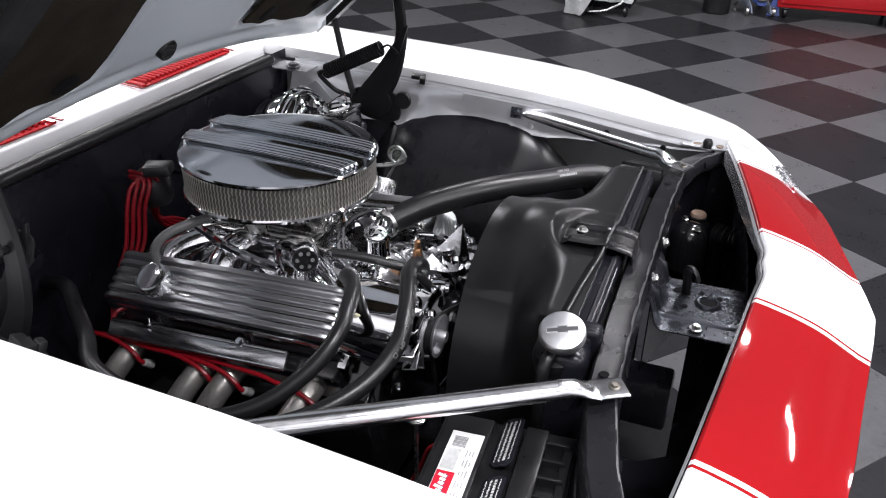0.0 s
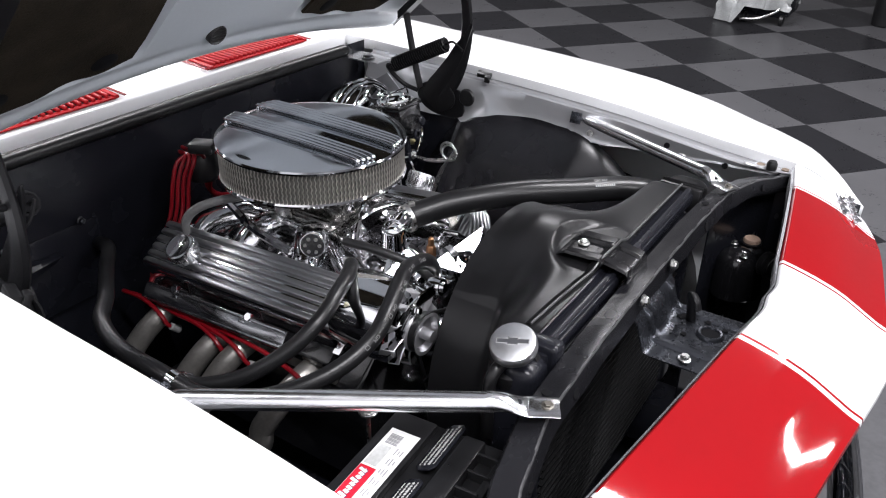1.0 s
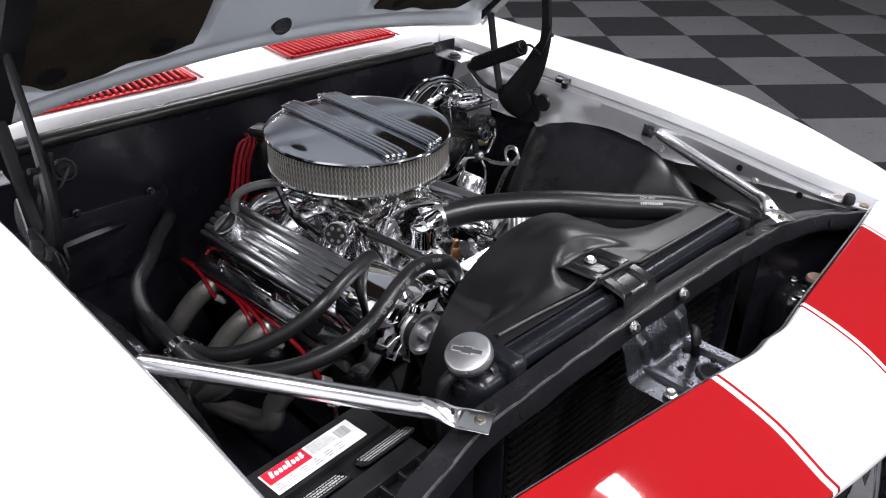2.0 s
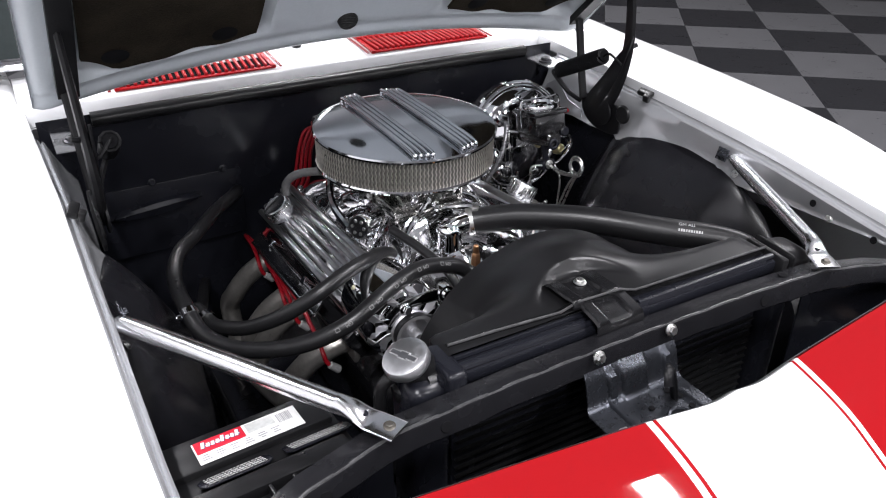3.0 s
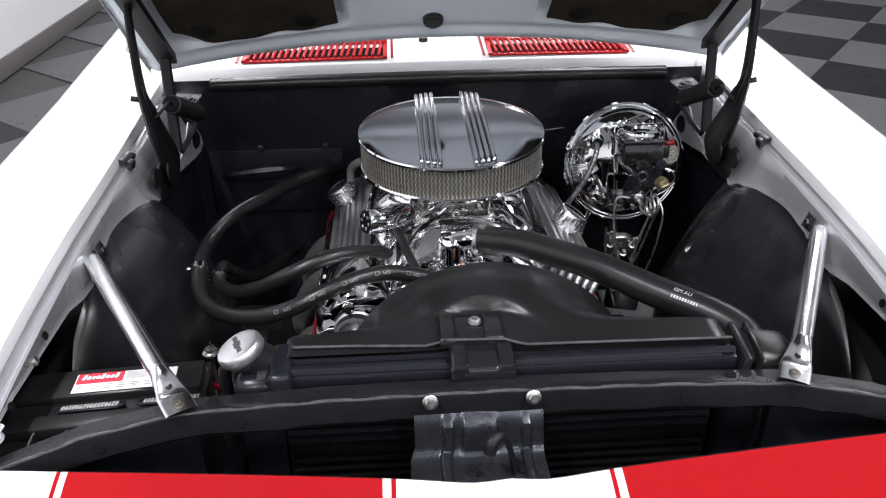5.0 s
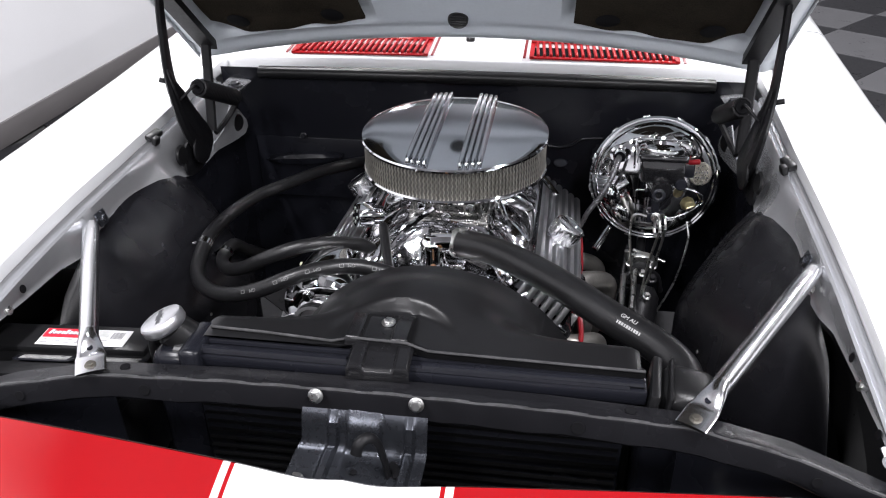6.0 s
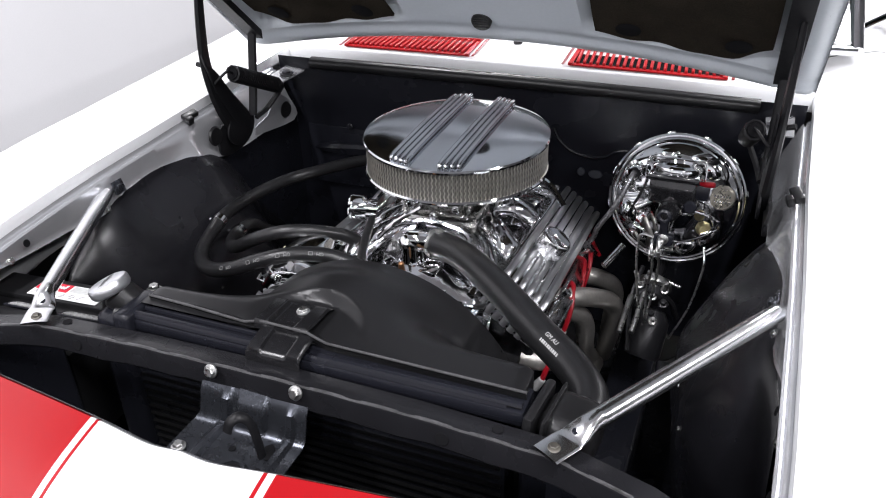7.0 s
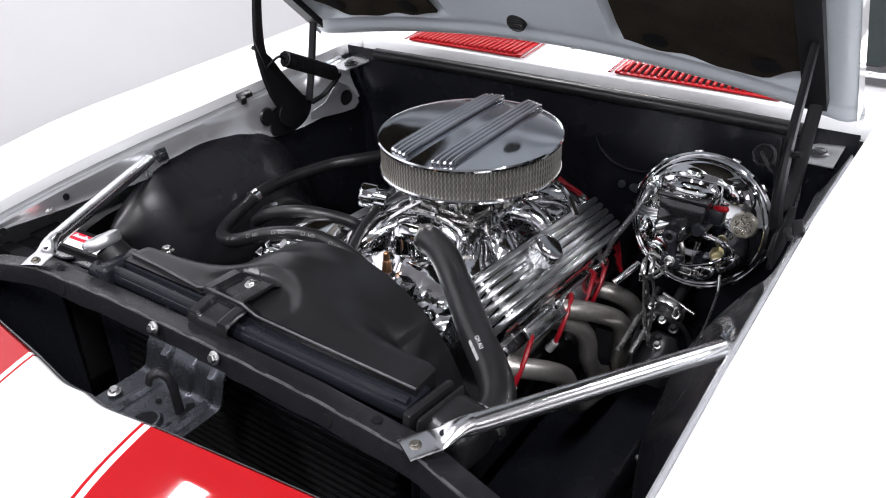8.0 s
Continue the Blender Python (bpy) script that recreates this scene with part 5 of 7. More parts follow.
def valve_cover(s):
    M = vc_pose(s)
    y0, y1 = -0.235, 0.235
    b = nb()
    rows = []
    secs = [(-0.062, -0.045), (-0.060, -0.030), (-0.056, -0.005), (-0.050, 0.014), (-0.045, 0.018), (-0.03, 0.020), (0.0, 0.021), (0.03, 0.020), (0.045, 0.018), (0.050, 0.014), (0.056, -0.005), (0.060, -0.030), (0.062, -0.045)]
    for y, k in ((y0, 0.90), (y0 + 0.004, 0.96), (y0 + 0.014, 1.0), (-0.1, 1), (0, 1), (0.1, 1), (y1 - 0.014, 1.0), (y1 - 0.004, 0.96), (y1, 0.9)):
        rows.append([M @ Vector((x * (0.97 if k < 1 else 1), y, z if z < -0.02 else z - (1 - k) * 0.1)) for x, z in secs])
    sheet(b, rows, 0.0)
    for row in (rows[0], rows[-1]):
        b.faces.new([b.verts.new(p) for p in row])
    # base flange
    box(b, None, (0.140, 0.485, 0.008), M @ pose(0, 0, -0.046), 0.002)
    v = part("valve_cover", b, POLISHED, engine, "polished finned aluminium valve cover")
    for i in range(6):
        x = -0.041 + 0.0164 * i
        b = nb()
        rows = []
        for dx, dz in ((-0.0062, 0.014), (-0.0056, 0.0255), (-0.0040, 0.0285), (0.0, 0.0296), (0.0040, 0.0285), (0.0056, 0.0255), (0.0062, 0.014)):
            out = 0.004 * (dz - 0.014) / 0.0156
            rows.append([M @ Vector((x + dx, y0 - 0.018 - out, -0.041)), M @ Vector((x + dx, y0 - 0.014 - out, -0.024)), M @ Vector((x + dx, y0 - 0.009 - out, -0.008)), M @ Vector((x + dx, y0 + 0.001 - out, dz - 0.015)), M @ Vector((x + dx, y0 + 0.011, dz - 0.004)), M @ Vector((x + dx, y0 + 0.026, dz)), M @ Vector((x + dx, 0, dz + 0.0005)), M @ Vector((x + dx, y1 - 0.026, dz)), M @ Vector((x + dx, y1 - 0.014, dz - 0.003)), M @ Vector((x + dx, y1 - 0.006 + out, dz - 0.012)), M @ Vector((x + dx, y1 + out * 0.4 - 0.003, -0.022))])
        sheet(b, rows, 0.0)
        part("fin", b, CAST, v)
    for yy in (-0.06, 0.135) if s < 0 else (-0.092, 0.118):
        p = M @ Vector((s * 0.060, yy, -0.055))
        q = M @ Vector((s * 0.070, yy, -0.008))
        b = cyl(nb(), p, q, 0.0055, n=12, bev=0.001)
        cyl(b, q, q + (q - p).normalized() * 0.010, 0.0085, n=6, bev=0.001)
        part("cover_stud", b, CHROME, v, "tall chrome hold-down stud")
    # breather / filler cap
    yy = 0.118 if s < 0 else -0.082
    x = -0.010 if s < 0 else -0.008
    b = nb()
    mc = Matrix.Translation(M @ Vector((x, yy, 0.022))) @ pose(0, 0, 0, 0, s * 33, 0)
    tall = 0.038 if s < 0 else 0.042
    lathe(b, [(0.020, -0.006), (0.024, 0.002), (0.024, 0.006), (0.021, 0.009), (0.022, 0.011), (0.0275, 0.013), (0.0290, 0.016), (0.0290, tall), (0.0275, tall + 0.0035), (0.024, tall + 0.0045)], mc, 44)
    cap = part("filler_cap", b, ROD_CHROME, v, "chrome push-in breather cap")
    part("cap_top", lathe(nb(), [(0.0242, tall + 0.0044), (0.0225, tall + 0.0036), (0, tall + 0.0036)], mc, 44), BRUSHED, cap, "brushed flat top")
    b = nb()
    for i in range(20):
        box(b, None, (0.0016, 0.0050, tall - 0.018), mc @ pose(0, 0, 0, 0, 0, 18 * i) @ pose(0.0287, 0, (tall + 0.016) / 2), 0.001, 1)
    part("cap_flute", b, ROD_CHROME, cap)
    return v


valve_cover(-1)
valve_cover(1)

# intake manifold: plenum, eight curved runners, front water crossover
bm = nb()
box(bm, None, (0.17, 0.24, 0.035), pose(0, 0.29, 0.770), 0.01)
box(bm, None, (0.13, 0.16, 0.05), pose(0, 0.29, 0.735), 0.01)
box(bm, None, (0.24, 0.46, 0.04), pose(0, 0.27, 0.665), 0.012)
for s in (-1, 1):
    tube(bm, [(s * 0.085, 0.135, 0.772), (s * 0.07, 0.150, 0.792), (s * 0.02, 0.158, 0.800), (0, 0.158, 0.800)], 0.006, 8, 6)
    sheet(bm, [[(s * (0.03 + 0.052 * i / 8), 0.155 - 0.035 * j / 6 - 0.01 * (i / 8) ** 2, 0.795 - 0.050 * (j / 6) ** 1.4 - 0.018 * (i / 8) ** 2) for i in range(9)] for j in range(7)], 0.004)
rows = []
for i in range(61):
    y = 0.015 + 0.5 * i / 60
    row = []
    for j in range(49):
        x = -0.178 + 0.356 * j / 48
        k = noise.noise(Vector((x * 42, y * 34, 0.3))) * 0.010 + noise.noise(Vector((x * 90, y * 80, 4.3))) * 0.003
        row.append((x, y, 0.735 - 0.30 * abs(x) + 0.012 * math.cos(y * 60) + k))
    rows.append(row)
sheet(bm, rows, 0.0)
INTAKE = surf("polished_casting", (0.88, 0.88, 0.90), 0.10, 1.0, var=0.05, vscale=9, gscale=50, rvar=0.03, bump=0.35, bscale=70)
intake = part("intake_manifold", bm, INTAKE, engine, "polished aluminium intake manifold")
for s in (-1, 1):
    for y, yo in ((0.22, 0.09), (0.26, 0.20), (0.32, 0.35), (0.36, 0.46)):
        bm = nb()
        tube(bm, [(s * 0.05, y, 0.762), (s * 0.09, (y + yo) / 2, 0.768), (s * 0.13, yo, 0.745), (s * 0.158, yo, 0.70), (s * 0.165, yo, 0.665)], lambda u: 0.025 + 0.004 * u, 12, 6, squash=(1.1, 0.8))
        part("runner", bm, INTAKE, intake)
        bm = nb()
        bolt(bm, (s * 0.148, yo + 0.035, 0.735), (s * 0.4, 0, 1), 0.007, 0.012)
        part("bolt", bm, CHROME, intake)
bm = nb()
rows = []
for i in range(21):
    u = i / 20
    row = []
    for j in range(41):
        x = -0.155 + 0.31 * j / 40
        k = noise.noise(Vector((x * 55, u * 5, 7.3))) * 0.010 + noise.noise(Vector((x * 120, u * 9, 1.3))) * 0.004
        row.append((x, 0.075 - 0.085 * u + k, 0.762 - 0.25 * abs(x) - 0.10 * u ** 1.6 + k * 0.7))
    rows.append(row)
sheet(bm, rows, 0.003)
box(bm, None, (0.09, 0.05, 0.04), pose(0.0, 0.085, 0.735), 0.006)
part("water_crossover", bm, INTAKE, intake)
bm = nb()
lathe(bm, [(0.036, -0.012), (0.038, 0.0), (0.038, 0.006), (0.030, 0.010), (0.024, 0.014), (0.022, 0.03), (0.022, 0.046), (0.0245, 0.048), (0.0245, 0.053), (0.019, 0.062), (0.010, 0.067), (0, 0.068)], pose(-0.012, 0.092, 0.742), 32)
tube(bm, [(-0.012, 0.092, 0.795), (0.004, 0.093, 0.797), (0.030, 0.094, 0.797), (0.060, 0.080, 0.800)], 0.0205, 18, 8)
for px in (-0.045, 0.021):
    bolt(bm, (px, 0.088, 0.744), (0, 0, 1), 0.007, 0.010)
part("thermostat_neck", bm, CHROME, intake, "chrome thermostat elbow")
# carburetor
bm = nb()
box(bm, None, (0.15, 0.20, 0.022), pose(0, 0.29, 0.797), 0.004)
box(bm, None, (0.11, 0.17, 0.05), pose(0, 0.29, 0.826), 0.008)
box(bm, None, (0.13, 0.05, 0.045), pose(0, 0.195, 0.822), 0.008)
box(bm, None, (0.13, 0.05, 0.045), pose(0, 0.385, 0.822), 0.008)
lathe(bm, [(0.066, 0), (0.066, 0.02), (0.062, 0.022)], pose(0, 0.29, 0.84), 36)
carb = part("carburetor", bm, surf("carb_zinc", (0.42, 0.415, 0.395), 0.2, 1.0, var=0.25, vscale=30, bump=0.2, bscale=120), engine, "dull gold and zinc carburetor")
for ln, r in (([(-0.16, 0.21, 0.778), (-0.155, 0.30, 0.79), (-0.12, 0.40, 0.80)], 0.008), ([(-0.02, 0.155, 0.83), (-0.075, 0.13, 0.79), (-0.10, 0.10, 0.76)], 0.0045), ([(0.11, 0.20, 0.79), (0.085, 0.23, 0.83), (0.05, 0.235, 0.85)], 0.0045), ([(0.12, 0.40, 0.815), (0.165, 0.385, 0.80), (0.20, 0.36, 0.77)], 0.006)):
    part("linkage_rod", tube(nb(), ln, r, 8, 4), CHROME, carb, "bright throttle linkage")
for x in (-0.045, 0.0, 0.045):
    for yy, d in ((0.168, -1), (0.412, 1)):
        part("bowl_screw", bolt(nb(), (x, yy, 0.815 + (0.012 if x else -0.008)), (0, d, 0), 0.006, 0.006), CHROME, carb)
for s in (-1, 1):
    bm = nb()
    prism(bm, [(-0.02, -0.02), (0.015, -0.025), (0.028, 0.0), (0.01, 0.03), (-0.012, 0.02)], 0.004, pose(s * 0.082, 0.30, 0.81, 90, 0, 90), 0.0008)
    bolt(bm, (s * 0.083, 0.30, 0.812), (s, 0, 0), 0.006, 0.008)
    part("throttle_lever", bm, STEEL, carb, "small throttle lever")
bm = nb()
lathe(bm, [(0, 0.03), (0.022, 0.03), (0.024, 0.026), (0.024, 0.0), (0.018, 0), (0.018, -0.02), (0, -0.02)], frame_of((-0.140, 0.166, 0.803), (-0.26, 0.10, 0.83)), 28)
choke = part("choke_housing", bm, CHROME, carb, "round chrome choke housing")
part("choke_face", lathe(nb(), [(0, 0.0312), (0.0195, 0.0312), (0.0205, 0.030)], frame_of((-0.140, 0.166, 0.803), (-0.26, 0.10, 0.83)), 28), BLACK_GLOSS, choke, "black choke cover")
for i in range(6):
    a = i * math.pi / 3
    part("choke_hole", lathe(nb(), [(0, 0.0325), (0.003, 0.0325), (0.0036, 0.031)], frame_of((-0.140, 0.166, 0.803), (-0.26, 0.10, 0.83)) @ pose(0.0125 * math.cos(a), 0.0125 * math.sin(a), 0), 10), STEEL, choke)
bm = nb()
tube(bm, [(-0.11, 0.13, 0.80), (-0.09, 0.06, 0.79), (-0.07, 0.0, 0.77), (-0.06, -0.03, 0.74)], 0.0085, 10)
part("bypass_hose", bm, RUBBER, engine, "short black bypass hose")
part("heater_fitting", cyl(nb(), (-0.130, 0.098, 0.770), (-0.100, 0.118, 0.735), 0.011, 0.012, 16, 0.002), CHROME, engine, "chrome heater hose fitting")
# crankcase vent hose to the rear of the passenger cover
bm = nb()
tube(bm, [(-0.205, 0.428, 0.768), (-0.203, 0.428, 0.792), (-0.188, 0.416, 0.812), (-0.160, 0.396, 0.822), (-0.12, 0.370, 0.824)], 0.0085, 10)
part("vent_hose", bm, surf("grey_hose", (0.12, 0.12, 0.12), 0.4, var=0.2), engine, "grey crankcase vent hose")
# water pump, pulleys, fan
bm = nb()
cyl(bm, (0, 0.02, 0.60), (0, -0.04, 0.60), 0.06, 0.05, 28, 0.006)
tube(bm, [(-0.10, 0.03, 0.62), (-0.05, 0.01, 0.61), (0.05, 0.01, 0.61), (0.10, 0.03, 0.62)], 0.028, 12, 6)
box(bm, None, (0.05, 0.05, 0.10), pose(0, 0.0, 0.665), 0.01)
pump = part("water_pump", bm, POLISHED, engine, "polished water pump")
bm = nb()
tube(bm, [(0.0, 0.0, 0.66), (-0.004, 0.004, 0.69), (-0.008, 0.008, 0.712)], 0.012, 10)
part("hose_nipple", bm, CHROME, pump)
bm = nb()
lathe(bm, [(0, 0.0), (0.085, 0.0), (0.09, -0.004), (0.082, -0.012), (0.09, -0.02), (0.086, -0.024), (0.03, -0.026), (0.026, -0.06), (0, -0.062)], frame_of((0, -0.04, 0.60), (0, 0.1, 0.60)), 40)
part("pump_pulley", bm, BLACK_GLOSS, engine)
bm = nb()
for i in range(7):
    a = i * 2 * math.pi / 7
    M = pose(0, -0.125, 0.60, 90, 0, 0) @ pose(0, 0, 0, 0, 0, math.degrees(a))
    sheet(bm, [[M @ Vector((r, w, h)) for r in (0.03, 0.1, 0.17, 0.225)] for w, h in ((-0.035, 0.012), (0, 0.002), (0.035, -0.016))], 0.002)
lathe(bm, [(0, 0.02), (0.05, 0.02), (0.055, 0), (0.05, -0.02), (0, -0.02)], pose(0, -0.125, 0.60, 90, 0, 0), 30)
part("fan", bm, BLACK_GLOSS, engine, "black engine fan")
bm = nb()
rows = []
for i in range(15):
    rows.append([(0.030 + 0.13 * j / 14, -0.062 + 0.068 * i / 14 - 0.02 * math.sin(j / 14 * 3.1) + 0.011 * noise.noise(Vector((i * 0.6, j * 0.6, 2.0))), 0.694 + 0.066 * i / 14 + 0.010 * noise.noise(Vector((i * 0.7, j * 0.7, 9.0)))) for j in range(15)])
sheet(bm, rows, 0.004)
part("front_bracket", bm, surf("bracket_chrome", (0.55, 0.56, 0.58), 0.16, 1.0, var=0.08, vscale=30, bump=0.2, bscale=60), engine, "chrome accessory bracket")
for x, z in ((0.05, 0.738), (0.13, 0.735)):
    part("bolt", bolt(nb(), (x, -0.03, z), (0, -1, 0.3), 0.008, 0.012), CHROME, engine)
part("black_pot", cyl(nb(), (0.052, -0.02, 0.70), (0.052, -0.02, 0.752), 0.014, 0.014, 18, 0.002), BLACK_GLOSS, engine)
# alternator
ALT = Vector((-0.180, -0.066, 0.732))
bm = nb()
am = frame_of(ALT, ALT + Vector((0, -1, 0)))
lathe(bm, [(0, -0.13), (0.05, -0.13), (0.066, -0.12), (0.069, -0.09), (0.069, -0.035), (0.066, -0.02), (0.055, -0.008), (0.025, -0.004), (0, -0.004)], am, 40)
alt = part("alternator", bm, CHROME, engine, "chrome alternator with slotted fan")
VANE = surf("zinc_vane", (0.64, 0.64, 0.66), 0.34, 0.85, var=0.08, vscale=30)
part("alternator_fan", lathe(nb(), [(0.022, 0.0), (0.032, 0.002), (0.032, 0.006), (0.022, 0.006)], am, 30), CHROME, alt)
for i in range(10):
    M = am @ pose(0, 0, 0.004, 0, 0, 36 * i)
    bm = nb()
    sheet(bm, [[M @ Vector((0.026, -0.004, 0.002)), M @ Vector((0.045, -0.004, 0.004)), M @ Vector((0.062, 0.004, 0.004)), M @ Vector((0.066, 0.006, -0.016))], [M @ Vector((0.026, 0.004, 0.001)), M @ Vector((0.045, 0.006, -0.004)), M @ Vector((0.061, 0.017, -0.010)), M @ Vector((0.064, 0.019, -0.024))]], 0.0015)
    part("fan_blade", bm, VANE, alt)
bm = nb()
lathe(bm, [(0, 0.040), (0.009, 0.040), (0.010, 0.036), (0.010, 0.020), (0.026, 0.018), (0.030, 0.029), (0.036, 0.029), (0.026, 0.019), (0.036, 0.010), (0.034, 0.006), (0, 0.006)], am, 36)
part("pulley", bm, VANE, alt)
part("pulley_groove", lathe(nb(), [(0.0275, 0.0165), (0.034, 0.0135), (0.034, 0.0245), (0.0275, 0.0215)], am, 36), RUBBER, alt)
bm = nb()
tube(bm, [(-0.218, -0.070, 0.752), (-0.198, -0.072, 0.774), (-0.165, -0.074, 0.783), (-0.125, -0.074, 0.782)], 0.009, 10, 6, squash=(0.5, 1.2))
bolt(bm, (-0.190, -0.078, 0.776), (0, -1, 0.2), 0.007, 0.010)
lathe(bm, [(0, 0.016), (0.008, 0.016), (0.010, 0.010), (0.014, 0.010), (0.016, 0.0), (0.014, -0.012), (0, -0.012)], frame_of((-0.118, -0.072, 0.782), (-0.118, -1, 0.9)), 20)
part("bracket", bm, CHROME, alt, "chrome alternator bracket")
bm = nb()
box(bm, None, (0.022, 0.02, 0.024), pose(-0.225, 0.022, 0.764, 10, 0, 20), 0.003)
part("plug", bm, surf("ivory_plastic", (0.5, 0.48, 0.34), 0.5, var=0.1), alt, "ivory wiring plug")
bm = nb()
belt = []
for cx, cz, r, a0, a1 in ((ALT.x, ALT.z, 0.030, 60, 240), (0.0, 0.36, 0.08, 200, 340), (0.0, 0.60, 0.088, -20, 70)):
    belt += [(cx + r * math.cos(radians(a0 + (a1 - a0) * i / 8)), ALT.y - 0.019, cz + r * math.sin(radians(a0 + (a1 - a0) * i / 8))) for i in range(9)]
tube(bm, belt, 0.004, 6, 1, closed=True)
part("fan_belt", bm, RUBBER, engine, "black fan belt")
bm = nb()
lathe(bm, [(0, 0.0), (0.07, 0.0), (0.078, -0.01), (0.07, -0.02), (0.078, -0.03), (0, -0.03)], frame_of((0, -0.055, 0.36), (0, 0.1, 0.36)), 32)
part("crank_pulley", bm, CHROME, engine)
# ignition: coil at the front, distributor at the rear
bm = nb()
cyl(bm, (0.0, 0.02, 0.752), (0.0, 0.02, 0.776), 0.010, 0.008, 6, 0.002)
cyl(bm, (0.0, 0.02, 0.774), (0.0, 0.02, 0.792), 0.006, 0.005, 12, 0.002)
part("brass_fitting", bm, BRASS, engine, "copper-coloured temperature sender")
bm = nb()
lathe(bm, [(0, 0.0), (0.03, 0.0), (0.036, 0.01), (0.036, 0.045), (0.03, 0.062), (0.018, 0.07), (0, 0.071)], pose(-0.045, 0.555, 0.79), 32)
box(bm, None, (0.04, 0.05, 0.022), pose(-0.078, 0.505, 0.880, 0, 0, 25), 0.006)
part("distributor_cap", bm, surf("grey_cap", (0.011, 0.011, 0.012), 0.4, var=0.2), engine, "dark grey distributor cap")
for i in range(8):
    a = i * math.pi / 4 + 0.3
    bm = nb()
    q = Vector((-0.045 + 0.032 * math.cos(a), 0.555 + 0.03 * math.sin(a), 0.845))
    sd = -1 if i in (3, 4, 2, 5) else 1
    if sd < 0:
        k = (i - 2) * 0.009
        tube(bm, [q, q + Vector((-0.012, 0, 0.012)), (-0.094 - 0.6 * k, 0.515 + 1.0 * k, 0.862 - 0.3 * k), (-0.112 - 0.6 * k, 0.520 + 1.0 * k, 0.815), (-0.122 - k * 0.9, 0.53 + 0.8 * k, 0.74), (-0.16 - k, 0.545 + 0.4 * k, 0.68), (-0.235, 0.53, 0.635 - 0.3 * k)], 0.0040, 8, 6)
    else:
        k = (i % 4) * 0.012
        tube(bm, [q, q + Vector((0.010, 0.012, -0.006)), (0.0 + k * 0.3, 0.61, 0.76 - k), (0.05 + k, 0.63, 0.68), (0.15 + k, 0.60, 0.62), (0.26, 0.47, 0.61)], 0.0042, 8, 6)
    part("spark_lead", bm, WIRE_RED, engine, "red ignition lead")
part("lead_sleeve", cyl(nb(), (0.286, 0.372, 0.642), (0.316, 0.418, 0.673), 0.0075, n=14, bev=0.002), CHROME, engine, "chrome sleeve on the rear lead")
# wire looms, exhaust header tubes, plug leads on both banks
BOOT = surf("grey_boot", (0.25, 0.25, 0.25), 0.5)
DRIVER_TUBES = [
    [(0.205, 0.045, 0.628), (0.245, 0.062, 0.617), (0.278, 0.108, 0.592), (0.294, 0.152, 0.555), (0.295, 0.178, 0.50), (0.285, 0.25, 0.42), (0.28, 0.42, 0.36)],
    [(0.205, 0.205, 0.622), (0.238, 0.240, 0.608), (0.264, 0.272, 0.582), (0.274, 0.290, 0.545), (0.273, 0.306, 0.49), (0.27, 0.36, 0.42), (0.27, 0.44, 0.36)],
    [(0.205, 0.215, 0.640), (0.252, 0.242, 0.640), (0.292, 0.288, 0.618), (0.316, 0.335, 0.582), (0.322, 0.360, 0.53), (0.305, 0.40, 0.44), (0.29, 0.46, 0.36)],
    [(0.205, 0.400, 0.590), (0.250, 0.418, 0.586), (0.288, 0.442, 0.564), (0.302, 0.462, 0.530), (0.300, 0.466, 0.48), (0.29, 0.48, 0.36)],
]
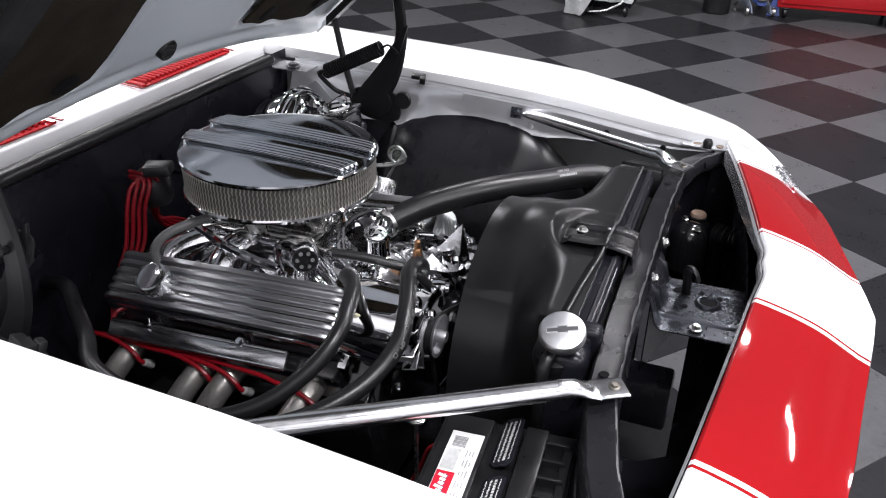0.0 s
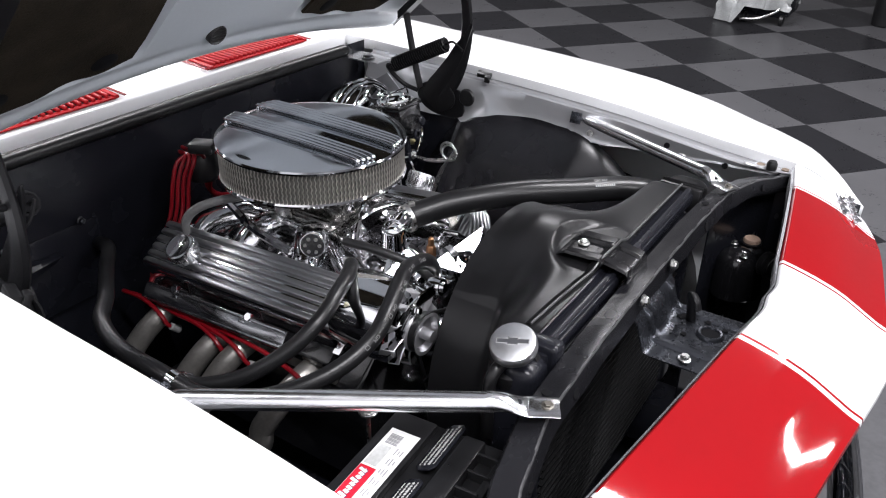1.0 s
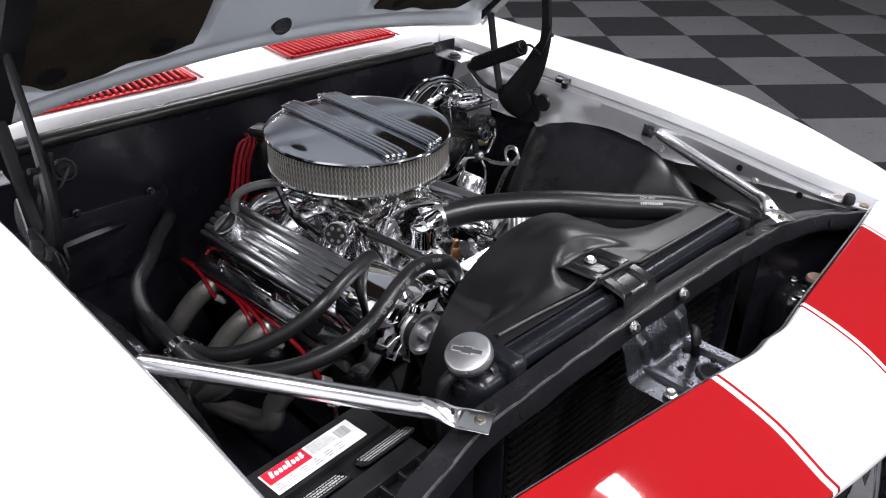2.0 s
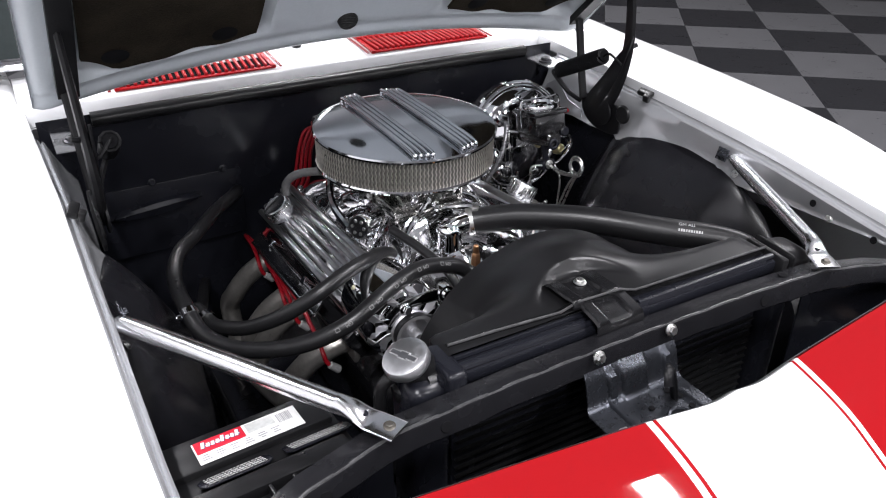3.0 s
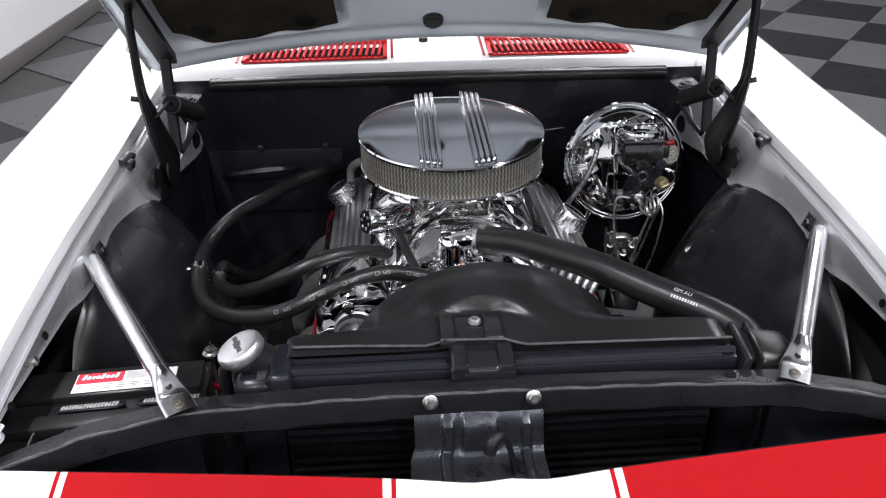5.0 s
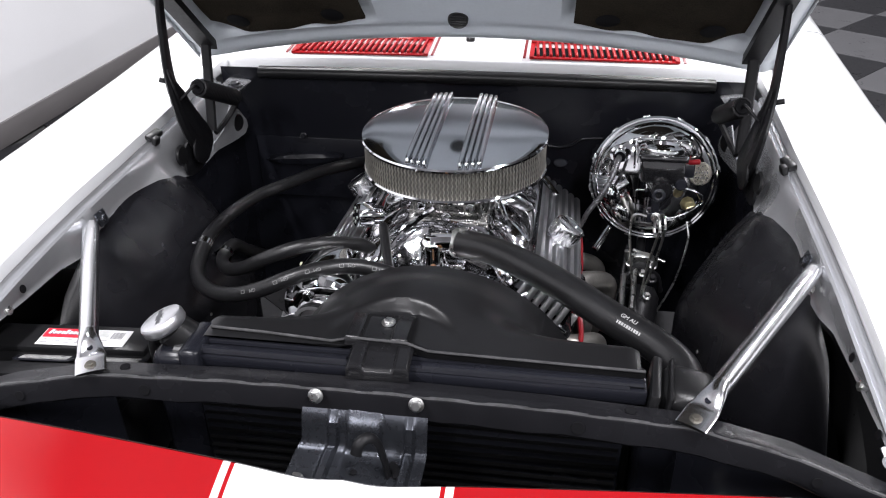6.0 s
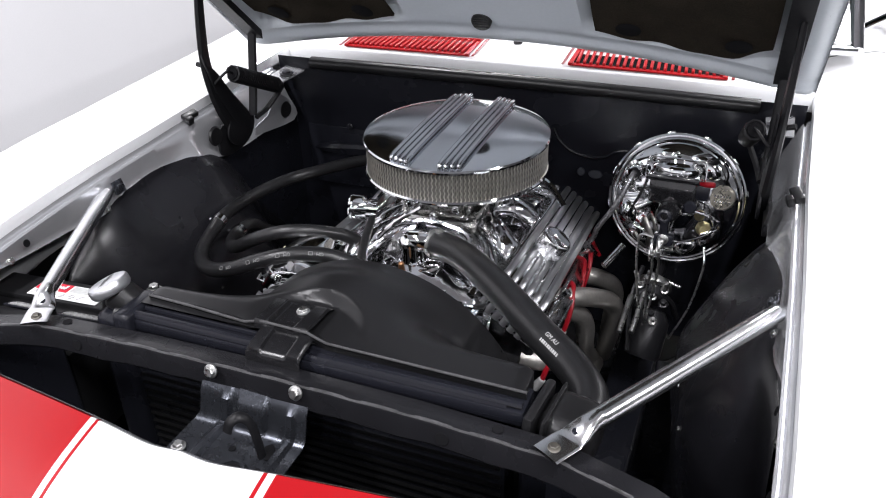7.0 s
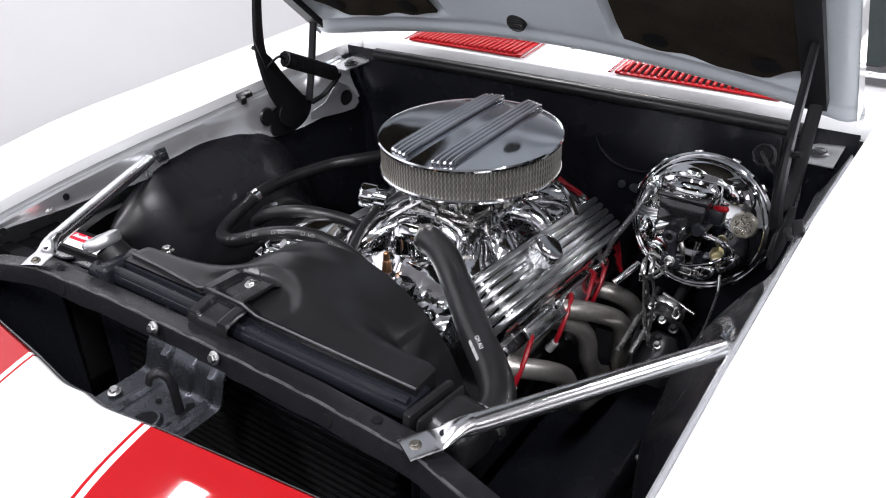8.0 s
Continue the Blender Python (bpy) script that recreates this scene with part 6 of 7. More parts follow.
for s in (-1, 1):
    bm = nb()
    M = pose(-0.255, 0.332, 0.652, -4, 0, 0) @ pose(0, 0, 0, 0, -48, 0) if s < 0 else pose(0.247, 0.272, 0.650, -5, 0, 0) @ pose(0, 0, 0, 0, 52, 0)
    box(bm, None, (0.034, 0.37, 0.006), M, 0.002)
    for i in range(2):
        box(bm, None, (0.004, 0.365, 0.003), M @ pose(-0.013 + i * 0.026, 0, 0.004), 0.0012, 1)
    for yy in (-0.08, 0.1):
        box(bm, None, (0.006, 0.014, 0.05), M @ pose(-s * 0.006, yy, -0.02), 0.001, 1)
    part("wire_loom", bm, surf("loom_steel", (0.55, 0.56, 0.58), 0.2, 1.0, var=0.1, vscale=20, gscale=60), engine, "polished ignition lead rail")
    for i, y in enumerate((0.085, 0.235, 0.295, 0.445)):
        yy = y - 0.02
        y_start = max(0.125, y + 0.035)
        bm = nb()
        if s < 0:
            tube(bm, [(-0.254, 0.52, 0.630 - 0.004 * i), (-0.262, max(y_start + 0.10, 0.23), 0.629 - 0.004 * i), (-0.267, y_start + 0.042, 0.626), (-0.269, (y_start + yy) / 2 + 0.03, 0.620), (-0.272, yy + 0.03, 0.608), (-0.270, yy + 0.022, 0.594), (-0.264, yy + 0.018, 0.584)], 0.0042, 8, 8)
        else:
            yy = (0.082, 0.236, 0.332, 0.392)[i]
            tube(bm, [(0.236, yy + 0.034, 0.656), (0.251, yy + 0.016, 0.661), (0.256, yy - 0.004, 0.652), (0.258, yy - 0.022, 0.634), (0.255, yy - 0.036, 0.610), (0.249, yy - 0.040, 0.588)], 0.0048, 8, 8)
        part("spark_lead", bm, WIRE_RED, engine, "red ignition lead")
        part("plug_boot", cyl(nb(), (-0.266, yy + 0.018, 0.587), (-0.248, yy + 0.016, 0.570), 0.007, 0.008, 12, 0.002) if s < 0 else cyl(nb(), (0.251, yy - 0.040, 0.592), (0.236, yy - 0.040, 0.568), 0.007, 0.009, 12, 0.002), BOOT, engine)
        bm = nb()
        ln = DRIVER_TUBES[i] if s > 0 else [(-0.205, y + 0.03, 0.605), (-0.250, y + 0.035, 0.595), (-0.288, y + 0.050, 0.565), (-0.318, y + 0.072, 0.515), (-0.328, y + 0.10, 0.46), (-0.32, 0.45 + 0.02 * i, 0.34)]
        tube(bm, ln, 0.0215 if s < 0 else 0.0190, 18, 8)
        part("header_tube", bm, HEADER_COAT, engine, "satin grey exhaust header tube")
    part("header_flange", box(nb(), (s * 0.216, 0.285 - s * 0.015, 0.606), (0.012, 0.46, 0.05), bev=0.003), HEADER_COAT, engine)

# ---- battery ----
batt = thing("battery", "black car battery with red and white label", "battery", (-0.51, -0.24, 0.58))
BM = pose(-0.510, -0.283, 0.679, -1, 0, 4)
bm = nb()
box(bm, None, (0.262, 0.172, 0.17), BM, 0.006)
box(bm, None, (0.266, 0.176, 0.02), BM @ pose(0, 0, 0.078), 0.004)
case = part("case", bm, PLASTIC, batt)
bm = nb()
box(bm, None, (0.25, 0.06, 0.012), BM @ pose(0, 0.05, 0.092), 0.003)
box(bm, None, (0.24, 0.030, 0.020), BM @ pose(0.0, -0.036, 0.094), 0.004)
for x in (-0.07, -0.03, 0.01, 0.04, 0.07, 0.10):
    box(bm, None, (0.005, 0.05, 0.016), BM @ pose(x, -0.054, 0.0935), 0.002)
box(bm, None, (0.2, 0.012, 0.012), BM @ pose(0.0, -0.078, 0.0905), 0.003)
part("battery_cover", bm, PLASTIC, case)
bm = nb()
box(bm, None, (0.136, 0.041, 0.0012), BM @ pose(0.022, 0.046, 0.0992, 0, 0, 0), 0.0004, 1)
lab = part("battery_label", bm, LABEL_WHITE, batt, "white and red printed label")
bm = nb()
box(bm, None, (0.062, 0.022, 0.0012), BM @ pose(-0.013, 0.0545, 0.1002), 0.0004, 1)
part("label_panel", bm, LABEL_RED, lab)
for dx, dz, m in ((0.0008, 0.1009, INK_BLUE), (0.0, 0.1013, LABEL_WHITE)):
    bm = nb()
    for i in range(8):
        h = 0.011 if i in (0, 4, 7) else 0.007
        box(bm, None, (0.0042, h, 0.0005), BM @ pose(-0.034 + 0.0062 * i + dx, 0.0515 + h * 0.4 - dx, dz, 0, 0, -14))
        if i % 2:
            box(bm, None, (0.006, 0.0018, 0.0005), BM @ pose(-0.034 + 0.0062 * i + dx, 0.0535 - dx, dz))
    part("label_mark", bm, m, lab)
bm = nb()
for i in range(9):
    box(bm, None, (0.0008 if i % 3 else 0.0015, 0.017, 0.0008), BM @ pose(0.063 + 0.0021 * i, 0.052, 0.1001))
for r in range(3):
    for i in range(6):
        box(bm, None, (0.006 + 0.003 * ((i * 7 + r) % 3), 0.0011, 0.0008), BM @ pose(-0.036 + 0.018 * i, 0.039 - 0.004 * r, 0.1001))
part("label_print", bm, surf("ink_pale", (0.30, 0.30, 0.31), 0.5), lab)
bm = nb()
box(bm, None, (0.036, 0.017, 0.0008), BM @ pose(0.040, 0.0555, 0.1))
part("label_panel", bm, surf("label_grey", (0.5, 0.51, 0.5), 0.5, var=0.15, vscale=200), lab)
for cx in (0.092, -0.014):
    bm = nb()
    prism(bm, [(-0.045, -0.008), (-0.038, -0.015), (0.038, -0.015), (0.045, -0.008), (0.045, 0.008), (0.038, 0.015), (-0.038, 0.015), (-0.045, 0.008)], 0.002, BM @ pose(cx, -0.004, 0.0955, -24), 0.0008)
    rec = part("recess_panel", bm, BLACK, case, "octagonal recessed panel with pale scribble")
    bm = nb()
    for r in range(4):
        for i in range(16):
            w, turn = 0.0026 + 0.0022 * ((i * 5 + r * 3) % 4) / 4, 25 * math.sin(i * 2.3 + r * 1.7)
            box(bm, None, (w, 0.0011 + 0.0020 * ((i * 3 + r) % 3) / 2, 0.0006), BM @ pose(cx, -0.004, 0.0955, -24) @ pose(-0.036 + 0.0046 * i + 0.001 * r, 0.0095 - 0.0062 * r, 0.0026, 0, 0, turn))
    part("scribble", bm, surf("white_marker", (0.45, 0.45, 0.44), 0.6, var=0.3, vscale=200), rec)
bm = nb()
tube(bm, [(-0.405, -0.20, 0.722), (-0.392, -0.165, 0.705), (-0.378, -0.14, 0.64), (-0.37, -0.10, 0.55)], 0.0032, 8)
part("battery_cable", bm, WIRE_RED, batt, "red battery cable")
bm = nb()
bolt(bm, (-0.395, -0.145, 0.75), (0, 0, 1), 0.009, 0.01)
cyl(bm, (-0.395, -0.145, 0.62), (-0.395, -0.145, 0.75), 0.003, n=8)
part("hold_down", bm, STEEL, batt)

# ---- brake booster and master cylinder ----
booster = thing("brake_booster", "chrome brake booster with black master cylinder", "brake booster", (0.40, 0.55, 0.62))
BC, BD = Vector((0.402, 0.475, 0.764)), Vector((0.0, -1, 0.17)).normalized()
bfm = frame_of(BC, BC + BD)
bm = nb()
lathe(bm, [(0, -0.11), (0.0900, -0.105), (0.1150, -0.085), (0.1240, -0.05), (0.1250, -0.02), (0.1310, -0.018), (0.1350, -0.012), (0.1350, -0.004), (0.1315, 0.0), (0.1285, -0.001), (0.1270, 0.003), (0.1255, 0.007), (0.1225, 0.009), (0.1195, 0.008), (0.1150, 0.014), (0.1050, 0.022), (0.0900, 0.029), (0.0750, 0.034), (0.0600, 0.038), (0.040, 0.041), (0, 0.043)], bfm, 72)
shell = part("shell", bm, CHROME, booster, "mirror chrome booster shell")
for i in range(12):
    a = i * math.pi / 6 + 0.2
    part("crimp_tab", box(nb(), None, (0.006, 0.016, 0.012), bfm @ pose(0.1345 * math.cos(a), 0.1345 * math.sin(a), -0.010, 0, 0, math.degrees(a)), 0.002), ROD_CHROME, shell)
for a, wide, tall in ((107, 1.3, 1.0), (56, 1.4, 1.0), (200, 1.3, 2.4), (228, 1.1, 1.0), (292, 1.2, 1.0), (322, 1.2, 1.0)):
    bm = nb()
    lathe(bm, [(0, 0.006), (0.012, 0.0055), (0.018, 0.003), (0.0225, -0.002)], bfm @ pose(0, 0, 0, 0, 0, a) @ pose(0.092, 0, 0.0285) @ Matrix.Diagonal((0.85, wide, tall, 1)), 28)
    part("pressed_lobe", bm, CHROME, shell)
bm = nb()
lathe(bm, [(0, 0.008), (0.022, 0.008), (0.0245, 0.005), (0.026, -0.002)], bfm @ pose(0.088, 0.024, 0.029), 10)
plate = part("stamped_plate", bm, surf("stamped_zinc", (0.62, 0.58, 0.50), 0.3, 0.9, var=0.1, vscale=60), shell, "raised stamped plate with worn lettering")
bm = nb()
for r in range(2):
    for i in range(6):
        box(bm, None, (0.0028, 0.0045, 0.0008), bfm @ pose(0.088 - 0.0135 + 0.0054 * i, 0.029 - 0.011 * r, 0.0372))
part("stamped_print", bm, ROD_CHROME, plate)


def bl(x, f, u):
    """A point by the booster: x across, f forward of its rim, u up."""
    return bfm @ Vector((x, u + 0.016, 0.014 + 0.70 * f))


mfm = bfm @ pose(0, 0.016, 0.014) @ Matrix.Diagonal((1, 1, 0.70, 1))
bm = nb()
cyl(bm, bl(0, 0.04, 0), bl(0, 0.195, 0), 0.024, 0.020, 24, 0.004)
box(bm, None, (0.084, 0.05, 0.118), mfm @ pose(0.0, 0.036, 0.118), 0.006)
box(bm, None, (0.092, 0.012, 0.124), mfm @ pose(0.0, 0.060, 0.118), 0.003)
mcyl = part("master_cylinder", bm, BLACK_GLOSS, booster, "gloss black master cylinder")
bm = nb()
lathe(bm, [(0.036, -0.008), (0.044, -0.006), (0.046, 0.0), (0.044, 0.006), (0.037, 0.009), (0.034, 0.004), (0, 0.004)], mfm @ pose(0.0, 0.070, 0.112, -90, 0, 0) @ Matrix.Diagonal((1.0, 1.2, 1, 1)), 36)
part("reservoir_lid", bm, CHROME, mcyl, "chrome reservoir lid")
for pts, r, nm in (
    ([bl(-0.052, 0.118, 0.03), bl(-0.052, 0.118, 0.085), bl(-0.03, 0.118, 0.089), bl(0.03, 0.118, 0.089), bl(0.052, 0.118, 0.085), bl(0.052, 0.118, 0.03)], 0.002, "bail_wire"),
    ([bl(0.025, 0.140, 0.0), bl(0.05, 0.143, -0.002), bl(0.075, 0.135, -0.012), bl(0.082, 0.125, -0.032), bl(0.065, 0.13, -0.050), bl(0.03, 0.15, -0.062), bl(0.012, 0.16, -0.062)], 0.0030, "brake_line"),
    ([bl(0.025, 0.10, -0.005), bl(0.055, 0.105, -0.010), bl(0.085, 0.10, -0.022), bl(0.090, 0.095, -0.04), bl(0.06, 0.11, -0.052)], 0.0028, "brake_line"),
    ([bl(-0.02, 0.16, -0.060), bl(-0.042, 0.155, -0.058), bl(-0.050, 0.15, -0.075), bl(-0.046, 0.14, -0.14), bl(-0.03, 0.13, -0.24)], 0.0028, "coiled_line"),
    *[([bl(-0.004, 0.165, -0.062), Vector((0.396 + o, 0.285, 0.742))] + [Vector((0.394 + o + 0.003 * math.cos(q), 0.238 - 0.017 * math.cos(q) + o, 0.776 + 0.019 * math.sin(q))) for q in [-1.2 + i * 0.75 for i in range(11)]] + [Vector((0.398 + o, 0.255, 0.73)), Vector((0.392 + o, 0.28, 0.66)), Vector((0.385, 0.32, 0.56))], 0.0026, "coiled_line") for o in (-0.006, 0.005)],
    ([bl(0.07, 0.05, -0.09), bl(0.075, 0.07, -0.13), bl(0.06, 0.06, -0.22), bl(0.03, 0.05, -0.30)], 0.0025, "coiled_line"),
):
    part(nm, tube(nb(), pts, r, 8, 8), STEEL if nm == "coiled_line" else CHROME, mcyl, "thin bent steel line")
bm = nb()
box(bm, None, (0.036, 0.022, 0.04), mfm @ pose(-0.004, -0.062, 0.145), 0.003)
cyl(bm, bl(0.034, 0.09, 0.012), bl(0.036, 0.185, 0.012), 0.012, n=16, bev=0.003)
box(bm, None, (0.04, 0.03, 0.045), mfm @ pose(0.045, 0.032, 0.11), 0.005)
box(bm, None, (0.016, 0.07, 0.012), mfm @ pose(-0.006, -0.035, 0.150), 0.003)
lathe(bm, [(0.006, 0.004), (0.009, 0.006), (0.013, 0.004), (0.014, 0.0)], mfm @ pose(-0.006, -0.008, 0.197), 20)
part("valve_block", bm, BLACK, mcyl)
part("brass_valve", cyl(nb(), bl(0.062, 0.075, -0.045), bl(0.066, 0.105, -0.045), 0.015, 0.013, 8, 0.003), GOLD, mcyl, "gold-coloured valve")
part("nut", bolt(nb(), bl(-0.004, 0.166, -0.060), BD, 0.007, 0.006), STEEL, mcyl)
part("red_clip", cyl(nb(), bl(0.046, 0.12, 0.046), bl(0.072, 0.135, 0.052), 0.0055, n=10, bev=0.002), WIRE_RED, mcyl, "small red clip")
bm = nb()
lathe(bm, [(0, 0.02), (0.011, 0.02), (0.0135, 0.016), (0.0135, 0), (0.019, -0.002)], frame_of(BC + Vector((-0.080, -0.038, 0.070)), BC + Vector((-0.085, -0.5, 0.12))), 24)
part("check_valve", bm, CHROME, shell, "chrome check valve")
bm = nb()
tube(bm, [(0.321, 0.414, 0.836), (0.317, 0.402, 0.824), (0.306, 0.390, 0.796), (0.290, 0.382, 0.764), (0.276, 0.384, 0.740), (0.264, 0.390, 0.716), (0.256, 0.397, 0.690), (0.240, 0.40, 0.665)], 0.0054, 10, 8)
part("vacuum_hose", bm, surf("braided_line", (0.22, 0.22, 0.23), 0.3, 0.8, var=0.2, vscale=80), booster, "braided vacuum hose")
# steering gear deep in the driver side
sg = thing("steering_gear", "grey cast steering gear box with coupling", "steering gear", (0.40, 0.25, 0.42))
bm = nb()
lathe(bm, [(0, 0.0), (0.034, 0.0), (0.038, 0.01), (0.034, 0.08), (0.02, 0.10), (0, 0.10)], pose(0.385, 0.33, 0.47, -30, 10, 0), 24)
cyl(bm, (0.385, 0.39, 0.57), (0.40, 0.56, 0.64), 0.010, n=12)
cyl(bm, (0.384, 0.385, 0.575), (0.388, 0.41, 0.59), 0.030, n=20, bev=0.004)
tube(bm, [(0.34, 0.34, 0.56), (0.37, 0.37, 0.60), (0.42, 0.39, 0.58), (0.44, 0.42, 0.52)], 0.006, 8, 6)
tube(bm, [(0.36, 0.30, 0.50), (0.35, 0.36, 0.58), (0.36, 0.42, 0.63)], 0.005, 8, 6)
for i in range(5):
    bolt(bm, (0.385 + 0.028 * math.cos(i * 1.25), 0.375 + 0.02 * math.sin(i * 1.25), 0.575 + 0.02 * math.sin(i * 1.25)), (0, -0.5, 1), 0.007, 0.012)
part("gear_housing", bm, surf("cast_grey", (0.016, 0.016, 0.018), 0.35, 0.4, var=0.2, vscale=30), sg)

bm = nb()
lathe(bm, [(0.012, -0.012), (0.034, -0.010), (0.036, -0.004), (0.034, 0.004), (0.012, 0.006)], frame_of((0.388, 0.405, 0.600), (0.398, 0.56, 0.68)), 22)
part("flex_coupling", bm, STEEL, sg, "steel steering coupling disc")
for p, q, r in (((0.36, 0.39, 0.60), (0.352, 0.37, 0.645), 0.0045), ((0.41, 0.385, 0.595), (0.415, 0.362, 0.635), 0.0045), ((0.37, 0.42, 0.62), (0.44, 0.41, 0.60), 0.004), ((0.350, 0.356, 0.596), (0.343, 0.270, 0.560), 0.006), ((0.374, 0.372, 0.600), (0.366, 0.282, 0.556), 0.006)):
    part("coupling_bolt", cyl(nb(), p, q, r, n=10, bev=0.001), STEEL, sg)
part("coupling_tab", box(nb(), None, (0.016, 0.004, 0.022), pose(0.397, 0.452, 0.545, 0, 10, 0), 0.001), LABEL_WHITE, sg, "small white tag")
for x, y, z in ((0.362, 0.385, 0.606), (0.412, 0.382, 0.604), (0.39, 0.372, 0.59), (0.40, 0.33, 0.56)):
    part("cover_bolt", bolt(nb(), (x, y, z), (0, -0.6, 1), 0.006, 0.01), STEEL, sg)


# ---- things at the far side of the shop ----
wrap = thing("wrapped_part", "car part wrapped in crumpled clear plastic film", "wrapped part", (5.95, 0.75, 0))
bm = nb()
rows = []
for j in range(31):
    v = j / 30
    y = 1.06 - 0.56 * v
    low = 0.16 * max(0.0, min(1.0, (v - 0.30) / 0.12)) * (1 - 0.35 * v)
    top = 0.30 * math.sin(math.pi * (0.12 + 0.76 * v)) ** 0.6 + 0.03
    row = []
    for i in range(25):
        a = math.pi * i / 24
        n = 0.035 * noise.noise(Vector((i * 0.35, j * 0.3, 1.0))) + 0.012 * noise.noise(Vector((i * 1.3, j * 1.1, 3.0)))
        rise = math.sin(a) ** 0.55
        pinch = 0.62 + 0.38 * math.sin(math.pi * min(1.0, 0.1 + v * 1.1)) ** 0.5
        row.append((5.98 - (0.33 * pinch + n) * math.copysign(abs(math.cos(a)) ** 0.6, math.cos(a)), y + n * 0.5, 0.012 + low * (1 - rise) + top * rise + n * rise))
    rows.append(row)
sheet(bm, rows, 0.0)
part("film", bm, FILM, wrap)
part("wrapped_core", box(nb(), (6.02, 0.74, 0.15), (0.42, 0.46, 0.20), bev=0.04), BLACK, wrap, "dark part under the film")
part("core_rail", tube(nb(), [(5.74, 0.86, 0.03), (5.74, 0.72, 0.05), (5.78, 0.60, 0.11), (5.80, 0.56, 0.16)], 0.012, 8, 5), STEEL, wrap, "pale metal rail")
for y in (0.55, 0.84):
    part("caster", lathe(nb(), [(0, -0.02), (0.03, -0.02), (0.045, -0.012), (0.045, 0.012), (0.03, 0.02), (0, 0.02)], frame_of((5.80, y, 0.045), (5.80, y + 1, 0.045)), 18), RUBBER, wrap, "small black caster")
cart = thing("tool_cart", "glossy red rolling tool cart on black casters", "tool cart", (6.5, -1.1, 0))
bm = nb()
box(bm, (6.55, -1.12, 0.49), (0.5, 0.95, 0.80), bev=0.015)
part("cabinet", bm, TOOL_RED, cart)
for i in range(4):
    part("drawer", box(nb(), (6.294, -1.12, 0.21 + i * 0.18), (0.02, 0.9, 0.165), bev=0.006), TOOL_RED, cart)
    part("drawer_pull", box(nb(), (6.278, -1.12, 0.275 + i * 0.18), (0.015, 0.86, 0.018), bev=0.004), STEEL, cart)
for x in (6.36, 6.74):
    for y in (-1.52, -0.72):
        part("caster", lathe(nb(), [(0, -0.015), (0.035, -0.015), (0.042, -0.01), (0.042, 0.01), (0.035, 0.015), (0, 0.015)], frame_of((x, y, 0.042), (x, y + 1, 0.042)), 18), RUBBER, cart)
        part("caster_fork", box(nb(), (x, y, 0.086), (0.045, 0.05, 0.02), bev=0.005), STEEL, cart)
# round black bin and a low blue trolley jack between wrap and cart
waste_bin = thing("waste_bin", "round black plastic bin standing on the tiles", "bin", (6.33, -0.155, 0))
part("bin_body", lathe(nb(), [(0, 0.004), (0.108, 0.004), (0.114, 0.01), (0.128, 0.46), (0.134, 0.462), (0.134, 0.475), (0.124, 0.475), (0.110, 0.03), (0, 0.03)], pose(6.33, -0.155, 0), 32), RUBBER, waste_bin)
part("bin_band", lathe(nb(), [(0.124, 0.0), (0.129, 0.004), (0.129, 0.016), (0.126, 0.02)], pose(6.33, -0.155, 0.36), 32), RUBBER, waste_bin, "raised rim band")
JACK_BLUE = surf("jack_blue", (0.02, 0.06, 0.30), 0.35, 0, 0.3, var=0.2)
JACK_GREY = surf("jack_grey", (0.30, 0.34, 0.42), 0.4, 0.2, var=0.2)
jack = thing("trolley_jack", "low blue and grey trolley jack on the tiles", "jack", (6.55, -0.46, 0))
jm = pose(6.56, -0.46, 0, 0, 0, 14)
for sy in (-1, 1):
    bm = nb()
    prism(bm, [(-0.30, 0.03), (-0.24, 0.08), (0.05, 0.15), (0.28, 0.12), (0.30, 0.05), (0.1, 0.03)], 0.008, jm @ pose(0, sy * 0.08, 0, 90, 0, 0), 0.002)
    part("side_plate", bm, JACK_GREY, jack, "pale grey side plate")
part("lift_arm", tube(nb(), [jm @ Vector(p) for p in ((0.15, 0, 0.10), (0.0, 0, 0.11), (-0.18, 0, 0.10), (-0.26, 0, 0.11))], 0.03, 10, 4, squash=(1.4, 0.7)), JACK_BLUE, jack, "blue lifting arm")
part("saddle", lathe(nb(), [(0, 0.0), (0.04, 0.0), (0.055, 0.012), (0.055, 0.022), (0.04, 0.016), (0, 0.016)], jm @ pose(-0.26, 0, 0.13), 20), STEEL, jack, "round steel saddle")
part("handle_tube", tube(nb(), [jm @ Vector((0.14, -0.01, 0.12)), jm @ Vector((0.20, -0.02, 0.42)), jm @ Vector((0.26, -0.03, 0.72))], 0.022, 10, 4), JACK_BLUE, jack, "blue handle tube")
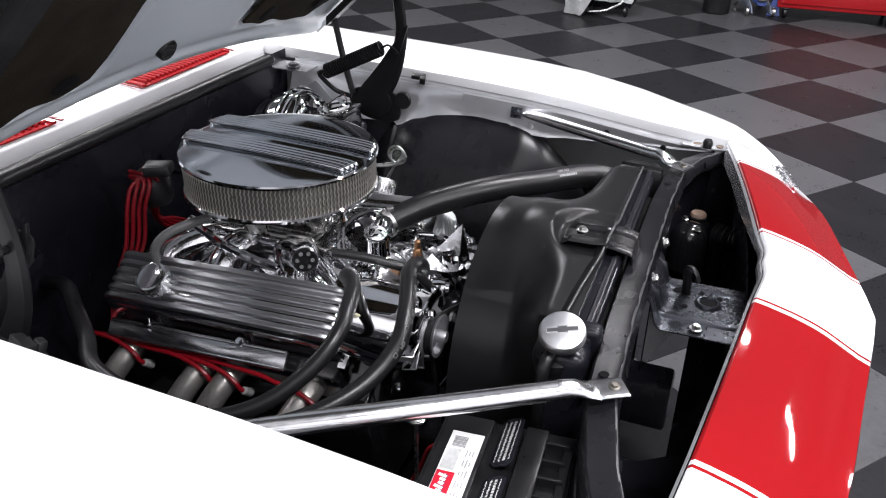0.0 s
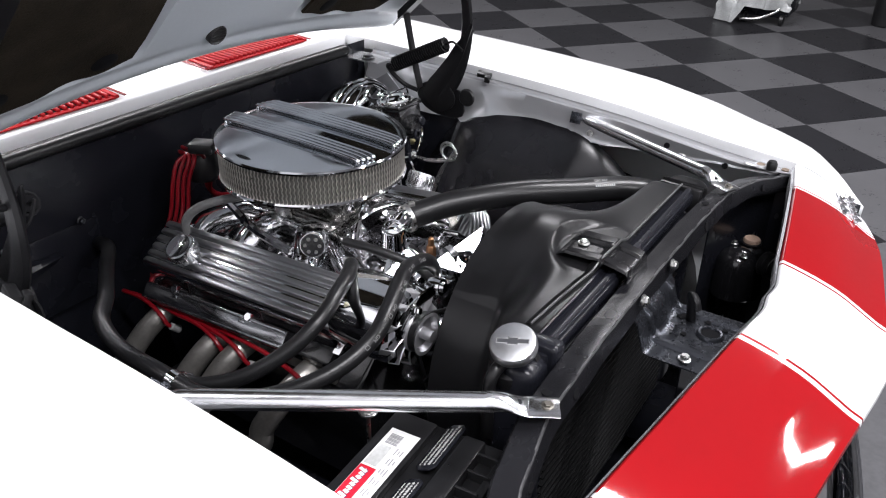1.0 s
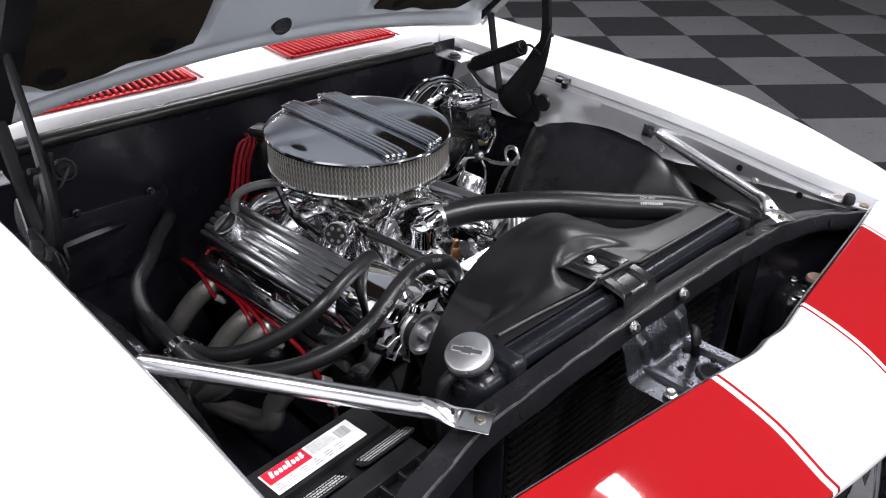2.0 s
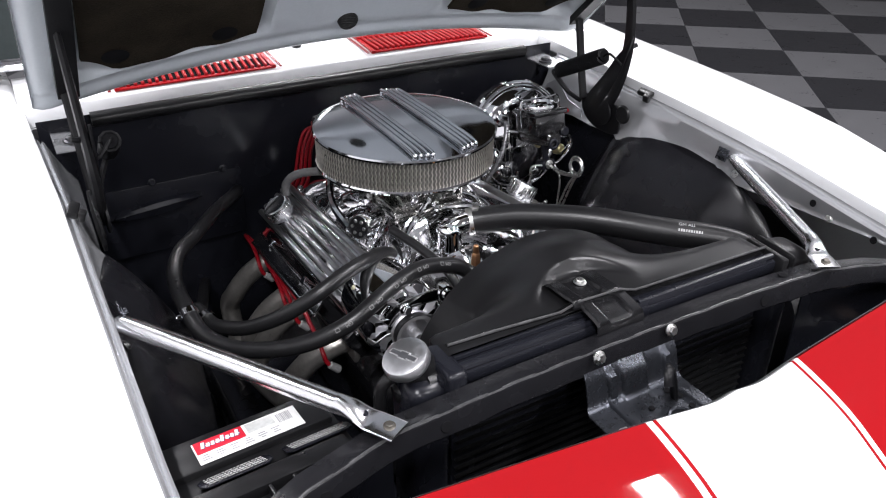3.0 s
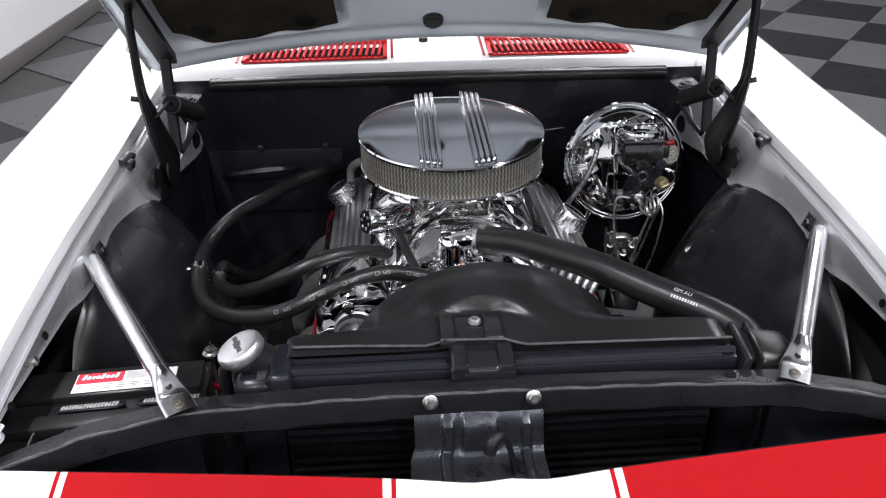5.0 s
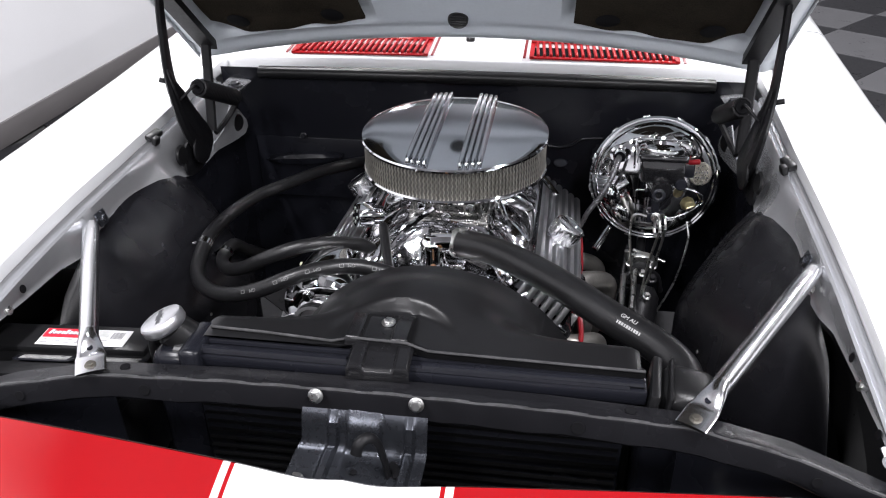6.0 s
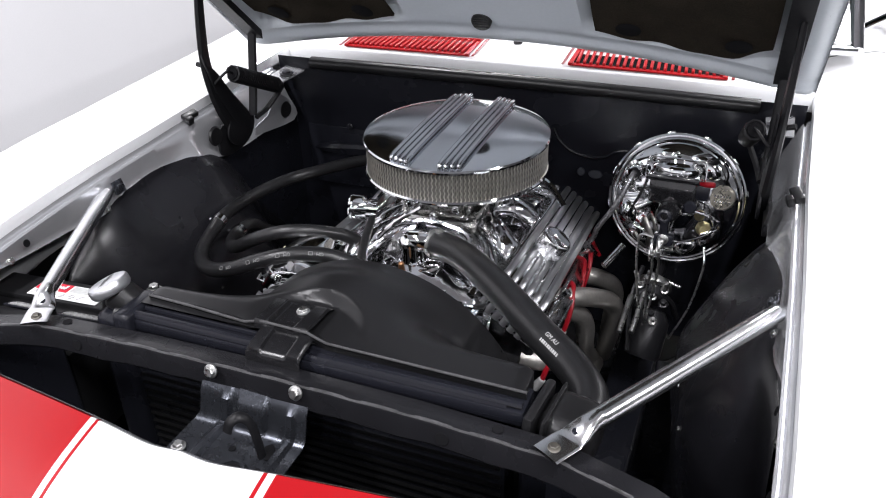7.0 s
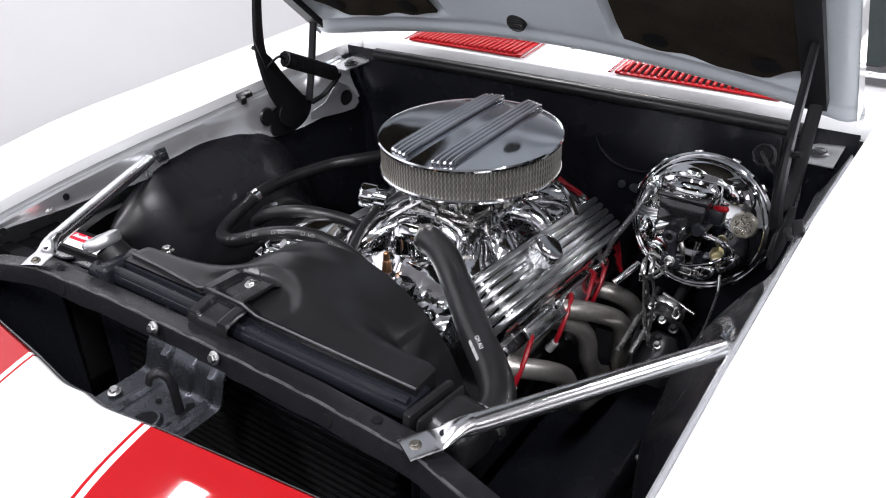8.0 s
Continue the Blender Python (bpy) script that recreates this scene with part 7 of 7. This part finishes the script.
for px, py in ((-0.24, 0.11), (-0.24, -0.11), (0.24, 0.11), (0.24, -0.11)):
    part("wheel", lathe(nb(), [(0, -0.015), (0.035, -0.015), (0.04, -0.01), (0.04, 0.01), (0.035, 0.015), (0, 0.015)], jm @ pose(px, py, 0.04, 90, 0, 0), 16), STEEL, jack)
stand = thing("axle_stand", "small blue axle stand beside the jack", "axle stand", (6.45, -0.63, 0))
part("stand_base", lathe(nb(), [(0, 0.0), (0.075, 0.0), (0.07, 0.02), (0.03, 0.13), (0.028, 0.16), (0, 0.16)], pose(6.45, -0.63, 0, 0, 0, 45), 4), JACK_BLUE, stand)
part("stand_post", lathe(nb(), [(0, 0.0), (0.014, 0.0), (0.014, 0.05), (0.03, 0.06), (0.03, 0.075), (0, 0.075)], pose(6.45, -0.63, 0.155), 12), STEEL, stand, "steel post")

# ---- floor tiles, laid as separate slabs ----
TILE = 0.609
ANG = radians(50.25)
OX, OY = 0.038, -0.426
light = dark = None
count = 0
gx, gy = Vector((math.cos(ANG), math.sin(ANG))), Vector((-math.sin(ANG), math.cos(ANG)))
rest = {0: nb(), 1: nb()}
for i in range(-40, 41):
    for j in range(-40, 41):
        c = Vector((OX, OY)) + gx * (TILE * (i + 0.5)) + gy * (TILE * (j + 0.5))
        if not (X0 + 0.1 < c.x < X1 - 0.1 and Y0 + 0.1 < c.y < Y1 - 0.1):
            continue
        k = (i + j) % 2
        near = -2.6 < c.x < 6.0 and -1.0 < c.y < 7.5
        if near and count < 290:
            me = light if k == 0 else dark
            if me is None:
                b = nb()
                box(b, (0, 0, 0), (TILE - 0.002, TILE - 0.002, 0.012), bev=0.0012, seg=1)
                ob = part("tile", b, TILE_LIGHT if k == 0 else TILE_DARK, floor, flat=True)
                if k == 0:
                    light = ob.data
                else:
                    dark = ob.data
            else:
                ob = new("tile", me)
                ob.parent = floor
            ob.matrix_basis = pose(c.x, c.y, -0.006, 0, 0, math.degrees(ANG))
            count += 1
        else:
            box(rest[k], None, (TILE - 0.002, TILE - 0.002, 0.012), pose(c.x, c.y, -0.006, 0, 0, math.degrees(ANG)))
for k, m in ((0, TILE_LIGHT), (1, TILE_DARK)):
    o = part("tile_field", rest[k], m, floor, flat=True)
    o["kind"] = "stuff"
